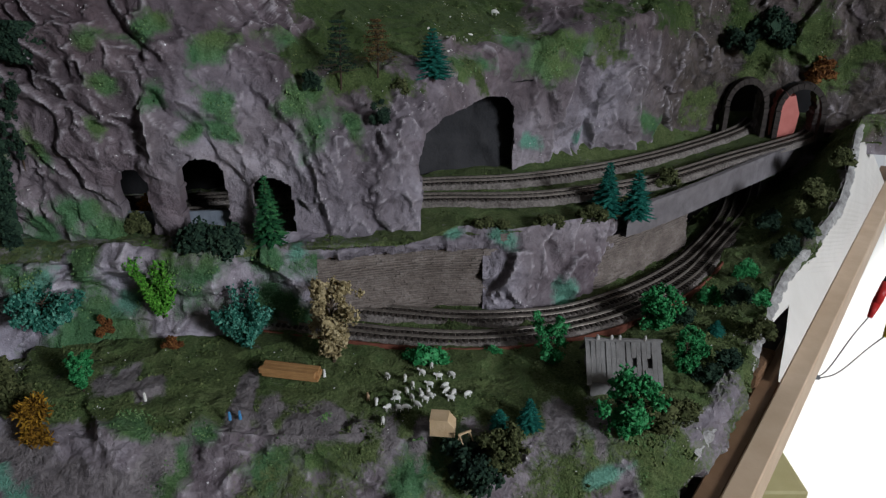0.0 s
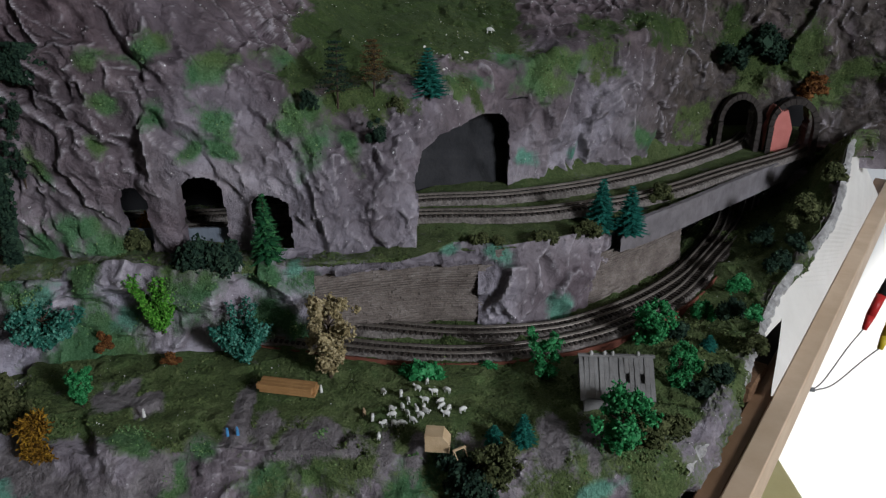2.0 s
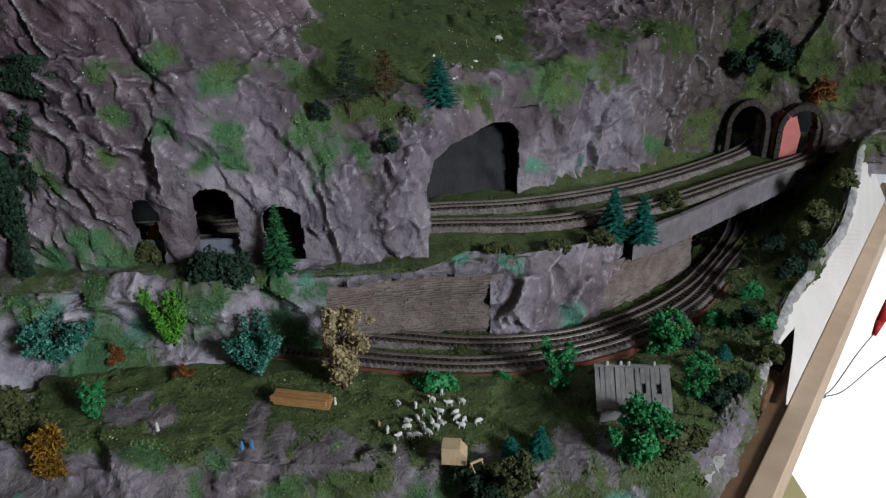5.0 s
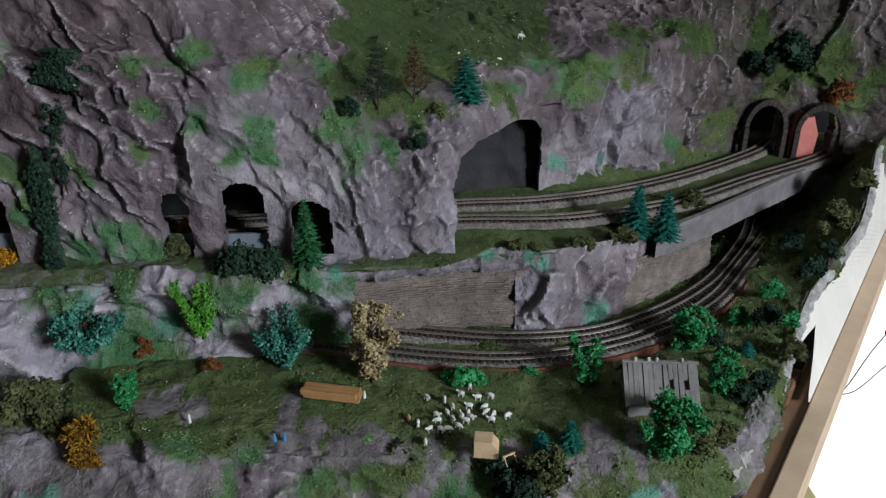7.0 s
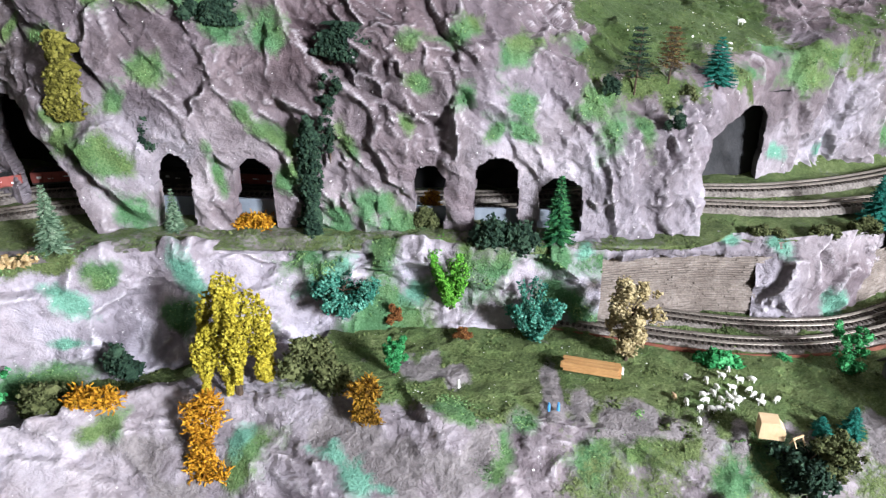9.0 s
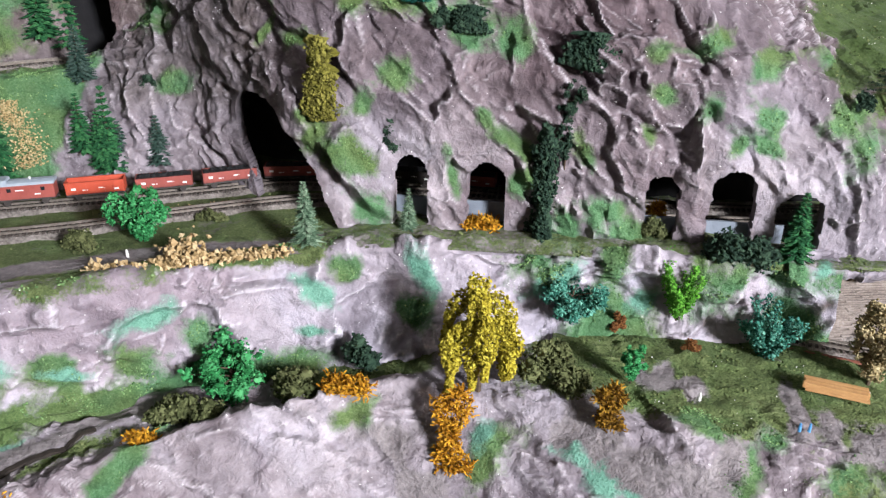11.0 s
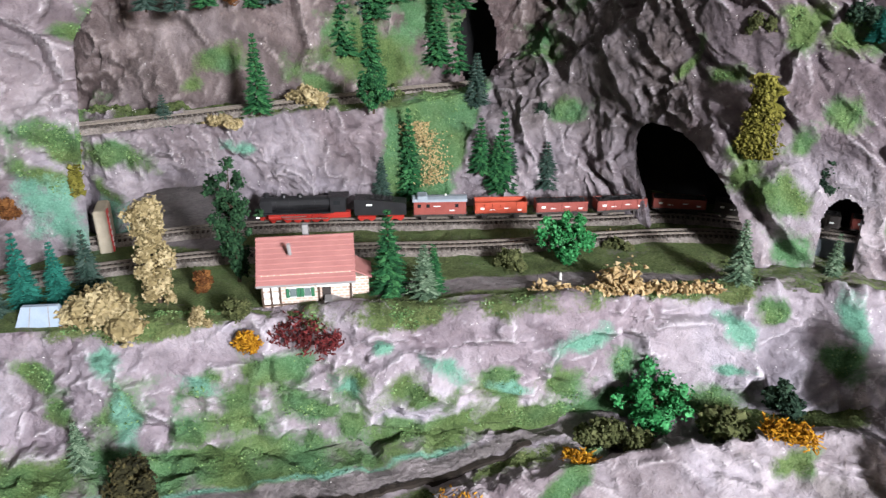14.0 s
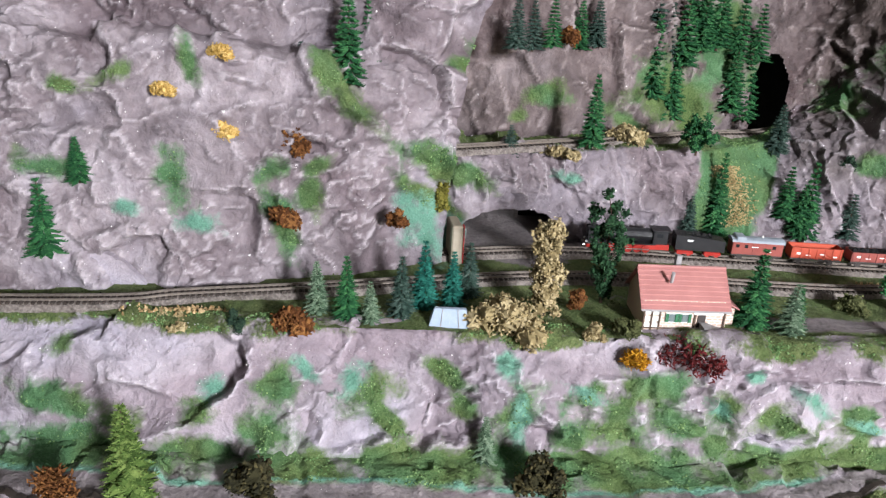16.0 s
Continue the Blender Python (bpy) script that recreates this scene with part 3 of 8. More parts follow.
def face_cover(P, nrm):
    n = fractal(P * 25, 3, 18)
    pasture = np.clip(0.5 + (P[:, 2] - 1.278 + 0.006 * n) * 40, 0, 0.95) * np.clip((P[:, 0] + 0.15 + 0.02 * n) * 30, 0, 1) * np.clip((0.11 - P[:, 0] + 0.02 * n) * 30, 0, 1)
    bank = np.clip((P[:, 0] + 0.925 + 0.008 * n) * 80, 0, 1) * np.clip((-0.845 - P[:, 0] + 0.008 * n) * 80, 0, 1) * np.clip((1.275 - P[:, 2]) * 60, 0, 1)
    shelf = np.clip((-0.9 - P[:, 0]) * 40, 0, 1) * np.clip(0.5 + (P[:, 2] - 1.253) * 300, 0, 0.8) * (P[:, 2] < 1.27)
    tags = painted(P, nrm, np.maximum(pasture, shelf))
    tags[0] = np.maximum(tags[0], bank)
    return tags + [bank]


FALL = ([-1.1, -0.9, -0.6, -0.42, -0.28, -0.15, 0.0, 0.12, 0.3], [0.2, 0.3, 0.5, 0.55, 0.45, 0.35, 0.1, -0.12, -0.1])   # slant of the slabs along the face
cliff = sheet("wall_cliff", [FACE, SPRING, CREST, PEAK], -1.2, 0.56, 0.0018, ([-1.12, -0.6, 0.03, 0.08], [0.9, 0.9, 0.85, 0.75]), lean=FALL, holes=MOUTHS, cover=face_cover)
tagged(cliff, "grey painted plaster rock face with tunnel mouths and moss", "cliff")

ledge_mid = [(-1.7, -0.1, LEVEL), (-1.3, 0.08, LEVEL), (-1.2, 0.15, LEVEL)] + [(x, y - 0.018, LEVEL) for x, y, z in FACE]
ledge_back = [(-1.7, 0.2, LEVEL), (-1.3, 0.3, LEVEL), (-1.2, 0.4, LEVEL)] + [(x, y + 0.05, LEVEL + (0.045 if 0.1 < x < 0.33 else 0)) for x, y, z in FACE[1:]]
ledge_end = [(x, y + 0.1, z) for x, y, z in ledge_back]


def ledge_cover(P, nrm):
    n = fractal(P * 30, 3, 28)
    road = np.clip(0.98 - np.abs(P[:, 1] - np.interp(P[:, 0], [-0.9, -0.8, -0.7, -0.62, -0.55], [0.30, 0.36, 0.425, 0.465, 0.49])) * 42 + 0.2 * n, 0, 1) * (P[:, 0] > -0.82) * (P[:, 0] < -0.55)
    road = np.maximum(road, np.clip((-1.0 - P[:, 0]) * 40, 0, 1) * np.clip((P[:, 1] - 0.335 + 0.01 * n) * 60, 0, 1))
    gallery = np.clip((P[:, 0] + 0.57) * 25, 0, 1) * np.clip((-0.03 - P[:, 0]) * 25, 0, 1)
    return painted(P, nrm, np.clip(0.8 + 0.25 * n - 0.22 * gallery - 0.3 * gallery * n, 0, 1) * (1 - road), road)


terrace = sheet("ground_ledge", [LEDGE, ledge_mid, ledge_back, ledge_end], -1.7, 0.52, 0.005, ([-0.58, -0.5, -0.1, -0.02], [0.2, 0.5, 0.5, 0.2]), lean=0, size=0.8, cover=ledge_cover, ends=(0.2, 1.0))
tagged(terrace, "grassed ledge that carries the upper double track", "ledge")

FOOT = [(-1.7, -0.3, 1.05), (-1.3, -0.04, 1.05), (-1.15, 0.03, 1.055), (-1.04, 0.112, 1.055), (-0.92, 0.192, 1.05), (-0.8, 0.288, 1.045), (-0.713, 0.345, 1.04), (-0.653, 0.40, 1.04), (-0.55, 0.45, 1.04), (-0.45, 0.478, 1.052),
        (-0.385, 0.50, 1.068), (-0.285, 0.515, 1.073), (-0.19, 0.525, 1.073), (-0.12, 0.54, 1.073), (-0.008, 0.577, 1.073), (0.05, 0.58, 1.073), (0.14, 0.61, 1.073), (0.24, 0.70, 1.073), (0.35, 0.85, 1.073), (0.5, 1.0, 1.073)]
bank_mid = [(-1.7, -0.27, 1.10), (-1.2, 0.035, 1.105), (-1.067, 0.125, 1.105), (-0.94, 0.205, 1.10), (-0.775, 0.305, 1.10), (-0.69, 0.365, 1.10), (-0.6, 0.435, 1.10), (-0.5, 0.50, 1.105), (-0.393, 0.515, 1.11), (-0.295, 0.527, 1.115), (-0.2, 0.528, 1.115), (-0.1, 0.54, 1.115)]


def bank_cover(P, nrm):
    n = fractal(P * 22, 3, 38)
    grass = np.clip(0.52 - (P[:, 2] - 1.062 + 0.014 * n) * 45, 0, 0.9) * np.clip(0.95 + 0.7 * fractal(P * 17, 3, 81), 0, 1) * np.clip((-0.5 - P[:, 0]) * 20, 0, 1)
    tufts = np.clip(0.44 + 0.75 * fractal(P * 19, 3, 83) + np.clip((1.102 - P[:, 2]) * 12, -0.1, 0.4), 0, 0.85) * np.clip((P[:, 0] + 0.44) * 12, 0, 1)
    tags = painted(P, nrm)
    tags[0] = np.maximum(np.maximum(tags[0], grass), tufts)
    fringe = np.clip(0.5 + (P[:, 2] - LEVEL + 0.009 + 0.007 * n) * 70, 0, 0.9) * np.clip(0.75 + 0.9 * fractal(P * 12, 3, 85), 0, 1) * np.clip((-0.5 - P[:, 0]) * 20, 0, 1)
    tags[1] = np.maximum(tags[1], fringe)
    return tags


bank = sheet("wall_bank", [[(x, y - 0.001, z - 0.012) for x, y, z in FOOT[:14]], FOOT[:14], bank_mid, LEDGE[:15], [(x - 0.008, y + 0.016, z + 0.002) for x, y, z in LEDGE[:15]]], -1.7, -0.105, 0.0022, 0.95, material=PALEROCK, lean=-0.25, size=1.1, grain=(15, 14, 21), cover=bank_cover, ends=(0.25, 0.35))
tagged(bank, "pale grey plaster rock bank below the track ledge", "cliff")

NEAR = [(-1.7, -0.42, 1.045), (-1.1, -0.02, 1.045), (-0.82, 0.17, 1.032), (-0.74, 0.27, 1.032), (-0.67, 0.335, 1.034), (-0.6, 0.375, 1.038), (-0.53, 0.41, 1.045), (-0.47, 0.44, 1.052), (-0.40, 0.46, 1.06), (-0.33, 0.452, 1.068),
        (-0.24, 0.435, 1.07), (-0.15, 0.44, 1.071), (0.1, 0.42, 1.071), (0.165, 0.41, 1.07), (0.2, 0.47, 1.07), (0.25, 0.60, 1.074), (0.3, 0.70, 1.076), (0.4, 0.86, 1.08), (0.5, 0.99, 1.08)]
LIP = [(-1.7, -0.5, 1.035), (-1.1, -0.08, 1.038), (-0.82, 0.1, 1.02), (-0.7, 0.27, 1.033), (-0.61, 0.345, 1.05), (-0.54, 0.378, 1.06), (-0.46, 0.425, 1.062), (-0.39, 0.427, 1.056), (-0.32, 0.425, 1.055), (-0.24, 0.408, 1.062), (-0.15, 0.412, 1.066), (-0.03, 0.402, 1.066), (0.1, 0.4, 1.064), (0.174, 0.405, 1.058), (0.209, 0.447, 1.063), (0.238, 0.486, 1.068), (0.278, 0.548, 1.078), (0.324, 0.617, 1.09), (0.365, 0.659, 1.107), (0.408, 0.7, 1.135), (0.468, 0.804, 1.19)]
BROW = [(-1.7, -0.6, 0.99), (-1.1, -0.16, 1), (-0.82, 0.02, 0.985), (-0.7, 0.2, 0.99), (-0.61, 0.29, 0.995), (-0.54, 0.32, 1), (-0.46, 0.36, 1), (-0.39, 0.36, 1), (-0.32, 0.35, 1), (-0.2, 0.36, 1.02), (-0.03, 0.365, 1.03), (0.1, 0.365, 1.03), (0.178, 0.403, 1.039), (0.212, 0.445, 1.044), (0.241, 0.484, 1.056), (0.281, 0.546, 1.066), (0.327, 0.615, 1.078), (0.368, 0.657, 1.095), (0.411, 0.698, 1.123), (0.471, 0.802, 1.178)]
SKIRT = [(-1.7, -0.7, 0.9), (-1.1, -0.24, 0.9), (-0.82, -0.02, 0.9), (-0.7, 0.15, 0.9), (-0.61, 0.23, 0.9), (-0.54, 0.26, 0.9), (-0.46, 0.3, 0.9), (-0.32, 0.3, 0.9), (-0.2, 0.31, 0.9), (-0.03, 0.33, 0.92), (0.1, 0.34, 0.92), (0.173, 0.406, 1.01), (0.207, 0.448, 1.015), (0.236, 0.487, 1.038), (0.276, 0.549, 1.048), (0.322, 0.618, 1.06), (0.363, 0.66, 1.077), (0.406, 0.701, 1.105), (0.466, 0.805, 1.16)]

ROAD_X, ROAD_OUT = [-1.7, -1.015, -0.97, -0.79, -0.765, -0.735, -0.70, -0.6], [0.055, 0.056, 0.06, 0.06, 0.05, 0.039, 0.018, 0.012]   # lower road: distance in front of the foot of the bank


def low_cover(P, nrm):
    x, y = P[:, 0], P[:, 1]
    n = fractal(P * 30, 3, 8)
    yl = line(LIP)(x)[0]
    meadow = np.clip(0.5 + (y - yl - 0.01 + 0.012 * n) * 40, 0, 0.92)
    meadow *= np.clip(0.5 + (x + 0.36) * 12 + 0.3 * n, 0, 1)
    front = np.clip((x + 0.20) * 9 + 0.5 * n, 0, 1) * np.clip(0.50 + 0.55 * fractal(P * 18, 3, 9), 0, 0.85)
    meadow = np.maximum(meadow, front)
    meadow = np.maximum(meadow, np.clip((x - 0.17) * 30, 0, 0.9) * np.clip((y - 0.43) * 30, 0, 1) * np.clip(0.5 + (y - yl - 0.012 + 0.008 * n) * 80, 0, 1))
    yf, zf = line(FOOT)(x)
    way = yf - np.interp(x, ROAD_X, ROAD_OUT)
    road = np.clip(1.1 - np.abs(y - way) * 46 + 0.08 * n, 0, 1) * np.clip((-0.60 - x) * 30, 0, 1)
    verge = np.clip((-0.62 - x) * 20, 0, 1) * np.clip(0.75 - np.abs(y - way + 0.034) * 22 + 0.4 * n, 0, 0.9)
    gully = np.clip((-0.42 - x) * 40, 0, 1) * np.clip((x + 0.56) * 40, 0, 1) * np.clip(0.5 + (y - line(NEAR)(x)[0]) * 40, 0, 0.8)
    strip = np.clip((-0.7 - x) * 20, 0, 1) * np.clip(0.5 + (y - way) * 90 + 0.3 * n, 0, 0.9) * np.clip(0.95 + 0.8 * fractal(P * 17, 3, 81), 0, 1)
    tags = painted(P, nrm, np.maximum(np.maximum(meadow, verge), gully) * (1 - road), road)
    tags[0] = np.maximum(tags[0], strip * (1 - road))
    tags[2] = np.maximum(tags[2], np.clip(0.66 - np.abs(y - way - 0.019) * 90 + 0.35 * n, 0, 1) * np.clip((-0.7 - x) * 20, 0, 1))
    return tags


low = sheet("ground_pasture", [SKIRT, BROW, LIP, NEAR, FOOT, [(x, y + 0.02, z - 0.004) for x, y, z in FOOT]], -1.7, 0.5, 0.0027, 0.75, lean=0.9, size=0.85, grain=(20, 22, 22), cover=low_cover, ends=(1.0, 0.25))
tagged(low, "lower pasture and grey rock foreground of the layout", "ground")

# left mountain in front of the upper ledge
LM_FOOT = [(-1.8, -0.3, 1.13), (-1.45, -0.06, 1.13), (-1.33, 0.055, 1.13), (-1.25, 0.115, 1.13), (-1.18, 0.19, 1.13), (-1.13, 0.265, 1.13), (-1.11, 0.30, 1.13), (-1.095, 0.5, 1.13)]
LM_MID = [(-1.8, -0.28, 1.24), (-1.45, -0.02, 1.24), (-1.33, 0.085, 1.24), (-1.25, 0.15, 1.24), (-1.18, 0.215, 1.24), (-1.125, 0.28, 1.24), (-1.108, 0.32, 1.24), (-1.095, 0.5, 1.24)]
LM_EDGE = [(-1.8, -0.25, 1.37), (-1.45, 0.03, 1.37), (-1.33, 0.125, 1.365), (-1.25, 0.19, 1.355), (-1.18, 0.245, 1.345), (-1.125, 0.30, 1.34), (-1.108, 0.335, 1.34), (-1.095, 0.5, 1.34)]
LM_SHELF = [(-1.8, -0.21, 1.372), (-1.45, 0.075, 1.372), (-1.33, 0.165, 1.368), (-1.25, 0.225, 1.36), (-1.18, 0.265, 1.355), (-1.125, 0.308, 1.35), (-1.108, 0.34, 1.35), (-1.095, 0.5, 1.35)]
LM_TOP = [(-1.8, -0.2, 1.5), (-1.45, 0.1, 1.5), (-1.33, 0.2, 1.5), (-1.25, 0.27, 1.5), (-1.18, 0.31, 1.5), (-1.14, 0.33, 1.5), (-1.125, 0.36, 1.5), (-1.11, 0.5, 1.5)]
left_mountain = sheet("wall_left_mountain", [LM_FOOT, LM_MID, LM_EDGE, LM_SHELF, LM_TOP], -1.8, -1.111, 0.0026, 0.95, lean=0.2, size=1.1, grain=(17, 17, 23), cover=painted)
tagged(left_mountain, "pale plaster mountain with shelves and autumn shrubs", "cliff")

# upper back cliff behind the second ledge
UB_FOOT = [(-1.2, 0.42, 1.24), (-1.12, 0.45, 1.24), (-1.0, 0.565, 1.24), (-0.95, 0.63, 1.24), (-0.89, 0.70, 1.24), (-0.84, 0.72, 1.24), (-0.75, 0.68, 1.24)]
UB_MID = [(-1.2, 0.44, 1.37), (-1.12, 0.47, 1.37), (-1.0, 0.585, 1.37), (-0.95, 0.65, 1.33), (-0.89, 0.705, 1.33), (-0.84, 0.725, 1.33), (-0.75, 0.69, 1.33)]
UB_TOP = [(-1.2, 0.52, 1.52), (-1.12, 0.55, 1.52), (-1.0, 0.68, 1.52), (-0.95, 0.8, 1.5), (-0.89, 0.78, 1.5), (-0.84, 0.77, 1.5), (-0.75, 0.72, 1.5)]
# added black sheet that stands for the darkness of the upper tunnel
tagged(sheet("wall_upper_shade", [[(-1.03, 0.735, 1.23), (-0.80, 0.765, 1.23)], [(-1.03, 0.735, 1.36), (-0.80, 0.765, 1.36)], [(-1.03, 0.715, 1.37), (-0.80, 0.745, 1.37)]], -1.03, -0.80, 0.006, 0.2, material=SHADEBLACK), "black sheet standing for the shade in the upper tunnel", "tunnel lining")
upper_cliff = sheet("wall_upper_cliff", [UB_FOOT, UB_MID, UB_TOP], -1.42, -0.75, 0.003, 0.8, lean=0.1, material=BROWNROCK, holes=[(-0.888, 0.021, 1.305, 1.35, -0.1)], cover=painted)
tagged(upper_cliff, "brown-grey rock behind the second ledge with a tunnel mouth", "cliff")



def ground_at(x, y):
    """Height of the lower landscape at a place."""
    me = low.data
    if not GROUND:
        co = np.empty(len(me.vertices) * 3, np.float32)
        me.vertices.foreach_get("co", co)
        GROUND.append(co.reshape(-1, 3))
    c = GROUND[0]
    near = np.argsort((c[:, 0] - x) ** 2 + (c[:, 1] - y) ** 2)[:3]
    return float(c[near, 2].mean())


GROUND = []

# dark sheets added behind the mouths, black in place of the tunnels' own shade
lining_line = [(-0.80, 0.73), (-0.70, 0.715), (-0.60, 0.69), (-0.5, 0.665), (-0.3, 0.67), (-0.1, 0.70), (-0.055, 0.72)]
lining = sheet("wall_tunnel_shade", [[(x, y, 1.14) for x, y in lining_line], [(x, y, 1.262) for x, y in lining_line], [(x, y - 0.075, 1.265) for x, y in lining_line]], -0.80, -0.055, 0.006, 0.35, material=SHADEBLACK)
# the arch's inner shade is put into the colour of this added sheet
SHADEGREY = simple("dark grey arch shade", (0.018, 0.018, 0.02), (0.05, 0.048, 0.05), 40, 0.9, 0.001)
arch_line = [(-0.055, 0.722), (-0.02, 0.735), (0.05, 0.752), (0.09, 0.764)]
tagged(sheet("wall_arch_shade", [[(x, y, 1.14) for x, y in arch_line], [(x, y, 1.246) for x, y in arch_line], [(x, y - 0.035, 1.248) for x, y in arch_line]], -0.055, 0.09, 0.004, 0.35, material=SHADEGREY), "dark grey rough sheet standing for the shade inside the arch", "tunnel lining")
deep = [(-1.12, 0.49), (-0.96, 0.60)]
tagged(sheet("wall_cave_shade", [[(x, y, 1.14) for x, y in deep], [(x, y, 1.21) for x, y in deep], [(x, y - 0.08, 1.215) for x, y in deep]], -1.12, -0.96, 0.006, 0.3, material=SHADEBLACK), "black sheet standing for the shade in the left tunnel", "tunnel lining")
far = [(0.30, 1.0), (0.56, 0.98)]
tagged(sheet("wall_portal_shade", [[(x, y, 1.14) for x, y in far], [(x, y, 1.225) for x, y in far], [(x, y - 0.07, 1.23) for x, y in far]], 0.30, 0.56, 0.006, 0.3, material=SHADEBLACK), "black sheet standing for the shade in the double portal", "tunnel lining")
# no wall here: a black sheet drawn for the shade below the bridge
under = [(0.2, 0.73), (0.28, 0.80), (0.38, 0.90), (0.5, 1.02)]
tagged(sheet("wall_bridge_shade", [[(x, y, 1.05) for x, y in under], [(x, y, 1.14) for x, y in under], [(x, y - 0.06, 1.143) for x, y in under]], 0.2, 0.5, 0.006, 0.3, material=SHADEBLACK), "black sheet standing for the shade under the bridge", "tunnel lining")
tagged(lining, "matt black sheet standing for the shade inside the tunnels", "tunnel lining")

# ---------------------------------------------------------------- room shell


def box(name, lo, hi, material):
    bm = bmesh.new()
    bmesh.ops.create_cube(bm, size=1)
    for v in bm.verts:
        v.co = Vector([lo[k] + (v.co[k] + 0.5) * (hi[k] - lo[k]) for k in range(3)])
    me = bpy.data.meshes.new(name)
    bm.to_mesh(me)
    bm.free()
    me.materials.append(material)
    return new(name, me)


WALLPAINT = simple("dark panelled wall", (0.10, 0.09, 0.08), (0.14, 0.128, 0.115), 12, 0.85)
WHITEPAINT = simple("white wall paint", (0.76, 0.75, 0.73), (0.82, 0.81, 0.79), 12, 0.85)
FLOORWHITE = simple("grey floor covering", (0.11, 0.105, 0.10), (0.16, 0.155, 0.15), 9, 0.6)
tagged(box("floor", (-3, -3, -0.05), (3, 2, 0), FLOORWHITE), "grey floor of the room", "floor", kind="structure")
tagged(box("ceiling", (-3, -3, 3.1), (1.85, 2, 3.15), WALLPAINT), "dull brown boarded ceiling", "ceiling", kind="structure")
tagged(box("wall_back", (-3, 1.3, 0), (3, 1.4, 3.1), WHITEPAINT), "white-painted wall behind the layout", "wall", kind="structure")
tagged(box("wall_west", (-2.4, -3, 0), (-2.3, 1.3, 3.1), WALLPAINT), "dull brown side wall", "wall", kind="structure")
tagged(box("wall_south", (-2.3, -3, 0), (3, -2.9, 3.1), WALLPAINT), "dull brown wall across the room", "wall", kind="structure")
for k, (lo, hi) in enumerate([((1.8, -2.9, 0), (1.85, 1.3, 0.9)), ((1.8, -2.9, 2.9), (1.85, 1.3, 3.1)), ((1.8, -2.9, 0.9), (1.85, -1.6, 2.9)), ((1.8, 0.0, 0.9), (1.85, 1.3, 2.9))]):
    tagged(box("wall_east_%d" % (k + 1), lo, hi, WALLPAINT), "dull brown wall round the window", "wall", kind="structure")
tagged(box("wall_plinth", (-1.55, 0.34, 0), (0.27, 1.28, 0.78), WALLPAINT), "plain brown boarding under the layout", "boarding", kind="structure")

# ---------------------------------------------------------------- helpers for things


def mesh_of(name, verts, faces, material, smooth=False):
    me = bpy.data.meshes.new(name)
    me.from_pydata([tuple(v) for v in verts], [], [tuple(int(i) for i in f) for f in faces])
    if smooth:
        me.shade_smooth()
    me.materials.append(material)
    return me


def root(name, m, label, category, group=""):
    ob = new(name)
    ob.empty_display_size = 0.01
    ob.matrix_world = m
    return tagged(ob, label, category, group)


def child(name, me, parent, label="", m=None):
    ob = new(name, me)
    ob.parent = parent
    if m is not None:
        ob.matrix_local = m
    return tagged(ob, label)


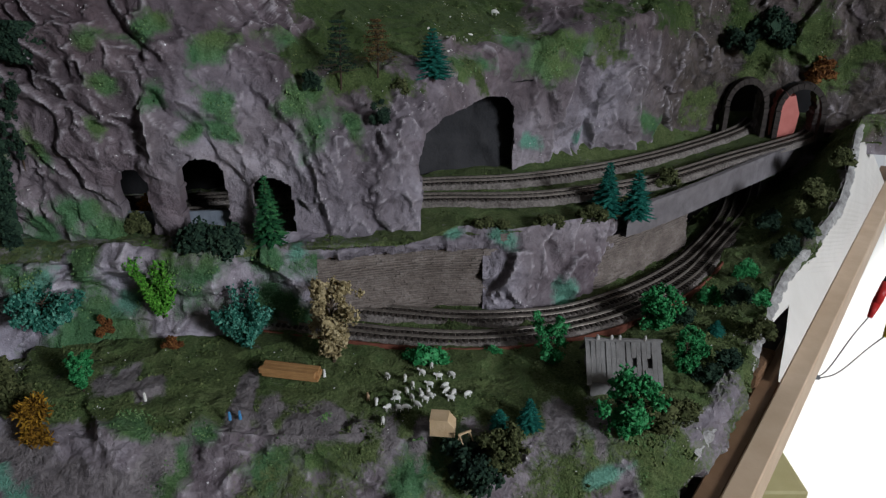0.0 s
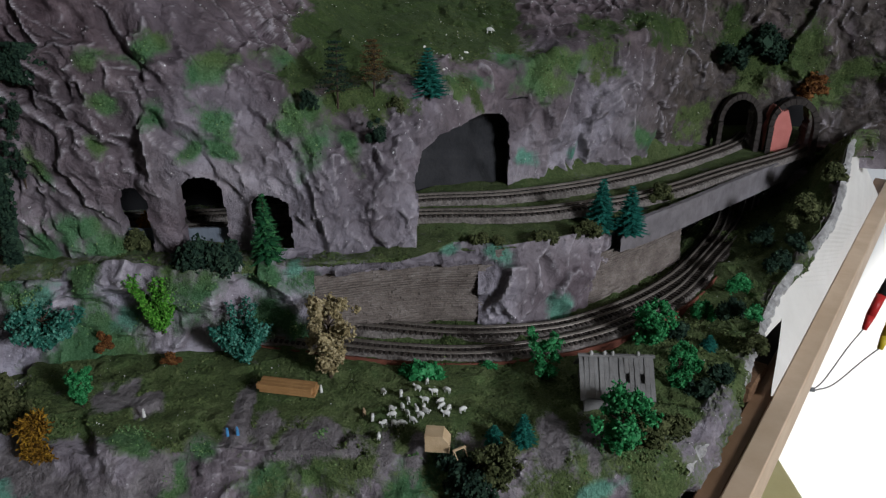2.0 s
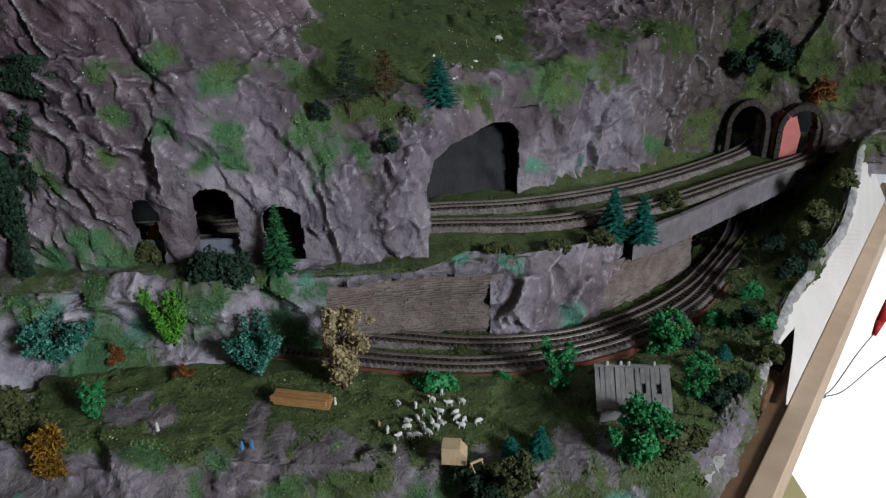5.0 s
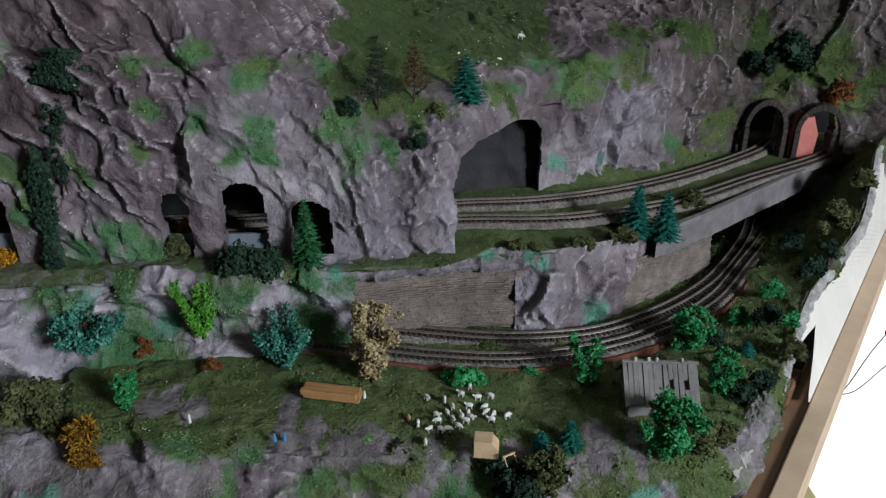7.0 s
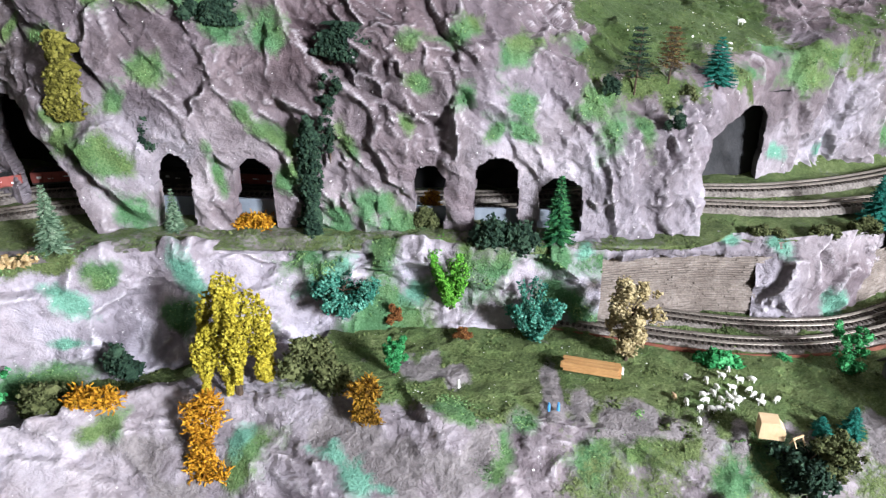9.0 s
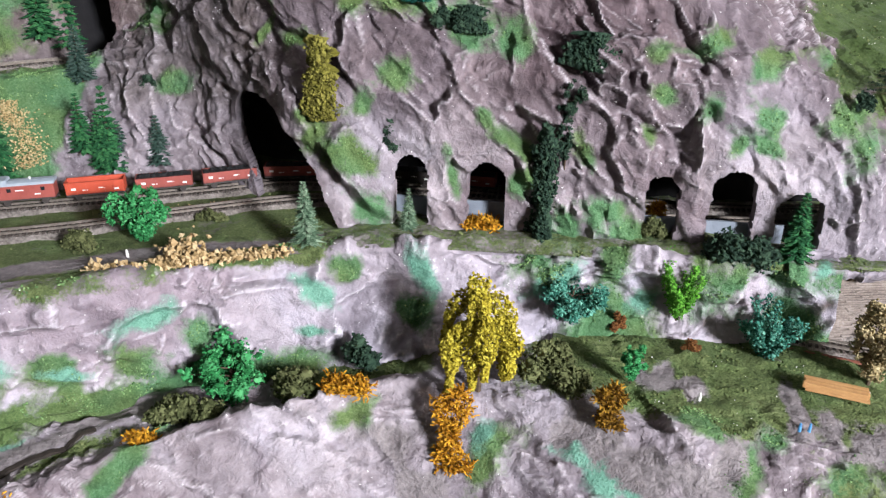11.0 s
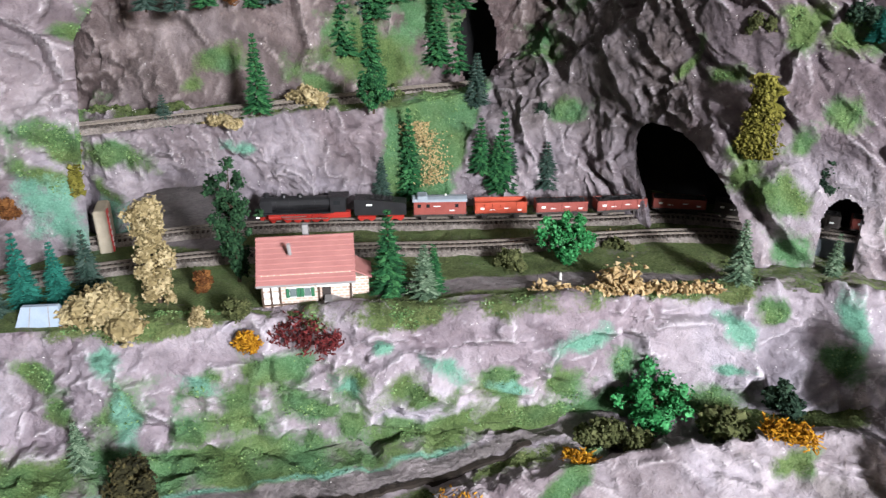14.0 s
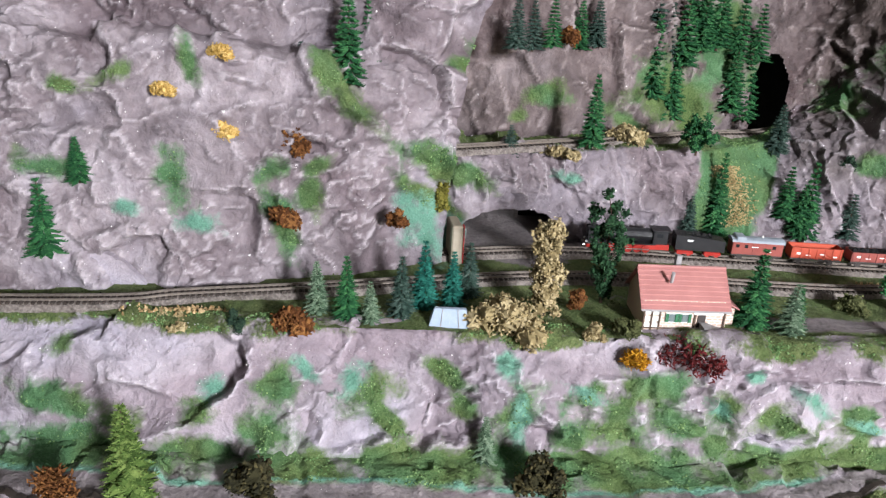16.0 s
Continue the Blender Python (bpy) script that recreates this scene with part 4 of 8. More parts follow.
class Build:
    """Collects boxes, rods and prisms into one mesh."""

    def __init__(self):
        self.v, self.f = [], []

    def add(self, verts, faces):
        o = len(self.v)
        self.v += [tuple(p) for p in verts]
        self.f += [tuple(i + o for i in f) for f in faces]
        return self

    def box(self, lo, hi, m=None, chamfer=0.0):
        x0, y0, z0 = lo
        x1, y1, z1 = hi
        c = chamfer
        if c:
            ring = [(x0 + c, y0), (x1 - c, y0), (x1, y0 + c), (x1, y1 - c), (x1 - c, y1), (x0 + c, y1), (x0, y1 - c), (x0, y0 + c)]
            inner = [(min(max(x, x0 + c), x1 - c), min(max(y, y0 + c), y1 - c)) for x, y in ring]
            vs = [(*p, z0) for p in ring] + [(*p, z1 - c) for p in ring] + [(*p, z1) for p in inner]
            fs = [tuple(range(7, -1, -1)), tuple(range(16, 24))]
            for k in range(8):
                j = (k + 1) % 8
                fs += [(k, j, 8 + j, 8 + k), (8 + k, 8 + j, 16 + j, 16 + k)]
        else:
            vs = [(x0, y0, z0), (x1, y0, z0), (x1, y1, z0), (x0, y1, z0), (x0, y0, z1), (x1, y0, z1), (x1, y1, z1), (x0, y1, z1)]
            fs = [(3, 2, 1, 0), (4, 5, 6, 7), (0, 1, 5, 4), (1, 2, 6, 5), (2, 3, 7, 6), (3, 0, 4, 7)]
        if m is not None:
            vs = [m @ Vector(p) for p in vs]
        return self.add(vs, fs)

    def rod(self, a, b, ra, rb=None, n=8, caps=True):
        a, b = Vector(a), Vector(b)
        rb = ra if rb is None else rb
        q = (b - a).to_track_quat("Z", "Y")
        ring = [Vector((math.cos(2 * math.pi * k / n), math.sin(2 * math.pi * k / n), 0)) for k in range(n)]
        vs = [a + q @ (p * ra) for p in ring] + [b + q @ (p * rb) for p in ring]
        fs = [(k, (k + 1) % n, n + (k + 1) % n, n + k) for k in range(n)]
        if caps:
            fs += [tuple(range(n - 1, -1, -1)), tuple(range(n, 2 * n))]
        return self.add(vs, fs)

    def prism(self, outline, y0, y1):
        """An outline in x and z, drawn out along y."""
        n = len(outline)
        vs = [(x, y0, z) for x, z in outline] + [(x, y1, z) for x, z in outline]
        fs = [(k, (k + 1) % n, n + (k + 1) % n, n + k) for k in range(n)]
        return self.add(vs, fs + [tuple(range(n - 1, -1, -1)), tuple(range(n, 2 * n))])

    def blob(self, c, r, seed=0, rough=0.15, rings=5, n=8):
        rg = np.random.RandomState(seed)
        vs = [(c[0], c[1], c[2] - r[2])]
        for i in range(1, rings):
            a = math.pi * i / rings
            for k in range(n):
                j = 1 + rough * rg.uniform(-1, 1)
                b = 2 * math.pi * (k + 0.5 * (i % 2)) / n
                vs.append((c[0] + r[0] * j * math.sin(a) * math.cos(b), c[1] + r[1] * j * math.sin(a) * math.sin(b), c[2] - r[2] * j * math.cos(a)))
        vs.append((c[0], c[1], c[2] + r[2]))
        fs = [(0, 1 + (k + 1) % n, 1 + k) for k in range(n)]
        for i in range(rings - 2):
            o = 1 + i * n
            fs += [(o + k, o + (k + 1) % n, o + n + (k + 1) % n, o + n + k) for k in range(n)]
        o = 1 + (rings - 2) * n
        fs += [(o + k, o + (k + 1) % n, len(vs) - 1) for k in range(n)]
        return self.add(vs, fs)

    def mesh(self, name, material, smooth=False):
        return mesh_of(name, self.v, self.f, material, smooth)


def smooth_path(points, step=0.006):
    """A smooth curve through plan points, evenly stepped."""
    p = np.array(points, float)
    p = np.vstack([2 * p[0] - p[1], p, 2 * p[-1] - p[-2]])
    out = []
    for i in range(1, len(p) - 2):
        for t in np.linspace(0, 1, 24, endpoint=False):
            a, b, c, d = p[i - 1], p[i], p[i + 1], p[i + 2]
            out.append(0.5 * (2 * b + (c - a) * t + (2 * a - 5 * b + 4 * c - d) * t * t + (3 * b - a - 3 * c + d) * t ** 3))
    out = np.array(out + [p[-2]])
    for _ in range(10):
        out[1:-1] = 0.5 * out[1:-1] + 0.25 * (out[2:] + out[:-2])
    s = np.concatenate([[0], np.cumsum(np.linalg.norm(np.diff(out, axis=0), axis=1))])
    q = np.arange(0, s[-1], step)
    return np.stack([np.interp(q, s, out[:, k]) for k in range(out.shape[1])], 1)


def sides(path):
    d = np.gradient(path[:, :2], axis=0)
    d /= np.linalg.norm(d, axis=1)[:, None]
    return np.stack([-d[:, 1], d[:, 0]], 1)


def sweep(path, z, profile, rough=0.0, seed=0):
    """Draws a profile (offset to the left, height) along a plan path."""
    n = sides(path)
    rg = np.random.RandomState(seed)
    vs, m = [], len(profile)
    for p, s in zip(path, n):
        for o, h in profile:
            vs.append((p[0] + s[0] * o + rough * rg.uniform(-1, 1), p[1] + s[1] * o + rough * rg.uniform(-1, 1), z + h + rough * rg.uniform(-1, 1)))
    fs = [(i * m + k, i * m + k + 1, (i + 1) * m + k + 1, (i + 1) * m + k) for i in range(len(path) - 1) for k in range(m - 1)]
    return vs, fs


# ---------------------------------------------------------------- railway


def railway(name, points, z, label):
    path = smooth_path(points, 0.004)
    thing = root(name, Matrix.Identity(4), label, "railway track", "double tracks")
    vs, fs = sweep(path, z, [(0.0135, -0.004), (0.0105, 0.0012), (0.005, 0.0017), (0, 0.0016), (-0.005, 0.0017), (-0.0105, 0.0012), (-0.0135, -0.004)], 0.0005, 3)
    child("ballast", mesh_of("ballast", vs, fs, BALLAST), thing, "fine grey-brown stone ballast")
    dense = smooth_path(points, 0.0052)
    b = Build()
    for p, s in zip(dense, sides(dense)):
        m = Matrix.Translation((p[0], p[1], z)) @ Matrix.Rotation(math.atan2(s[1], s[0]), 4, "Z")
        b.box((-0.0092, -0.0013, 0.0008), (0.0092, 0.0013, 0.0031), m)
    tagged(child("sleeper_bed", b.mesh("sleeper_bed", SLEEPER), thing), kind="stuff")
    for o in (0.0047, -0.0047):
        vs, fs = sweep(path, z + 0.0030, [(o + 0.0009, 0), (o + 0.0004, 0.0006), (o + 0.0006, 0.0021), (o - 0.0006, 0.0021), (o - 0.0004, 0.0006), (o - 0.0009, 0)])
        child("rail", mesh_of("rail", vs, fs, RAIL), thing, "shiny nickel silver rail")
    return thing


BACK_LINE = [(-1.22, 0.2), (-1.16, 0.27), (-1.109, 0.322), (-1.04, 0.385), (-0.967, 0.434), (-0.874, 0.483), (-0.77, 0.538), (-0.688, 0.584), (-0.622, 0.622), (-0.5, 0.632), (-0.3, 0.637), (-0.1, 0.665), (-0.018, 0.688), (0.071, 0.699), (0.165, 0.734), (0.259, 0.792), (0.36, 0.876), (0.40, 0.93)]
FRONT_LINE = [(-1.5, -0.12), (-1.298, 0.031), (-1.252, 0.081), (-1.179, 0.153), (-1.06, 0.274), (-0.986, 0.339), (-0.89, 0.40), (-0.802, 0.447), (-0.745, 0.482), (-0.691, 0.522), (-0.595, 0.579), (-0.5, 0.596), (-0.3, 0.602), (-0.1, 0.626), (-0.017, 0.645), (0.067, 0.647), (0.123, 0.659), (0.216, 0.698), (0.317, 0.771), (0.425, 0.846), (0.47, 0.90)]
LOW_BACK = [(-0.16, 0.585), (-0.065, 0.567), (-0.039, 0.562), (0.012, 0.554), (0.062, 0.555), (0.114, 0.566), (0.172, 0.599), (0.221, 0.64), (0.265, 0.691), (0.33, 0.79), (0.38, 0.9)]
LOW_FRONT = [(-0.16, 0.55), (-0.061, 0.529), (-0.037, 0.525), (0.011, 0.52), (0.06, 0.524), (0.11, 0.538), (0.165, 0.566), (0.234, 0.625), (0.29, 0.70), (0.36, 0.80), (0.41, 0.9)]
railway("railway_track", BACK_LINE, LEVEL + 0.003, "ballasted model track along the rock face")
railway("railway_track", FRONT_LINE, LEVEL + 0.003, "ballasted model track nearer the ledge edge")
railway("railway_track", LOW_BACK, MEADOW + 0.003, "curved model track under the masonry wall")
railway("railway_track", LOW_FRONT, MEADOW + 0.003, "curved model track beside the pasture")
UPPER_LINE = [(-1.2, 0.25), (-1.125, 0.341), (-1.04, 0.462), (-0.983, 0.545), (-0.93, 0.62), (-0.887, 0.668), (-0.86, 0.74)]
railway("railway_track", UPPER_LINE, 1.258, "single model track on the upper ledge")

REDBOARD = simple("red-brown track bed board", (0.10, 0.03, 0.018), (0.22, 0.075, 0.045), 150, 0.8)
vs, fs = sweep(smooth_path(LOW_FRONT, 0.006), MEADOW, [(-0.0135, 0.0015), (-0.0142, 0.003), (-0.0165, 0.003), (-0.0172, -0.004)], 0.0004, 9)
tagged(linked("trim_track_board", vs, fs, REDBOARD), "red-brown edge board along the lower track", "edging", kind="structure")

# added pale blue-grey strips beside the track, coloured as daylight falling into the gallery
GALLERYLIGHT = simple("blue-grey gallery daylight", (0.12, 0.14, 0.17), (0.20, 0.225, 0.26), 60, 0.7, 0.0006)
for k, (x0, x1) in enumerate(((-0.505, -0.392), (-0.285, -0.150))):
    vs, fs = sweep(smooth_path([(x0, 0.578), ((x0 + x1) / 2, 0.579), (x1, 0.581)], 0.005), LEVEL, [(0.0012, -0.004), (0.0012, 0.018), (-0.0012, 0.018), (-0.0012, -0.004)], 0.0003, 30 + k)
    tagged(linked("wall_gallery_daylight_%d" % (k + 1), vs, fs, GALLERYLIGHT, False), "low blue-grey strip standing for daylight inside the gallery", "board", kind="structure")

# ---------------------------------------------------------------- masonry


def masonry_material():
    m = Mat("embossed grey-brown masonry", 0.85)
    n1, n2 = m.mix(0.18, m.noise(60, 4), m.attribute("tone")), m.noise(500, 3)
    stone = m.ramp(m.mix(0.4, n1, n2), [(0.30, (0.085, 0.066, 0.055)), (0.5, (0.155, 0.126, 0.108)), (0.70, (0.255, 0.217, 0.193))])
    m.color(m.mix(m.grey(m.attribute("joint"), 0.35, 0.95), stone, (0.045, 0.034, 0.028)))
    m.bump(n2, 0.0006)
    return m.m


MASONRY = masonry_material()


def masonry(name, points, z0, z1, label, course=0.0022, stone=0.0062, top=None):
    """A retaining wall whose courses and stones stand out of its face."""
    path = smooth_path(points, 0.0011)
    n = sides(path)
    rows = int((z1 - z0) / 0.00055)
    S, H = np.meshgrid(np.arange(len(path)) * 0.0011, np.linspace(0, z1 - z0, rows))
    c = np.floor(H / course)
    along = S / stone + 0.37 * c + 0.25 * np.sin(c * 12.9)
    a = 0.62 * np.abs(along - np.floor(along) - 0.5) * 2 + 0.12
    b = np.abs(H / course - c - 0.5) * 2
    key = _hash3(np.stack([np.floor(along).ravel(), c.ravel(), c.ravel() * 0], 1).astype(np.int64), 5)[:, 0].reshape(S.shape)
    proud = (1 - np.clip((a - 0.72) / 0.28, 0, 1) ** 2) * (1 - np.clip((b - 0.5) / 0.5, 0, 1) ** 2)
    out = 0.0019 * proud * (0.75 + 0.35 * key) - 0.0008
    lean = 0.10 * H
    X = path[None, :, 0] - n[None, :, 0] * (out - lean)
    Y = path[None, :, 1] - n[None, :, 1] * (out - lean)
    P = np.stack([X, Y, z0 + H], -1).reshape(-1, 3)
    q = np.arange(rows * len(path)).reshape(rows, len(path))
    quads = np.stack([q[:-1, :-1], q[:-1, 1:], q[1:, 1:], q[1:, :-1]], -1).reshape(-1, 4)
    ob = linked(name, P.tolist(), quads.tolist(), MASONRY, False)
    for tag, v in (("joint", 1 - proud), ("tone", 0.5 + 0.5 * key)):
        ob.data.attributes.new(tag, "FLOAT", "POINT").data.foreach_set("value", np.ascontiguousarray(v.ravel(), dtype=np.float32))
    return tagged(ob, label, "retaining wall", kind="structure")


masonry("wall_masonry_1", [(-0.118, 0.549), (-0.07, 0.563), (-0.008, 0.576), (0.03, 0.578), (0.06, 0.582)], 1.068, 1.1415, "grey-brown embossed stone retaining wall under the upper tracks")
masonry("wall_masonry_2", [(0.13, 0.606), (0.155, 0.617), (0.19, 0.643), (0.225, 0.675), (0.26, 0.708)], 1.068, 1.122, "weathered stone retaining wall in the shade of the bridge")

# crag between the two masonry walls
C_FOOT = [(0.035, 0.572, 1.065), (0.06, 0.562, 1.065), (0.09, 0.572, 1.065), (0.12, 0.586, 1.065), (0.142, 0.604, 1.065), (0.155, 0.622, 1.065), (0.178, 0.648, 1.065)]
C_MID = [(0.035, 0.576, 1.11), (0.06, 0.572, 1.11), (0.09, 0.58, 1.11), (0.12, 0.592, 1.11), (0.142, 0.608, 1.11), (0.155, 0.624, 1.112), (0.178, 0.650, 1.112)]
C_TOP = [(0.035, 0.592, 1.142), (0.06, 0.59, 1.144), (0.09, 0.597, 1.146), (0.12, 0.608, 1.147), (0.142, 0.62, 1.146), (0.155, 0.63, 1.146), (0.178, 0.653, 1.146)]
tagged(sheet("wall_crag", [C_FOOT, C_MID, C_TOP], 0.035, 0.178, 0.002, 0.8, lean=-0.2, size=0.7, smooth=0.006, cover=painted), "pale rock outcrop between the masonry walls", "cliff")

# ragged rock along the upper rim of the first wall
R_FOOT = [(-0.15, 0.54, 1.134), (-0.07, 0.562, 1.132), (0.0, 0.574, 1.131), (0.05, 0.578, 1.131)]
R_MID = [(-0.15, 0.536, 1.144), (-0.07, 0.556, 1.141), (0.0, 0.570, 1.139), (0.05, 0.574, 1.139)]
R_TOP = [(-0.15, 0.56, 1.153), (-0.07, 0.577, 1.150), (0.0, 0.592, 1.147), (0.05, 0.593, 1.147)]
tagged(sheet("wall_rim", [R_FOOT, R_MID, R_TOP], -0.15, 0.05, 0.0016, 0.55, lean=0.0, size=0.5, smooth=0.006, cover=painted), "ragged plaster rim above the masonry wall", "cliff")

CONCRETE = simple("grey-violet painted bridge side", (0.10, 0.088, 0.09), (0.22, 0.20, 0.205), 60, 0.85, 0.0008)
# bridge that carries the upper tracks to the portals
deck = smooth_path([(0.168, 0.630), (0.19, 0.645), (0.24, 0.685), (0.30, 0.738), (0.36, 0.79), (0.43, 0.852), (0.47, 0.888)], 0.004)
bridge = root("railway_bridge", Matrix.Identity(4), "low grey-violet bridge carrying the upper tracks", "bridge")
vs, fs = sweep(deck, LEVEL, [(-0.0035, -0.002), (-0.0035, 0.003), (-0.0085, 0.003), (-0.0085, -0.001), (-0.0065, -0.002), (-0.0065, -0.027), (0.03, -0.027), (0.03, -0.03)], 0.0003, 4)
child("girder", mesh_of("girder", vs, fs, CONCRETE), bridge)
child("abutment", Build().box((0.425, 0.845, 1.06), (0.455, 0.885, 1.128), chamfer=0.002).mesh("abutment", CONCRETE), bridge)

STONE = simple("grey-brown cast portal stone", (0.028, 0.022, 0.019), (0.070, 0.057, 0.050), 180, 0.85, 0.0008)
PINK = simple("pink insulating foam", (0.55, 0.16, 0.13), (0.68, 0.24, 0.20), 60, 0.7)


def portal(x, y, turn, w, spring, crown, label):
    """A cast tunnel portal: a ring of arch stones on two jambs."""
    thing = root("tunnel_portal", pose(x, y, LEVEL, 0, 0, turn), label, "tunnel portal", "double portal")
    n = 13
    for k in range(n):
        a0, a1 = math.pi * k / n, math.pi * (k + 0.92) / n
        q = []
        for a in (a0, a1):
            for r in (0.98, 1.24):
                q.append((w * r * math.cos(a), spring + (crown - spring) * r * math.sin(a)))
        child("arch_stone", Build().prism([q[0], q[2], q[3], q[1]], -0.001, 0.012).mesh("arch_stone", STONE), thing)
    for s in (-1, 1):
        for k in range(5):
            x0, x1 = sorted((s * w * 0.98, s * w * 1.24))
            child("jamb_stone", Build().box((x0, -0.003, spring * k / 5), (x1, 0.012, spring * (k + 0.93) / 5)).mesh("jamb_stone", STONE), thing)
    return thing


portal(0.366, 0.868, -6, 0.0205, 0.036, 0.064, "grey stone tunnel portal on the inner track")
portal(0.424, 0.850, -14, 0.0225, 0.034, 0.062, "grey stone tunnel portal on the outer track")
foam_block = Build()
foam_block.prism([(-0.017, 0.0), (0.012, 0.0), (0.014, 0.03), (0.006, 0.052), (0.001, 0.05), (-0.008, 0.055), (-0.019, 0.03)], -0.01, 0.02)
ob = new("foam_block", foam_block.mesh("foam_block", PINK))
ob.matrix_world = pose(0.415, 0.872, LEVEL, 0, 0, -10)
tagged(ob, "torn pink insulating foam inside the tunnel", "foam block")
red_end = Build().box((-0.012, -0.006, 0), (0.012, 0.006, 0.036), chamfer=0.003)
ob = new("portal_shutter", red_end.mesh("portal_shutter", simple("orange-red paint", (0.55, 0.07, 0.025), (0.68, 0.12, 0.05), 90, 0.5)))
ob.matrix_world = pose(-1.345, 0.045, LEVEL, 0, 0, 35) @ Matrix.Scale(0.62, 4)
tagged(ob, "orange-red panel closing the far tunnel end", "panel")
ob = new("portal_wing", Build().prism([(-0.003, 0), (0.055, 0), (0.03, 0.03), (0.0, 0.046), (-0.004, 0.046)], -0.004, 0.004).mesh("portal_wing", PALEROCK))
ob.matrix_world = pose(-1.335, 0.058, LEVEL - 0.002, 0, 0, 35) @ Matrix.Scale(0.85, 4)
tagged(ob, "pale plaster wing wall beside the track end", "wing wall")
# jamb of the left tunnel, with a narrow red and white notice
jamb = root("tunnel_jamb", pose(-1.100, 0.304, LEVEL - 0.004, 0, 0, 42), "cream tunnel jamb with a red notice strip", "tunnel jamb")
child("pillar", Build().box((-0.004, -0.004, 0), (0.0075, 0.03, 0.046), chamfer=0.0015).mesh("pillar", simple("cream plaster", (0.34, 0.29, 0.21), (0.48, 0.42, 0.33), 90, 0.8)), jamb)
child("notice", Build().box((0.008, -0.003, 0.004), (0.009, 0.004, 0.046)).mesh("notice", simple("red card", (0.55, 0.04, 0.035), (0.66, 0.07, 0.06), 80, 0.5)), jamb, "narrow red card strip")
bars = Build()
for k in range(6):
    bars.box((0.009, -0.0018, 0.009 + 0.006 * k), (0.0094, 0.0028, 0.0122 + 0.006 * k))
child("lettering", bars.mesh("lettering", simple("white print", (0.7, 0.68, 0.66), (0.8, 0.78, 0.76), 80, 0.5)), jamb, "plain white bars of print")

# dark ragged strip drawn for the shadow gap under the lower road's outer lip
rim = [(x, float(line(FOOT)(x)[0]) - float(np.interp(x, ROAD_X, ROAD_OUT)) - 0.0135) for x in np.linspace(-1.3, -0.68, 16)]
path = smooth_path(rim, 0.004)
rg = np.random.RandomState(12)
vs, nrm_ = [], sides(path)
for p, s in zip(path, nrm_):
    z = ground_at(p[0], p[1]) + 0.0012 + rg.uniform(-0.0006, 0.0006)
    for o, h in ((0.0028, -0.004), (0.0022, 0.0012), (-0.0022, 0.0006), (-0.003, -0.005)):
        vs.append((p[0] + s[0] * o + rg.uniform(-0.0005, 0.0005), p[1] + s[1] * o, z + h))
fs = [(i * 4 + k, i * 4 + k + 1, i * 4 + 5 + k, i * 4 + 4 + k) for i in range(len(path) - 1) for k in range(3)]
tagged(linked("trim_road_gap_shade", vs, fs, simple("dark brown road gap shade", (0.012, 0.009, 0.007), (0.035, 0.026, 0.02), 200, 0.9), False), "dark strip standing for the shadow gap along the lower road", "edging", kind="structure")

# ---------------------------------------------------------------- right-hand edge of the layout, batten and room

BOARD = simple("pale grey card board", (0.64, 0.60, 0.54), (0.76, 0.72, 0.66), 22, 0.8, 0.0006)
PINE = simple("planed pine batten", (0.52, 0.37, 0.24), (0.67, 0.51, 0.36), 30, 0.55, 0.0003)
CORK = simple("brown pressed cork", (0.14, 0.07, 0.035), (0.30, 0.17, 0.09), 400, 0.9, 0.0012)
DARKWOOD = simple("dark brown underside boards", (0.03, 0.02, 0.014), (0.06, 0.04, 0.028), 30, 0.8)

A0, A1 = Vector((0.191, 0.384, 1.03)), Vector((0.579, 0.918, 1.03))     # inner upper edge of the batten
along = (A1 - A0).normalized()
side = Vector((along.y, -along.x, 0))
side.normalize()
up, foot = side.cross(along), A0 - along * 0.2
m = Matrix(((along.x, side.x, up.x, foot.x), (along.y, side.y, up.y, foot.y), (along.z, side.z, up.z, foot.z), (0, 0, 0, 1)))
batten = root("frame_batten", m, "planed pine batten of the layout's frame", "batten")
child("top_rail", Build().box((0, 0, -0.042), (1.1, 0.0185, 0.0), None, 0.0012).mesh("top_rail", PINE), batten)
child("inner_ledge", Build().box((0, -0.017, -0.03), (1.1, -0.0003, -0.004), None, 0.0012).mesh("inner_ledge", simple("brown pine", (0.17, 0.095, 0.05), (0.27, 0.16, 0.09), 30, 0.6, 0.0003)), batten, "brown inner ledge")

# card panel between the landscape's edge and the batten, with a torn notch
rim_line = [p for p in LIP if p[0] > 0.23]
panel = root("side_panel", Matrix.Identity(4), "pale cream card panel with a torn notch at the layout's edge", "panel")


def panel_at(t, f):
    """A place on the card: t along the landscape's edge, f from that edge to the batten."""
    k = t * (len(rim_line) - 1)
    a = Vector([float(np.interp(k, range(len(rim_line)), [p[c] for p in rim_line])) for c in range(3)]) + Vector((0.001, 0, -0.004))
    return a.lerp(A0 + along * (0.17 + 0.62 * t) + Vector((0, 0, 0.003)), f)


def card_strip(name, t0, t1, f0, f1, label=""):
    vs = []
    for k in range(31):
        t = t0 + (t1 - t0) * k / 30
        a, b_ = panel_at(t, f0(t)), panel_at(t, f1(t))
        vs += [a, b_, b_ - Vector((0, 0, 0.003)), a - Vector((0, 0, 0.003))]
    fs = [(i * 4 + k, i * 4 + (k + 1) % 4, i * 4 + 4 + (k + 1) % 4, i * 4 + 4 + k) for i in range(30) for k in range(4)] + [(3, 2, 1, 0), (120, 121, 122, 123)]
    child(name, mesh_of(name, [tuple(v) for v in vs], fs, BOARD), panel, label)


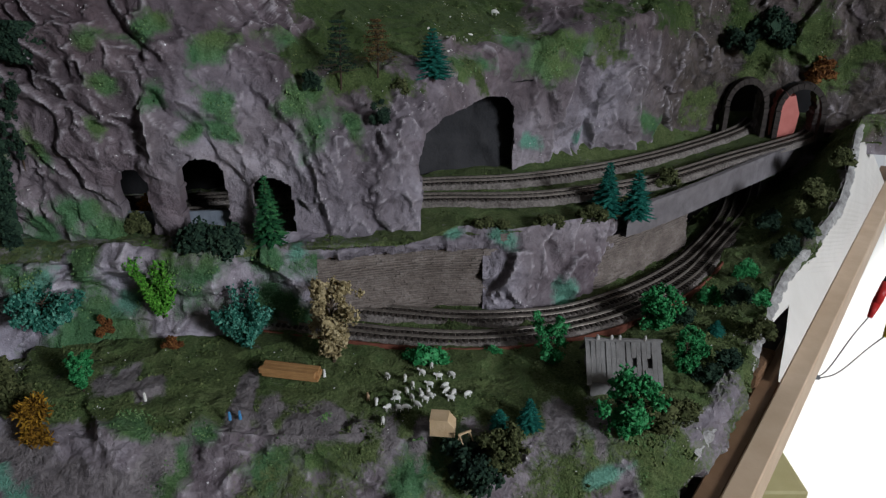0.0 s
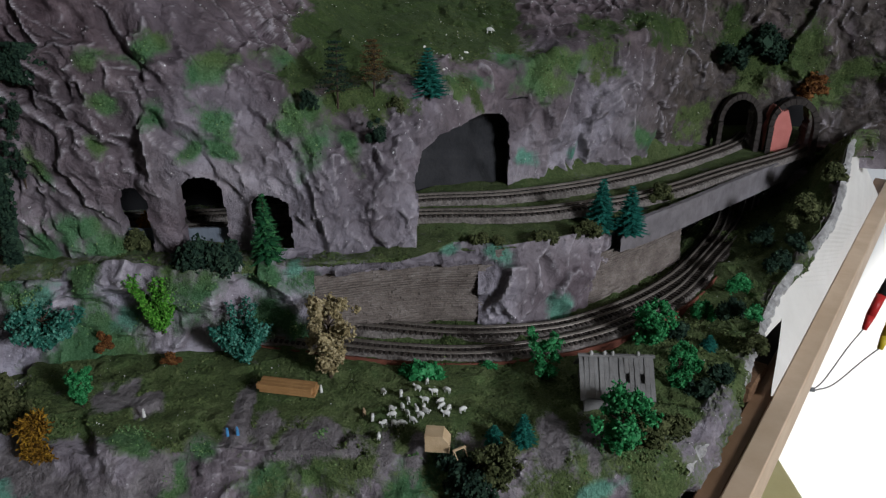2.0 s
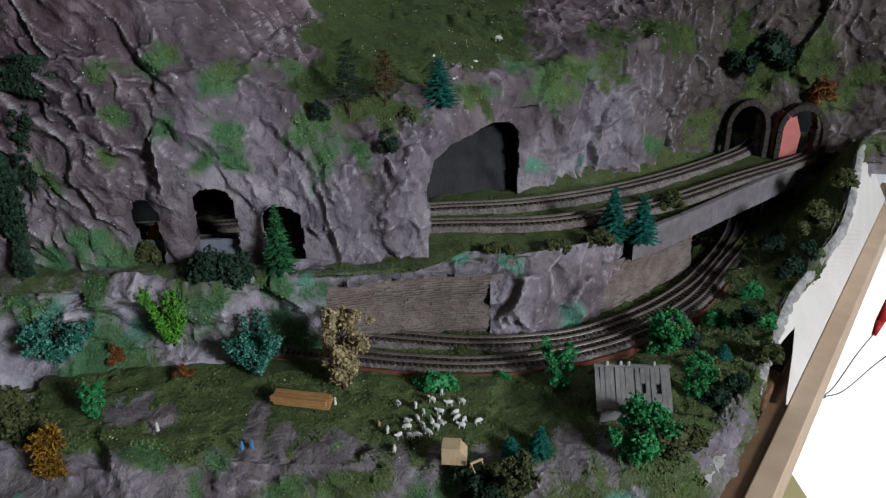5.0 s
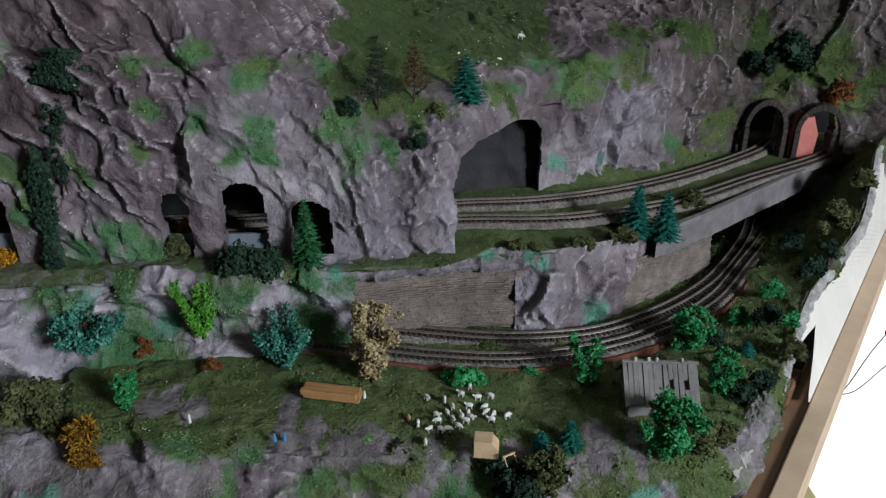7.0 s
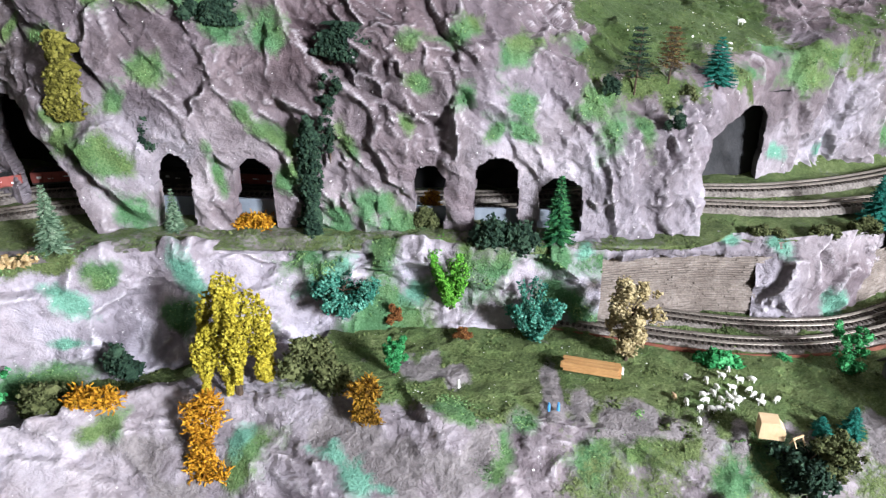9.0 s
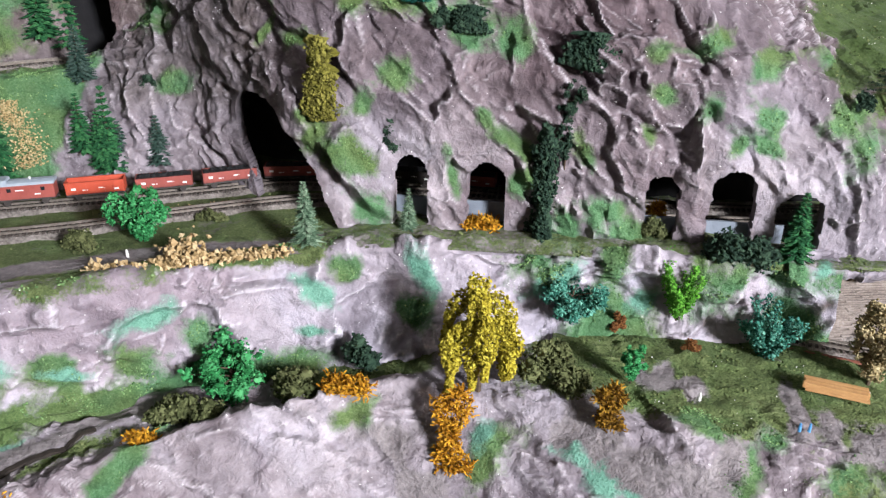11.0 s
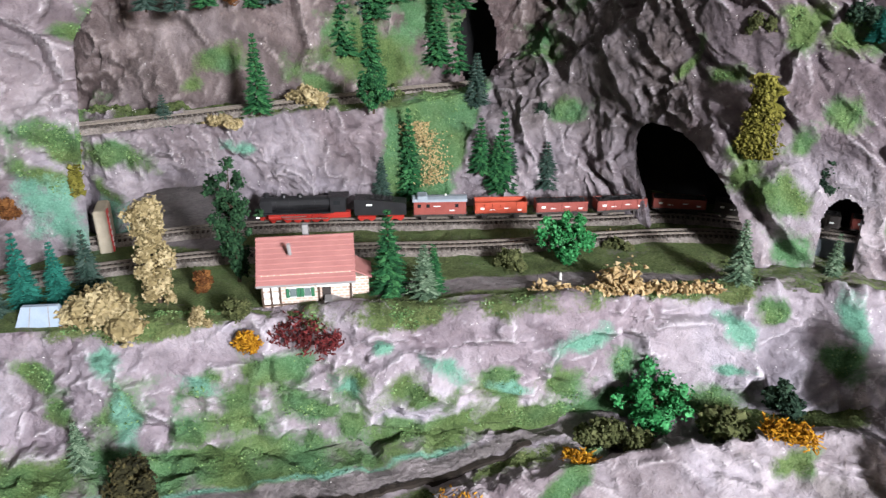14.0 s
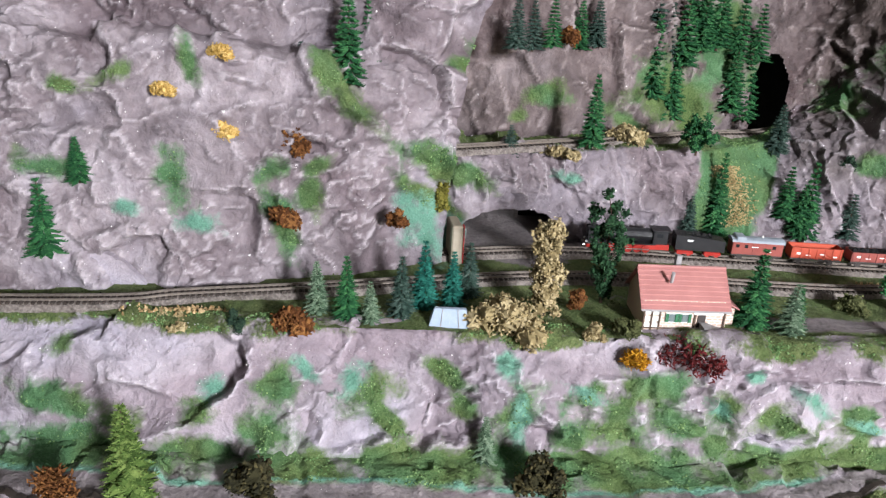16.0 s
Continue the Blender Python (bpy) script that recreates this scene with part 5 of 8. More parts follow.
NOTCH = 0.27
card_strip("card", NOTCH, 1.0, lambda t: 0.0, lambda t: 1.0)
card_strip("card_tongue", 0.0, NOTCH, lambda t: 0.95 - 0.62 * (t / NOTCH) ** 0.8, lambda t: 1.0)
card_strip("card_rim", 0.02, NOTCH, lambda t: 0.0, lambda t: 0.05 + 0.28 * (t / NOTCH) ** 3)

ob = new("cork_block", Build().box((-0.03, -0.02, -0.05), (0.035, 0.02, 0.0), None, 0.002).mesh("cork_block", CORK))
ob.matrix_world = pose(0.272, 0.555, 1.035, 0, 8, 54)
tagged(ob, "brown cork block under the landscape's edge", "cork block")
# white torn plaster border that follows the landscape's edge
border = smooth_path([(x + 0.003, y - 0.002) for x, y, z in LIP if x > 0.14], 0.003)
vs, nb = [], sides(border)
rg = np.random.RandomState(6)
zline = np.interp(border[:, 0], [p[0] + 0.003 for p in LIP if p[0] > 0.14], [p[2] - 0.006 for p in LIP if p[0] > 0.14])
for p, s, z in zip(border, nb, zline):
    j = rg.uniform(-1, 1, 4)
    for o, h in ((0.004, 0.004), (0.001 + 0.0015 * j[0], 0.003), (-0.002 + 0.002 * j[1], 0.0), (-0.0022 + 0.002 * j[2], -0.004), (-0.001, -0.009 + 0.004 * j[3])):
        vs.append((p[0] + s[0] * o, p[1] + s[1] * o, z + h))
fs = [(i * 5 + k, i * 5 + k + 1, i * 5 + 6 + k, i * 5 + 5 + k) for i in range(len(border) - 1) for k in range(4)]
tagged(linked("trim_plaster_edge", vs, fs, PLASTER, False), "torn white plaster edge of the landscape", "edging", kind="structure")
tagged(box("floor_underside", (-1.6, 0.30, 0.78), (0.30, 1.28, 0.80), DARKWOOD), "dark shelf under the layout", "shelf", kind="structure")

q = [A0 - along * 0.2 + Vector((0, 0, -0.045)), A1 + Vector((0, 0, -0.045)), Vector((0.45, 0.98, 0.985)), Vector((0.0, 0.45, 0.985))]
q += [v - Vector((0, 0, 0.01)) for v in q]
tagged(linked("floor_shelf", [tuple(v) for v in q], [(0, 1, 2, 3), (7, 6, 5, 4), (0, 4, 5, 1), (1, 5, 6, 2), (2, 6, 7, 3), (3, 7, 4, 0)], DARKWOOD, False), "dark shelf board below the landscape's edge", "shelf", kind="structure")

YELLOW = simple("pale yellow lacquered box", (0.50, 0.42, 0.18), (0.60, 0.52, 0.25), 18, 0.5)
ob = new("storage_box", Build().box((0.50, 0.965, 0.0), (0.635, 1.28, 0.485), None, 0.004).mesh("storage_box", YELLOW))
tagged(ob, "pale yellow box standing on the floor", "box")

# test lead with two plugs
lead = root("test_lead", Matrix.Identity(4), "thin grey test lead with red and yellow plugs", "cable")


def wire(points, r, material, name, label):
    path = [Vector(p) for p in smooth_path(points, 0.004)]
    b = Build()
    for a, c in zip(path[:-1], path[1:]):
        b.rod(a, c, r, r, 6, False)
    return child(name, b.mesh(name, material, True), lead, label)


GREYPLASTIC = simple("grey plastic", (0.10, 0.10, 0.10), (0.16, 0.16, 0.16), 90, 0.45)
RED = simple("red plastic", (0.50, 0.02, 0.02), (0.60, 0.04, 0.035), 90, 0.35)
YEL = simple("yellow plastic", (0.62, 0.45, 0.02), (0.72, 0.53, 0.04), 90, 0.35)
BLACK = simple("black plastic", (0.012, 0.012, 0.013), (0.025, 0.025, 0.026), 90, 0.4)
tip = Vector((0.464, 0.774, 0.861))
wire([tip + Vector((0.012, -0.004, 0)), (0.50, 0.79, 0.862), (0.545, 0.83, 0.885), (0.568, 0.84, 0.912)], 0.0009, GREYPLASTIC, "wire", "thin grey wire")
wire([tip + Vector((0.012, -0.006, 0)), (0.51, 0.785, 0.858), (0.56, 0.815, 0.875), (0.583, 0.82, 0.893)], 0.0009, GREYPLASTIC, "wire", "thin grey wire")
child("tip", Build().rod(tip - Vector((0.006, -0.002, 0)), tip + Vector((0.014, -0.005, 0)), 0.0035, 0.003, 10).mesh("tip", GREYPLASTIC, True), lead, "grey plastic end sleeve")
child("plug", Build().rod((0.566, 0.838, 0.909), (0.575, 0.846, 0.925), 0.0032, 0.006, 12).rod((0.575, 0.846, 0.925), (0.59, 0.858, 0.95), 0.006, 0.0065, 12).mesh("plug", RED, True), lead, "red plastic plug")
child("plug", Build().rod((0.59, 0.858, 0.95), (0.605, 0.868, 0.975), 0.006, 0.006, 12).mesh("plug", BLACK, True), lead, "black plug")
child("plug", Build().rod((0.581, 0.819, 0.89), (0.588, 0.825, 0.906), 0.0035, 0.006, 12).rod((0.588, 0.825, 0.906), (0.60, 0.835, 0.935), 0.006, 0.0065, 12).mesh("plug", YEL, True), lead, "yellow plastic plug")
wire([(0.603, 0.866, 0.972), (0.64, 0.89, 1.03), (0.70, 1.0, 1.14), (0.75, 1.2, 1.24), (0.76, 1.288, 1.27)], 0.0012, BLACK, "wire", "black lead to the wall hook")
child("hook", Build().rod((0.76, 1.27, 1.27), (0.76, 1.302, 1.27), 0.003, 0.004, 10).box((0.745, 1.296, 1.25), (0.775, 1.301, 1.29), None, 0.001).mesh("hook", GREYPLASTIC), lead, "grey wall hook")

# ---------------------------------------------------------------- plants


def leaf_material(name, dark, mid, light):
    m = Mat(name, 0.85)
    n = m.mix(0.45, m.island(), m.noise(160, 3))
    m.color(m.ramp(n, [(0.2, dark), (0.5, mid), (0.8, light)]))
    m.bump(m.noise(1500, 2), 0.0006)
    m.b.inputs["Specular IOR Level"].default_value = 0.15
    return m.m


LEAF = {
    "green": leaf_material("bright green foam", (0.008, 0.07, 0.018), (0.024, 0.185, 0.055), (0.085, 0.34, 0.13)),
    "lime": leaf_material("yellow-green flock", (0.03, 0.12, 0.01), (0.08, 0.27, 0.025), (0.17, 0.42, 0.06)),
    "teal": leaf_material("blue-green flock", (0.01, 0.06, 0.042), (0.03, 0.15, 0.105), (0.14, 0.36, 0.27)),
    "dark": leaf_material("dark green flock", (0.007, 0.018, 0.012), (0.016, 0.036, 0.022), (0.038, 0.07, 0.042)),
    "darkgreen": leaf_material("deep green foam", (0.006, 0.022, 0.01), (0.015, 0.048, 0.02), (0.035, 0.09, 0.04)),
    "darkbrown": leaf_material("dark brown-green flock", (0.012, 0.012, 0.006), (0.03, 0.028, 0.012), (0.07, 0.06, 0.025)),
    "spring": leaf_material("olive green speckled needles", (0.03, 0.06, 0.012), (0.075, 0.13, 0.03), (0.18, 0.25, 0.07)),
    "mustard": leaf_material("mustard olive flock", (0.05, 0.045, 0.008), (0.13, 0.12, 0.02), (0.23, 0.21, 0.05)),
    "olive": leaf_material("olive foam", (0.028, 0.034, 0.012), (0.065, 0.075, 0.028), (0.12, 0.13, 0.055)),
    "beige": leaf_material("straw-coloured foam", (0.12, 0.092, 0.042), (0.29, 0.23, 0.115), (0.46, 0.38, 0.22)),
    "weep": leaf_material("mustard yellow flock", (0.12, 0.09, 0.006), (0.32, 0.26, 0.02), (0.50, 0.43, 0.06)),
    "orange": leaf_material("orange lichen", (0.16, 0.06, 0.003), (0.42, 0.19, 0.012), (0.62, 0.34, 0.03)),
    "brown": leaf_material("rust brown flock", (0.05, 0.018, 0.006), (0.13, 0.05, 0.016), (0.24, 0.11, 0.035)),
    "amber": leaf_material("amber brown lichen", (0.05, 0.024, 0.004), (0.21, 0.105, 0.012), (0.42, 0.24, 0.025)),
    "rust": leaf_material("olive and rust needles", (0.03, 0.022, 0.010), (0.085, 0.055, 0.022), (0.17, 0.105, 0.04)),
    "red": leaf_material("wine red lichen", (0.04, 0.006, 0.006), (0.11, 0.015, 0.016), (0.20, 0.04, 0.04)),
    "yellow": leaf_material("pale ochre flock", (0.25, 0.15, 0.03), (0.48, 0.31, 0.09), (0.66, 0.47, 0.18)),
    "grey": leaf_material("grey-green needles", (0.012, 0.03, 0.022), (0.03, 0.062, 0.048), (0.08, 0.12, 0.10)),
    "pale": leaf_material("frosted green needles", (0.03, 0.06, 0.035), (0.09, 0.15, 0.09), (0.24, 0.32, 0.22)),
    "needle": leaf_material("fir green needles", (0.006, 0.035, 0.014), (0.015, 0.085, 0.03), (0.06, 0.20, 0.07)),
    "aqua": leaf_material("blue-green needles", (0.004, 0.045, 0.035), (0.010, 0.10, 0.075), (0.03, 0.20, 0.15)),
}
BARK = simple("dark brown bark", (0.03, 0.02, 0.012), (0.09, 0.06, 0.04), 300, 0.9)
OCTA = np.array([(1, 0, 0), (-1, 0, 0), (0, 1, 0), (0, -1, 0), (0, 0, 1), (0, 0, -1)], float)
OCTA_F = np.array([(0, 2, 4), (2, 1, 4), (1, 3, 4), (3, 0, 4), (2, 0, 5), (1, 2, 5), (3, 1, 5), (0, 3, 5)])


def crumbs(rg, places, sizes):
    """Irregular little lumps, one at each place."""
    n = len(places)
    v = OCTA[None] * rg.uniform(0.35, 1.45, (n, 6, 1)) + rg.uniform(-0.3, 0.3, (n, 6, 3))
    a = rg.uniform(0, 6.28, n)
    c, s = np.cos(a)[:, None], np.sin(a)[:, None]
    v = np.stack([v[:, :, 0] * c - v[:, :, 2] * s, v[:, :, 1], v[:, :, 0] * s + v[:, :, 2] * c], -1)
    v = v * np.asarray(sizes).reshape(n, 1, 1) + np.asarray(places)[:, None]
    f = OCTA_F[None] + 6 * np.arange(n)[:, None, None]
    return v.reshape(-1, 3), f.reshape(-1, 3)


def on_lumps(rg, lumps, n, out=1.0):
    """n places scattered over the outside of lumps (x, y, z, radius)."""
    lumps = np.array(lumps)
    w = lumps[:, 3] ** 2
    k = rg.choice(len(lumps), n, p=w / w.sum())
    d = rg.normal(size=(n, 3))
    d /= np.linalg.norm(d, axis=1)[:, None]
    return lumps[k, :3] + d * lumps[k, 3:4] * rg.uniform(0.62, 1.15, (n, 1)) * out


def fan_tree(kind, label, x, y, z, h, w, seed):
    """A vase-shaped tree: fuzzy forks that rise and spread from a short stem."""
    rg = np.random.RandomState(seed)
    thing = root("tree", pose(x, y, z - 0.002), label, "tree")
    b, places, sizes = Build(), [], []
    b.rod((0, 0, 0), (0, 0, h * 0.25), w * 0.04, w * 0.03, 7)
    for k in range(21):
        a = 2.4 * k
        r = w * 0.48 * math.sqrt((k + 0.5) / 21)
        end = np.array((r * math.cos(a), r * math.sin(a), h * rg.uniform(0.55, 1.0)))
        st = np.array((0, 0, h * rg.uniform(0.1, 0.3)))
        b.rod(tuple(st), tuple(end), w * 0.015, w * 0.005, 5)
        for t in np.linspace(0.2, 1, 48):
            c = st + (end - st) * t + np.array((0, 0, -0.06 * h * math.sin(3.1 * t)))
            for _ in range(5):
                d = rg.normal(size=3)
                places.append(c + d / np.linalg.norm(d) * w * 0.085 * rg.uniform(0.2, 1.2))
                sizes.append(w * 0.02 * rg.uniform(0.6, 1.5))
    child("trunk", b.mesh("trunk", BARK), thing, "thin brown stem and forks")
    v, f = crumbs(rg, np.array(places), sizes)
    child("crown", mesh_of("crown", v, f, LEAF[kind]), thing)
    return thing


def foam_tree(kind, label, x, y, z, h, w, seed):
    """A tapered trunk with limbs and a crown of clumped foam, with gaps between the clumps."""
    rg = np.random.RandomState(seed)
    thing = root("tree", pose(x, y, z - 0.002, 0, 0, 40 * seed), label, "tree")
    low = 0.02 if h > w * 1.7 else 0.09 if h > w * 0.9 else 0.03
    w = 1.1 * w
    lumps = []
    for k in range(44):
        t = (k + 0.5) / 44
        zc = h * (low + 0.10 + (0.82 - low) * t)
        spread = w * 0.36 * math.sin(math.pi * min(1, 0.28 + 0.72 * (1 - t))) ** 0.8
        a = 2.4 * k + rg.uniform(-0.5, 0.5)
        spread *= 0.62 + 0.5 * abs(math.sin(1.5 * a + seed)) + 0.25 * math.sin(11 * t + seed)
        r = w * rg.uniform(0.06, 0.145)
        lumps.append((spread * math.cos(a) * rg.uniform(0.35, 1.25), spread * math.sin(a) * rg.uniform(0.35, 1.25), zc + h * rg.uniform(-0.05, 0.05), r))
    b = Build().rod((0, 0, 0), (0.02 * h, 0, h * 0.5), w * 0.035, w * 0.02, 7).rod((0.02 * h, 0, h * 0.5), (0, 0.01 * h, h * 0.85), w * 0.02, w * 0.006, 6)
    for lx, ly, lz, r in lumps[::2]:
        b.rod((0.01 * h, 0, max(h * low, lz - 0.16 * h)), (lx, ly, lz), w * 0.012, w * 0.005, 5)
    child("trunk", b.mesh("trunk", BARK), thing, "thin brown trunk and limbs")
    core = Build()
    for i, (lx, ly, lz, r) in enumerate(lumps):
        core.blob((lx, ly, lz), (r * 0.62, r * 0.62, r * 0.58), seed * 50 + i, 0.35, 5, 7)
    n = 1900
    v, f = crumbs(rg, on_lumps(rg, lumps, n), rg.uniform(0.5, 1.3, n) * np.clip(w * 0.03, 0.0009, 0.0015))
    core.add(v.tolist(), f.tolist())
    child("crown", core.mesh("crown", LEAF[kind]), thing)
    return thing


def foam_column(kind, label, x, y, z, h, w, seed):
    """A dense upright column of crumbled foam on a short trunk."""
    rg = np.random.RandomState(seed)
    thing = root("tree", pose(x, y, z - 0.002), label, "tree")
    child("trunk", Build().rod((0, 0, 0), (0, 0, h * 0.8), w * 0.06, w * 0.02, 7).mesh("trunk", BARK), thing, "short brown trunk")
    lumps = []
    for k in range(46):
        t = (k + 0.5) / 46
        r = w * (0.34 if t < 0.75 else 0.26) * (0.8 + 0.25 * math.sin(13 * t + seed))
        a = 2.4 * k
        lumps.append((r * math.cos(a) * rg.uniform(0.5, 1.05), r * math.sin(a) * rg.uniform(0.5, 1.05), h * (0.10 + 0.84 * t), w * rg.uniform(0.12, 0.18)))
    b = Build()
    for i, (lx, ly, lz, r) in enumerate(lumps):
        b.blob((lx, ly, lz), (r * 0.7, r * 0.7, r * 0.7), seed * 50 + i, 0.4, 5, 7)
    v, f = crumbs(rg, on_lumps(rg, lumps, 2200), rg.uniform(0.0007, 0.0019, 2200))
    b.add(v.tolist(), f.tolist())
    child("crown", b.mesh("crown", LEAF[kind]), thing)
    return thing


def weeping_tree(label, x, y, z, h, w, seed):
    """A few thick fuzzy strands that hang from the crown down to the ground."""
    rg = np.random.RandomState(seed)
    thing = root("weeping_tree", pose(x, y, z - 0.003), label, "tree")
    child("trunk", Build().rod((0, 0, 0), (0.002, 0, h * 0.9), w * 0.06, w * 0.025, 7).mesh("trunk", BARK), thing, "brown trunk half hidden by hanging foliage")
    for k in range(6):
        a = (0.35, 2.85, 4.3, 5.2, 3.6, 5.9, 1.3, 2.0)[k]
        reach = w * (0.40, 0.46, 0.16, 0.30, 0.40, 0.5, 0.25, 0.2)[k]
        start = h * (0.80, 0.78, 0.97, 0.86, 0.62, 0.66, 0.9, 0.88)[k]
        end = h * (0.10, 0.16, 0.04, 0.22, 0.03, 0.30, 0.3, 0.35)[k]
        fat = w * rg.uniform(0.145, 0.18)
        places, sizes = [], []
        for t in np.linspace(0, 1, 60):
            r = reach * min(1, 3.2 * t) ** 0.6
            bulge = fat * (0.75 + 0.35 * math.sin(9 * t + k)) * (1 - 0.45 * t ** 3)
            c = np.array((r * math.cos(a) + 0.015 * w * math.sin(7 * t + k), r * math.sin(a), start + 0.06 * h * math.sin(3.14 * min(1, 3.2 * t)) - (start - end) * max(0, t - 0.08) ** 1.1))
            for _ in range(30):
                d = rg.normal(size=3)
                places.append(c + d / np.linalg.norm(d) * bulge * rg.uniform(0.72, 1.06))
                sizes.append(w * 0.021 * rg.uniform(0.6, 1.4))
        v, f = crumbs(rg, np.array(places), sizes)
        child("strand", mesh_of("strand", v, f, LEAF["weep"]), thing)
    return thing


def shrub(name, kind, label, x, y, z, h, w, seed, flat=0.7, category="shrub"):
    """A low mound of clumped flock."""
    rg = np.random.RandomState(seed + 900)
    k = max(9, int(9 * w / max(h, 0.004)))
    lumps = []
    for i in range(min(k, 26)):
        u = rg.uniform(-1, 1)
        r = 0.33 * min(h, w * 0.6) * rg.uniform(0.6, 1.2)
        top = h * (1 - 0.45 * u * u) - r
        lumps.append((u * max(0.0, w * 0.5 - r), rg.uniform(-0.5, 0.5) * flat * w * 0.4, r * 0.5 + max(0, top - 0.5 * r) * rg.uniform(0.3, 1), r))
    b = Build()
    for i, (lx, ly, lz, r) in enumerate(lumps):
        b.blob((lx, ly, lz), (r * 0.8, r * 0.8, r * 0.75), seed * 31 + i, 0.35, 5, 7)
    n = 1500 if w > 0.055 else 700
    v, f = crumbs(rg, on_lumps(rg, lumps, n), rg.uniform(0.6, 1.4, n) * np.clip(0.035 * w, 0.0008, 0.0017))
    b.add(v.tolist(), f.tolist())
    ob = new(name, b.mesh(name, LEAF[kind]))
    ob.matrix_world = pose(x, y, z - 0.1 * h)
    return tagged(ob, label, category)


def lichen(kind, label, x, y, z, h, w, seed):
    """A tangle of wiry dyed lichen."""
    rg = np.random.RandomState(seed + 500)
    b = Build()
    lie = h > 1.4 * w
    for i in range(900 if lie else 420):
        u, q = rg.uniform(-1, 1), rg.uniform(0, 1)
        if lie:
            p = Vector((u * w * 0.34 * (0.65 + 0.35 * math.sin(9 * q + 1)) * min(1, 5 * (1 - q) + 0.4) + 0.08 * w * math.sin(4.2 * q + 2.6), 0.25 * h * q - 0.004 * rg.uniform(0, 1), h * q * 0.75))
        else:
            p = Vector((u * w * 0.38, rg.uniform(-0.2, 0.2) * w, h * 0.5 * q * (1 - 0.5 * u * u)))
        d = Vector((rg.normal() * 0.6, rg.normal() * 0.5 - 0.35, abs(rg.normal()) * 0.7))
        s = min(rg.uniform(0.0016, 0.0032), 0.09 * max(h, w))
        for _ in range(3):
            n = p + d.normalized() * s
            b.rod(p, n, 0.0007, 0.0005, 3, False)
            p, d = n, d + Vector(rg.normal(size=3).tolist()) * 0.7
    ob = new("lichen_shrub", b.mesh("lichen_shrub", LEAF[kind]))
    ob.matrix_world = pose(x, y, z - 0.001)
    return tagged(ob, label, "shrub")


def ivy(kind, label, x, y, z, h, w, seed):
    """Flock that clings to the rock face."""
    rg = np.random.RandomState(seed + 300)
    n = int(min(900, 260 + h * w * 260000))
    u, q = rg.uniform(-1, 1, n), rg.uniform(0, 1, n)
    width = w * 0.5 * (0.72 + 0.2 * np.sin(7 * q + seed) + 0.16 * np.sin(17 * q + 2 * seed)) * np.clip(4 * (1 - q) + 0.3, 0, 1) * rg.uniform(0.8, 1.2, n)
    p = np.stack([u * width, -0.002 - 0.006 * (1 - u * u) * rg.uniform(0.3, 1, n) + 0.10 * q * h, q * h], 1)
    v, f = crumbs(rg, p, rg.uniform(0.0011, 0.0026, n))
    b = Build().add(v.tolist(), f.tolist())
    for k in range(9):
        t = (k + 0.5) / 9
        b.blob((w * 0.12 * math.sin(3 * k), 0.10 * t * h + 0.001, t * h), (w * 0.30, 0.003, h * 0.08), seed + k, 0.45, 6, 10)
    ob = new("climbing_plant", b.mesh("climbing_plant", LEAF[kind]))
    ob.matrix_world = pose(x, y, z)
    return tagged(ob, label, "plant")


def spruce_mesh(kind, seed, layers=17, around=10, droop=0.25):
    """Unit spruce: trunk mesh and crown mesh, one high and one wide."""
    rg = np.random.RandomState(seed)
    trunk = Build().rod((0, 0, 0), (0, 0, 0.97), 0.045, 0.01, 6).mesh("trunk", BARK)
    b = Build()
    for k in range(layers):
        t = k / (layers - 1)
        zc, r = 0.10 + 0.86 * t, 0.5 * (1 - t) ** 0.85 + 0.035
        for j in range(max(5, int(around * (1 - 0.45 * t)))):
            a = 2 * math.pi * (j + 0.5 * (k % 2)) / max(5, int(around * (1 - 0.45 * t))) + rg.uniform(-0.2, 0.2)
            L = r * rg.uniform(0.78, 1.12)
            e = Vector((math.cos(a), math.sin(a), 0))
            s = Vector((-e.y, e.x, 0))
            p0 = Vector((0, 0, zc + 0.02))
            p1 = p0 + e * L * 0.55 + Vector((0, 0, -droop * L * 0.45))
            p2 = p0 + e * L + Vector((0, 0, -droop * L * 0.7 + rg.uniform(-0.01, 0.02)))
            up = Vector((0, 0, 0.022))
            wd = 0.05 + 0.05 * (1 - t)
            b.add([p0, p1 + s * wd, p1 - s * wd, p2, p1 + up, p1 - up], [(0, 1, 4), (0, 4, 2), (1, 3, 4), (4, 3, 2), (0, 5, 1), (0, 2, 5), (1, 5, 3), (5, 2, 3)])
            for u in (0.35, 0.5, 0.65, 0.8, 0.92):
                c = p0 + (p2 - p0) * u
                for q in (-1, 1):
                    n1 = c + s * q * 0.085 * (1.15 - 0.6 * u) + e * 0.05 + Vector((0, 0, rg.uniform(-0.012, 0.03)))
                    b.add([c - e * 0.012, c + e * 0.014, n1, c + up * 0.6], [(0, 1, 2), (1, 3, 2), (3, 0, 2)])
    return trunk, b.mesh("crown", LEAF[kind])


SPRUCE = {}


def spruce(kind, label, x, y, z, h, w, seed):
    v = seed % 2
    if (kind, v) not in SPRUCE:
        SPRUCE[kind, v] = spruce_mesh(kind, 7 * v + len(SPRUCE), 17 - 3 * v, 10 + v)
    thing = root("spruce", pose(x, y, z - 0.003, 0, 0, 53 * seed) @ Matrix.Diagonal((w * 1.25, w * 1.25, h, 1)), label, "tree", "spruces")
    child("trunk", SPRUCE[kind, v][0], thing, "thin brown trunk")
    child("crown", SPRUCE[kind, v][1], thing)
    return thing


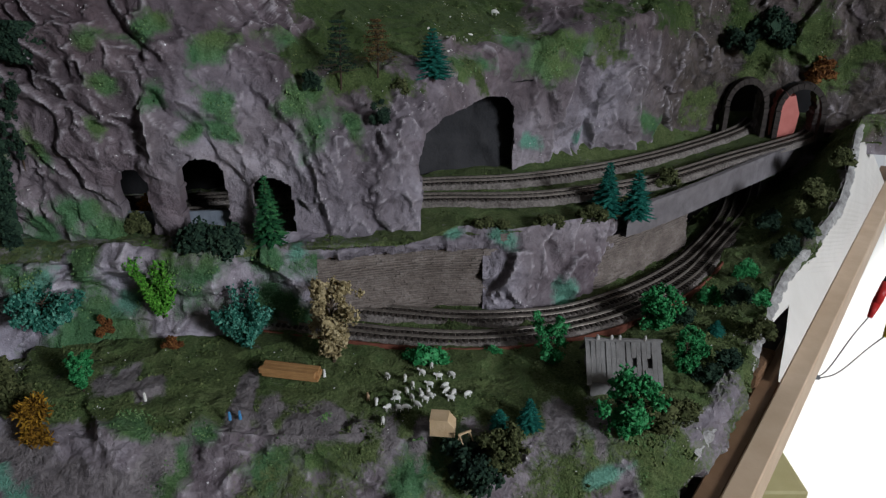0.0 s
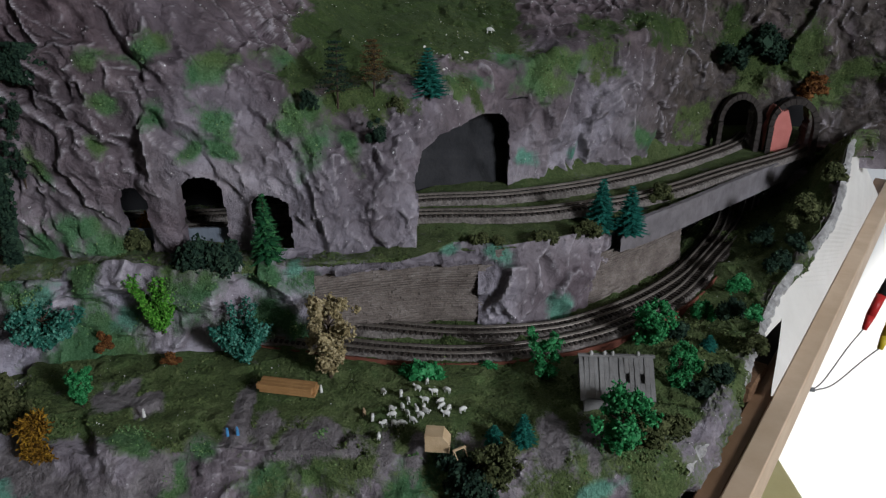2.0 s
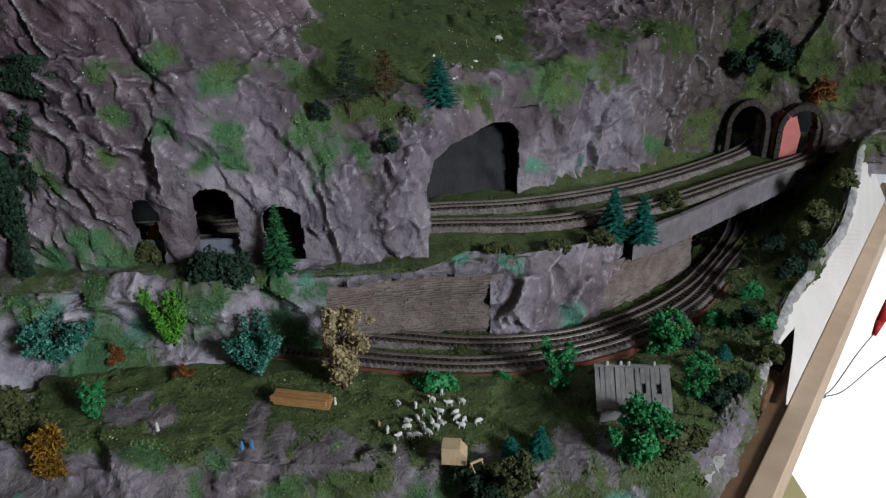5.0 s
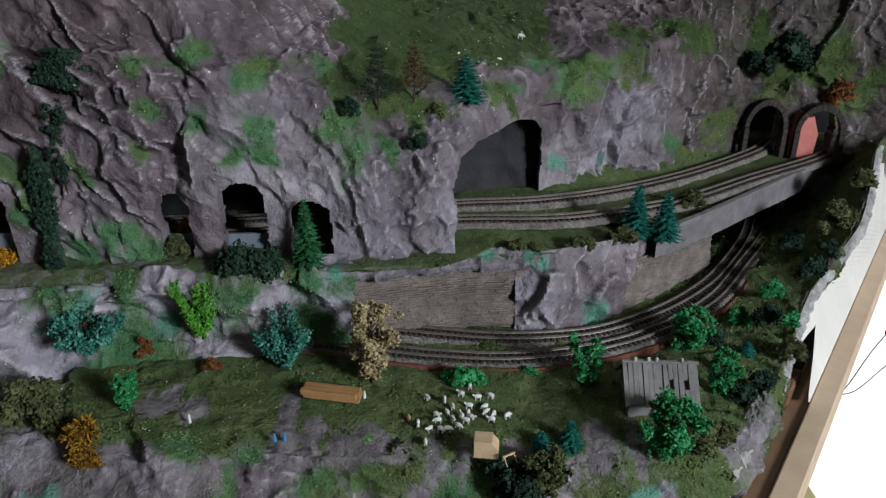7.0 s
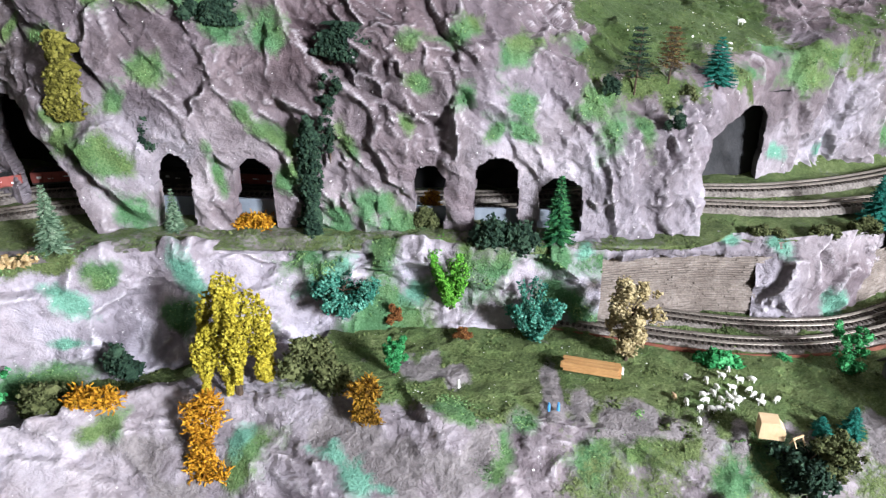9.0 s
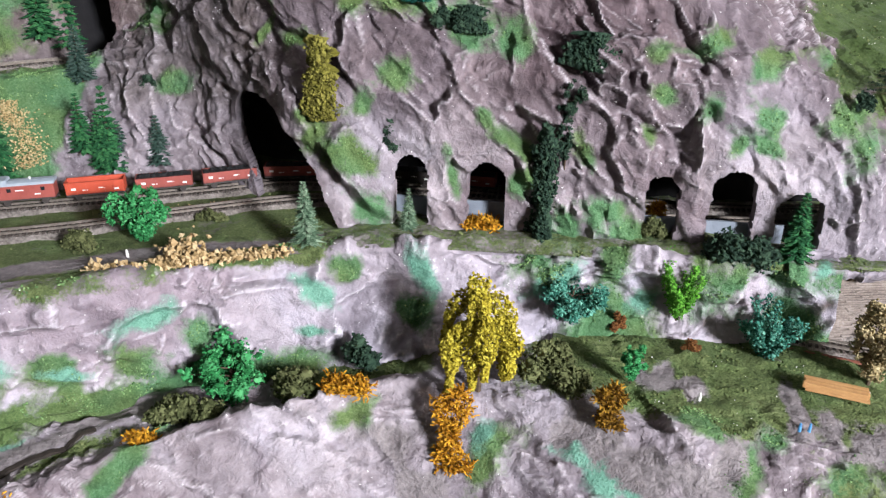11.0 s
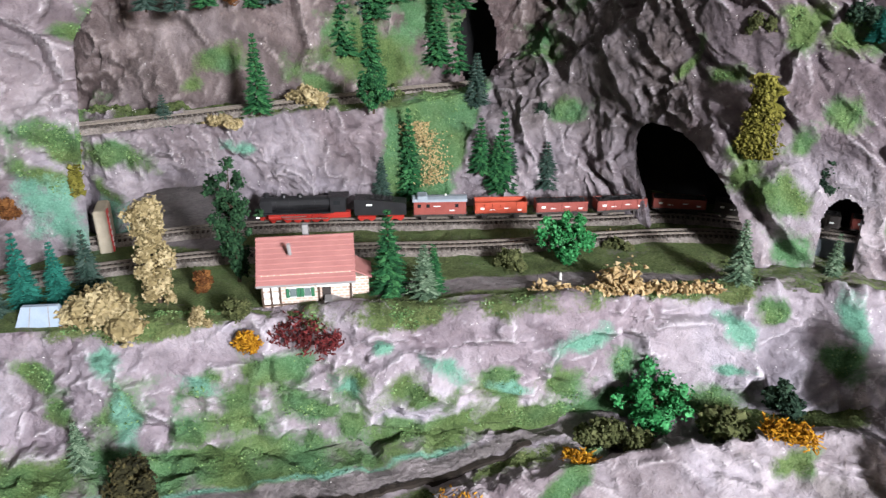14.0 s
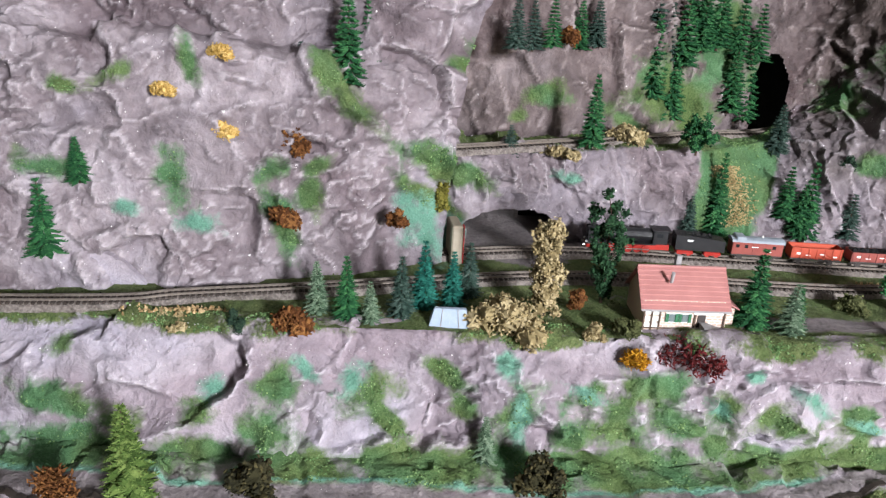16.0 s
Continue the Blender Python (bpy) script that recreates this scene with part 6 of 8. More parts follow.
def bare_pine(kind, label, x, y, z, h, w, seed):
    rg = np.random.RandomState(seed)
    thing = root("pine", pose(x, y, z - 0.003), label, "tree")
    b = Build().rod((0, 0, 0), (0.002, 0, h), w * 0.035, w * 0.01, 6)
    places = []
    for k in range(8):
        zc = h * (0.30 + 0.092 * k)
        for j in range(6):
            a = 1.05 * j + 0.8 * k + rg.uniform(-0.3, 0.3)
            L = w * 0.58 * (1 - 0.105 * k) * rg.uniform(0.7, 1.1)
            e = np.array((math.cos(a), math.sin(a), 0.06))
            b.rod((0, 0, zc), tuple(np.array((0, 0, zc)) + e * L), w * 0.012, w * 0.005, 4)
            for t in np.linspace(0.25, 1, 9):
                places += [np.array((0, 0, zc + 0.002)) + e * L * t + rg.normal(size=3) * (0.0011, 0.0011, 0.0003) for _ in range(3)]
    child("trunk", b.mesh("trunk", BARK), thing, "straight bare trunk with level branches")
    v, f = crumbs(rg, np.array(places), rg.uniform(0.0004, 0.0009, len(places)))
    child("needles", mesh_of("needles", v, f, LEAF[kind]), thing)
    return thing


for k, (x, y, z, h, w) in enumerate([(-0.087, 0.490, 1.072, 0.0762, 0.0480)]):
    foam_tree("beige", "straw-coloured foam tree with loose clumped foliage", x, y, z, h, w, k + 0)
for k, (x, y, z, h, w) in enumerate([(-0.234, 0.530, 1.082, 0.0700, 0.0460)]):
    fan_tree("lime", "light green deciduous tree with upright forked foliage", x, y, z, h, w, k + 1)
for k, (x, y, z, h, w) in enumerate([(-0.161, 0.510, 1.071, 0.0523, 0.0542)]):
    fan_tree("teal", "blue-green broad tree with open foliage", x, y, z, h, w, k + 2)
for k, (x, y, z, h, w) in enumerate([(-0.272, 0.455, 1.070, 0.0384, 0.0199), (0.086, 0.488, 1.070, 0.0482, 0.0283), (0.184, 0.542, 1.071, 0.0384, 0.0420), (0.189, 0.479, 1.067, 0.0476, 0.0279), (0.128, 0.406, 1.063, 0.0579, 0.0441), (-0.595, 0.404, 1.036, 0.0569, 0.0640), (-0.695, 0.461, 1.147, 0.0514, 0.0488)]):
    foam_tree("green", "bright green foam tree with clumped foliage", x, y, z, h, w, k + 3)
for k, (x, y, z, h, w) in enumerate([(-0.324, 0.514, 1.091, 0.0312, 0.0515)]):
    foam_tree("teal", "blue-green low spreading tree against the bank", x, y, z, h, w, k + 162)
for k, (x, y, z, h, w) in enumerate([(0.022, 0.387, 1.042, 0.0307, 0.0473), (-0.342, 0.568, 1.208, 0.0832, 0.0234)]):
    foam_tree("dark", "dark green low tree against the rock", x, y, z, h, w, k + 10)
for k, (x, y, z, h, w) in enumerate([(0.041, 0.389, 1.046, 0.0416, 0.0354)]):
    foam_tree("olive", "olive foam tree on the rocky slope", x, y, z, h, w, k + 13)
for k, (x, y, z, h, w) in enumerate([(-0.014, 0.489, 1.072, 0.0178, 0.0420), (0.041, 0.503, 1.070, 0.0103, 0.0196), (0.287, 0.617, 1.084, 0.0211, 0.0272), (0.243, 0.585, 1.074, 0.0203, 0.0262), (0.272, 0.547, 1.090, 0.0219, 0.0221), (0.209, 0.505, 1.071, 0.0208, 0.0211)]):
    shrub("shrub", "green", "bright green low shrub in the grass", x, y, z, h, w, k + 14)
for k, (x, y, z, h, w) in enumerate([(0.146, 0.409, 1.068, 0.0268, 0.0381), (0.224, 0.689, 1.149, 0.0222, 0.0286), (0.137, 0.614, 1.144, 0.0173, 0.0313), (0.094, 0.601, 1.144, 0.0113, 0.0358), (0.042, 0.591, 1.147, 0.0101, 0.0353), (0.365, 0.680, 1.119, 0.0577, 0.0357), (0.423, 0.743, 1.148, 0.0306, 0.0367), (-0.261, 0.573, 1.147, 0.0246, 0.0295), (-0.539, 0.407, 1.046, 0.0351, 0.0496), (-0.333, 0.445, 1.066, 0.0504, 0.0590), (-0.741, 0.438, 1.148, 0.0199, 0.0358), (-0.898, 0.251, 1.154, 0.0166, 0.0298), (-0.661, 0.519, 1.148, 0.0121, 0.0326), (-0.619, 0.371, 1.036, 0.0236, 0.0707), (-0.037, 0.619, 1.257, 0.0163, 0.0196), (0.382, 0.684, 1.126, 0.0320, 0.0288), (0.170, 0.423, 1.069, 0.0206, 0.0329), (0.265, 0.524, 1.076, 0.0213, 0.0288), (-0.568, 0.580, 1.343, 0.0300, 0.0304)]):
    shrub("shrub", "olive", "olive green rounded foam bush", x, y, z, h, w, k + 20)
for k, (x, y, z, h, w) in enumerate([(0.222, 0.481, 1.074, 0.0226, 0.0270), (0.323, 0.621, 1.103, 0.0300, 0.0324), (0.212, 0.550, 1.071, 0.0222, 0.0250), (-0.191, 0.542, 1.148, 0.0287, 0.0705), (-0.052, 0.585, 1.237, 0.0314, 0.0189), (-0.107, 0.591, 1.266, 0.0208, 0.0187), (0.384, 0.878, 1.261, 0.0448, 0.0604), (-0.500, 0.453, 1.047, 0.0437, 0.0393), (-1.175, 0.076, 1.143, 0.0231, 0.0208), (-0.976, 0.508, 1.237, 0.0251, 0.0155), (-0.779, 0.628, 1.237, 0.0273, 0.0209), (0.344, 0.873, 1.248, 0.0373, 0.0403), (0.345, 0.645, 1.112, 0.0277, 0.0277), (0.341, 0.704, 1.096, 0.0267, 0.0300), (0.262, 0.569, 1.083, 0.0254, 0.0306), (0.206, 0.470, 1.068, 0.0198, 0.0267), (-0.494, 0.588, 1.356, 0.0209, 0.0375), (-0.433, 0.579, 1.322, 0.0190, 0.0340), (-0.450, 0.579, 1.326, 0.0170, 0.0300)]):
    shrub("shrub", "dark", "dark green dense bush beside the rock", x, y, z, h, w, k + 39)
for k, (x, y, z, h, w) in enumerate([(0.448, 0.863, 1.210, 0.0527, 0.0474), (-0.282, 0.523, 1.077, 0.0222, 0.0150), (-0.221, 0.507, 1.071, 0.0216, 0.0175), (-0.952, 0.277, 1.148, 0.0262, 0.0262), (-1.135, 0.099, 1.146, 0.0230, 0.0452), (-1.216, 0.194, 1.264, 0.0370, 0.0389), (-1.204, 0.162, 1.208, 0.0213, 0.0384), (-1.128, 0.239, 1.200, 0.0239, 0.0283), (-1.073, 0.490, 1.362, 0.0213, 0.0319)]):
    shrub("shrub", "brown", "rust brown autumn shrub on the rock", x, y, z, h, w, k + 56)
for k, (x, y, z, h, w) in enumerate([(-0.256, 0.589, 1.148, 0.0307, 0.0161), (-0.403, 0.382, 1.018, 0.0839, 0.0475), (-0.493, 0.401, 1.066, 0.0184, 0.0489), (-0.414, 0.563, 1.146, 0.0196, 0.0373), (-0.639, 0.339, 1.035, 0.0178, 0.0319), (-0.708, 0.257, 1.030, 0.0188, 0.0464), (-0.885, 0.247, 1.129, 0.0243, 0.0219)]):
    lichen("orange", "orange wiry lichen clinging to the rock", x, y, z, h, w, k + 65)
for k, (x, y, z, h, w) in enumerate([(-0.144, 0.554, 1.146, 0.0627, 0.0263), (-0.814, 0.346, 1.147, 0.0770, 0.0309), (-0.781, 0.363, 1.149, 0.0444, 0.0188), (-1.109, 0.140, 1.148, 0.0607, 0.0232), (-1.189, 0.242, 1.328, 0.0880, 0.0339), (-1.188, 0.271, 1.340, 0.0653, 0.0235), (-1.020, 0.451, 1.259, 0.0798, 0.0262), (-1.082, 0.461, 1.359, 0.0557, 0.0213), (-0.893, 0.533, 1.159, 0.1013, 0.0274), (-0.805, 0.584, 1.165, 0.0896, 0.0297), (-1.001, 0.582, 1.298, 0.0987, 0.0342), (-0.978, 0.611, 1.337, 0.0831, 0.0340), (-0.924, 0.665, 1.282, 0.0786, 0.0354), (-1.362, 0.030, 1.181, 0.0720, 0.0297), (-1.346, 0.060, 1.245, 0.0414, 0.0213), (-0.828, 0.575, 1.187, 0.0610, 0.0256), (-0.811, 0.579, 1.172, 0.0579, 0.0258), (-0.970, 0.633, 1.376, 0.0830, 0.0326), (-0.948, 0.647, 1.357, 0.0836, 0.0328), (-0.930, 0.688, 1.342, 0.0862, 0.0282), (-0.981, 0.603, 1.273, 0.0927, 0.0306), (-0.911, 0.686, 1.270, 0.0957, 0.0316), (-0.962, 0.629, 1.354, 0.0756, 0.0299), (-0.909, 0.699, 1.342, 0.0703, 0.0281), (-1.074, 0.521, 1.353, 0.0587, 0.0224), (-1.044, 0.600, 1.266, 0.0750, 0.0300), (-1.032, 0.615, 1.272, 0.0700, 0.0300), (-1.010, 0.630, 1.282, 0.0750, 0.0280), (-0.983, 0.620, 1.275, 0.0620, 0.0280), (-0.959, 0.660, 1.275, 0.0700, 0.0280), (-1.057, 0.585, 1.272, 0.0700, 0.0300), (-1.035, 0.640, 1.291, 0.0700, 0.0300), (-0.974, 0.650, 1.283, 0.0600, 0.0260)]):
    spruce("needle", "green model spruce with bristly branches", x, y, z, h, w, k + 72)
for k, (x, y, z, h, w) in enumerate([(-0.085, 0.607, 1.264, 0.0585, 0.0310)]):
    bare_pine("dark", "thin dark pine with sparse level branches", x, y, z, h, w, k + 97)
for k, (x, y, z, h, w) in enumerate([(-0.055, 0.619, 1.274, 0.0472, 0.0280)]):
    bare_pine("rust", "sparse olive and rust brown pine above the arch", x, y, z, h, w, k + 98)
for k, (x, y, z, h, w) in enumerate([(-0.009, 0.641, 1.269, 0.0418, 0.0310), (0.153, 0.635, 1.143, 0.0507, 0.0279), (0.179, 0.629, 1.142, 0.0462, 0.0293), (0.040, 0.416, 1.068, 0.0162, 0.0170), (0.061, 0.416, 1.069, 0.0243, 0.0179), (0.233, 0.534, 1.074, 0.0130, 0.0146), (-1.068, 0.198, 1.148, 0.0670, 0.0241), (-1.048, 0.214, 1.147, 0.0584, 0.0210)]):
    spruce("aqua", "blue-green model spruce with drooping bristles", x, y, z, h, w, k + 99)
for k, (x, y, z, h, w) in enumerate([(-0.393, 0.435, 1.054, 0.1038, 0.0570)]):
    weeping_tree("mustard yellow weeping tree with hanging strands", x, y, z, h, w, k + 107)
for k, (x, y, z, h, w) in enumerate([(-1.212, -0.074, 1.056, 0.0446, 0.0401)]):
    lichen("brown", "brown and orange wiry lichen on the slope", x, y, z, h, w, k + 108)
for k, (x, y, z, h, w) in enumerate([(-0.287, 0.411, 1.058, 0.0400, 0.0270)]):
    lichen("amber", "amber brown wiry lichen on the slope", x, y, z, h, w, k + 164)
for k, (x, y, z, h, w) in enumerate([(-0.357, 0.551, 1.145, 0.1008, 0.0225), (-0.306, 0.574, 1.179, 0.0337, 0.0172), (-0.496, 0.555, 1.216, 0.0303, 0.0248), (-0.328, 0.575, 1.297, 0.0182, 0.0469), (-0.430, 0.581, 1.319, 0.0211, 0.0332), (-0.712, 0.712, 1.210, 0.0418, 0.0225), (-0.365, 0.565, 1.148, 0.0757, 0.0219), (-0.309, 0.572, 1.187, 0.0319, 0.0239), (-0.325, 0.574, 1.293, 0.0297, 0.0490)]):
    ivy("dark", "dark green growth climbing the rock face", x, y, z, h, w, k + 110)
for k, (x, y, z, h, w) in enumerate([(-0.556, 0.543, 1.245, 0.0687, 0.0367), (-1.119, 0.304, 1.204, 0.0658, 0.0201)]):
    ivy("mustard", "mustard olive growth hanging on the rock face", x, y, z, h, w, k + 119)
for k, (x, y, z, h, w) in enumerate([(-0.783, 0.349, 1.148, 0.0503, 0.0259), (-0.551, 0.480, 1.155, 0.0569, 0.0224), (-0.477, 0.541, 1.147, 0.0426, 0.0164), (-1.137, 0.134, 1.147, 0.0524, 0.0216), (-1.090, 0.148, 1.148, 0.0402, 0.0181), (-0.972, 0.149, 1.050, 0.0496, 0.0204)]):
    spruce("pale", "frosted pale green model spruce", x, y, z, h, w, k + 121)
for k, (x, y, z, h, w) in enumerate([(-0.845, 0.270, 1.130, 0.0442, 0.0713)]):
    lichen("red", "wine red wiry lichen below the cottage", x, y, z, h, w, k + 127)
for k, (x, y, z, h, w) in enumerate([(-1.076, 0.174, 1.148, 0.0581, 0.0226), (-1.047, 0.243, 1.147, 0.0573, 0.0217), (-1.225, 0.217, 1.327, 0.0412, 0.0208), (-1.088, 0.390, 1.249, 0.0357, 0.0210), (-1.092, 0.393, 1.361, 0.0556, 0.0212), (-1.089, 0.426, 1.358, 0.0507, 0.0219), (-0.917, 0.514, 1.159, 0.0519, 0.0221), (-0.762, 0.604, 1.171, 0.0511, 0.0255), (-0.856, 0.627, 1.247, 0.0593, 0.0267), (-0.798, 0.592, 1.169, 0.0482, 0.0223), (-0.997, 0.602, 1.343, 0.0831, 0.0327), (-1.007, 0.591, 1.350, 0.0827, 0.0271), (-1.058, 0.533, 1.357, 0.0587, 0.0224)]):
    spruce("grey", "grey-green model spruce with stiff branches", x, y, z, h, w, k + 128)
for k, (x, y, z, h, w) in enumerate([(-0.974, 0.249, 1.147, 0.0948, 0.0403)]):
    foam_column("beige", "dense straw-coloured column of clumped foam foliage", x, y, z, h, w, k + 141)
for k, (x, y, z, h, w) in enumerate([(-0.986, 0.204, 1.144, 0.0441, 0.0818), (-0.919, 0.236, 1.146, 0.0217, 0.0220), (-1.234, 0.052, 1.141, 0.0123, 0.0505), (-1.044, 0.419, 1.251, 0.0110, 0.0555), (-0.998, 0.502, 1.257, 0.0359, 0.0452)]):
    shrub("shrub", "beige", "straw-coloured heap of loose foliage", x, y, z, h, w, k + 142)
for k, (x, y, z, h, w) in enumerate([(-0.922, 0.512, 1.256, 0.0430, 0.0380)]):
    foam_tree("needle", "deep green rounded tree beside the upper track", x, y, z, h, w, k + 160)
for k, (x, y, z, h, w) in enumerate([(-0.941, 0.307, 1.148, 0.1108, 0.0458)]):
    foam_tree("darkgreen", "tall deep green tree with ragged foliage", x, y, z, h, w, k + 147)
for k, (x, y, z, h, w) in enumerate([(-1.267, 0.154, 1.283, 0.0168, 0.0408), (-1.268, 0.160, 1.352, 0.0136, 0.0305), (-1.298, 0.119, 1.320, 0.0135, 0.0304)]):
    shrub("shrub", "yellow", "pale ochre tuft on a rock shelf", x, y, z, h, w, k + 149)
for k, (x, y, z, h, w) in enumerate([(-1.172, -0.040, 1.047, 0.0879, 0.0384)]):
    spruce("spring", "light green tall model spruce below the bank", x, y, z, h, w, k + 152)
for k, (x, y, z, h, w) in enumerate([(-0.918, 0.150, 1.044, 0.0518, 0.0466), (-1.100, 0.012, 1.046, 0.0506, 0.0501)]):
    shrub("shrub", "darkbrown", "dark brown-green bush on the front slope", x, y, z, h, w, k + 153)

lichen("red", "rust red wiry lichen on the high green band", -0.424, 0.586, 1.358, 0.0200, 0.0420, 165)
spruce("aqua", "blue-green small spruce on the high green band", -0.477, 0.582, 1.344, 0.0300, 0.0220, 166)
STRAW_LINE = [(-0.901, 0.553, 1.238), (-0.888, 0.556, 1.217), (-0.877, 0.557, 1.196), (-0.877, 0.550, 1.174)]
HIGH_FLOCK = [(-0.018, 0.750, 1.294), (-0.014, 0.730, 1.291), (0.007, 0.703, 1.286), (0.027, 0.744, 1.283), (0.022, 0.724, 1.281), (0.055, 0.816, 1.297), (0.005, 0.684, 1.277)]
PEGS = [(-0.152, 0.420, 1.070), (-0.145, 0.421, 1.070), (-0.220, 0.441, 1.071), (-0.092, 0.471, 1.071), (-0.702, 0.406, 1.147), (-0.691, 0.430, 1.148)]
VAN_AT = -0.868

# ---------------------------------------------------------------- flock and crumbs on the landscape


def scatter(name, source, attr, floor, count, lo, hi, material, label, category, seed, squash=1.0, roll=None):
    """Loose flock on the vertices of a sheet where an attribute is high."""
    me = source.data
    n = len(me.vertices)
    co, val = np.empty(n * 3, np.float32), np.empty(len(me.attributes[attr].data), np.float32)
    me.vertices.foreach_get("co", co)
    me.attributes[attr].data.foreach_get("value", val)
    co = co.reshape(-1, 3)
    rg = np.random.RandomState(seed)
    pick = np.where((val >= floor) if floor >= 0 else (val < -floor))[0]
    if roll is not None:
        pick = pick[roll(co[pick])]
    if len(pick) == 0:
        return None
    # tufts gather where a slow noise is high
    w = np.clip(0.15 + fractal(co[pick].astype(float) * 45, 2, seed), 0.02, 1.2) ** 1.5
    pick = rg.choice(pick, count, p=w / w.sum())
    v, f = crumbs(rg, co[pick] + rg.uniform(-0.0015, 0.0015, (count, 3)) * (1, 1, 0.2), rg.uniform(lo, hi, count))
    ob = new(name, mesh_of(name, v, f, material))
    return tagged(ob, label, category, kind="stuff")


GRASS = leaf_material("meadow flock", (0.024, 0.034, 0.01), (0.072, 0.10, 0.032), (0.17, 0.20, 0.08))
MOSSLEAF = leaf_material("green flock", (0.04, 0.09, 0.03), (0.11, 0.21, 0.075), (0.24, 0.36, 0.15))
CRUMB = simple("white plaster crumbs", (0.6, 0.58, 0.56), (0.8, 0.78, 0.76), 200, 0.7)
scatter("grass_flock", low, "meadow", 0.62, 9000, 0.0005, 0.0016, GRASS, "olive grass flock on the pasture", "grass", 1)
scatter("grass_flock", terrace, "meadow", 0.6, 4500, 0.0005, 0.0015, GRASS, "olive grass flock along the tracks", "grass", 2, roll=lambda c: c[:, 1] < np.interp(c[:, 0], [p[0] for p in FACE], [p[1] for p in FACE]) + 0.03)
scatter("grass_flock", bank, "meadow", 0.55, 2500, 0.0005, 0.0014, MOSSLEAF, "green flock along the foot of the bank", "grass", 3)
scatter("grass_flock", cliff, "meadow", 0.6, 4000, 0.0005, 0.0014, GRASS, "olive grass flock on the high pasture", "grass", 4)
for k, (s, c) in enumerate(((cliff, 4200), (bank, 5000), (left_mountain, 1200), (low, 3600))):
    scatter("moss_flock", s, "moss", 0.6, c, 0.0004, 0.0012, MOSSLEAF, "green flock tufts on the painted rock", "moss", 20 + k)
# plaster crumbs, set thickly so that their white also imitates glossy glints
for k, (s, c) in enumerate(((cliff, 2200), (bank, 900), (low, 1100), (left_mountain, 700))):
    scatter("plaster_crumbs", s, "moss", -0.4, c, 0.00025, 0.0007, CRUMB, "white plaster crumbs, many standing for glints on the rock", "crumbs", 40 + k)

# ---------------------------------------------------------------- stones and straw

SAND = leaf_material("sand-coloured rubble", (0.21, 0.14, 0.06), (0.38, 0.265, 0.13), (0.56, 0.43, 0.25))
STRAW = leaf_material("straw-coloured scatter", (0.28, 0.20, 0.09), (0.45, 0.345, 0.165), (0.60, 0.48, 0.27))


def rubble(name, points, spread, high, count, size, material, label, seed):
    rg = np.random.RandomState(seed)
    path = smooth_path(points, 0.002)
    k = rg.randint(0, len(path), count)
    p = path[k][:, :3].copy()
    p[:, :2] += rg.normal(size=(count, 2)) * spread
    p[:, 2] += np.abs(rg.normal(size=count)) * high
    v, f = crumbs(rg, p, rg.uniform(0.5, 1.4, count) * size)
    ob = new(name, mesh_of(name, v, f, material))
    return tagged(ob, label, "stones", kind="stuff")


rubble("rubble", [(-0.70, 0.396, 1.149), (-0.66, 0.412, 1.149), (-0.62, 0.437, 1.149), (-0.565, 0.466, 1.148)], 0.0036, 0.003, 800, 0.0021, SAND, "sand-coloured rubble along the ledge edge", 1)
rubble("rubble", [(-0.652, 0.432, 1.149), (-0.64, 0.438, 1.151), (-0.628, 0.44, 1.149)], 0.0055, 0.008, 330, 0.0023, SAND, "sand-coloured heap of rubble beside the road", 2)
rubble("rubble", [(-1.27, 0.035, 1.149), (-1.2, 0.085, 1.149)], 0.003, 0.0015, 150, 0.0017, SAND, "sand-coloured rubble beside the far track", 3)
rubble("rubble", [(-0.74, 0.51, 1.149), (-0.66, 0.56, 1.149)], 0.003, 0.001, 150, 0.0012, STRAW, "straw scatter between the two tracks", 4)
rubble("straw_scatter", STRAW_LINE, 0.0085, 0.0006, 4200, 0.00095, STRAW, "straw-coloured scatter down the grass slope", 5)

# ---------------------------------------------------------------- train


def track_place(path, s):
    d = np.concatenate([[0], np.cumsum(np.linalg.norm(np.diff(path, axis=0), axis=1))])
    return np.array([np.interp(s, d, path[:, 0]), np.interp(s, d, path[:, 1])])


LINE = smooth_path(BACK_LINE, 0.002)
RAILTOP = LEVEL + 0.003 + 0.0051
TRAIN = {
    "black": simple("satin black loco paint", (0.010, 0.010, 0.011), (0.022, 0.022, 0.024), 120, 0.38),
    "red": simple("red wheel paint", (0.26, 0.014, 0.010), (0.38, 0.028, 0.018), 150, 0.42),
    "oxide": simple("oxide red wagon paint", (0.20, 0.045, 0.035), (0.30, 0.075, 0.06), 120, 0.55),
    "orange": simple("orange-red wagon paint", (0.36, 0.05, 0.025), (0.46, 0.08, 0.04), 120, 0.5),
    "umber": simple("black-brown wagon paint", (0.025, 0.02, 0.018), (0.05, 0.042, 0.038), 120, 0.55),
    "roof": simple("blue-grey wagon roof", (0.20, 0.24, 0.28), (0.32, 0.36, 0.40), 120, 0.6),
    "coal": simple("black coal load", (0.012, 0.012, 0.013), (0.05, 0.05, 0.052), 900, 0.6, 0.0015),
    "steel": simple("bright rod steel", (0.50, 0.49, 0.46), (0.66, 0.65, 0.62), 150, 0.3, 0.0001, 0.9),
    "white": simple("white lettering paint", (0.7, 0.7, 0.68), (0.8, 0.8, 0.78), 150, 0.5),
    "glass": simple("dark window glazing", (0.01, 0.012, 0.014), (0.02, 0.022, 0.024), 90, 0.12),
}


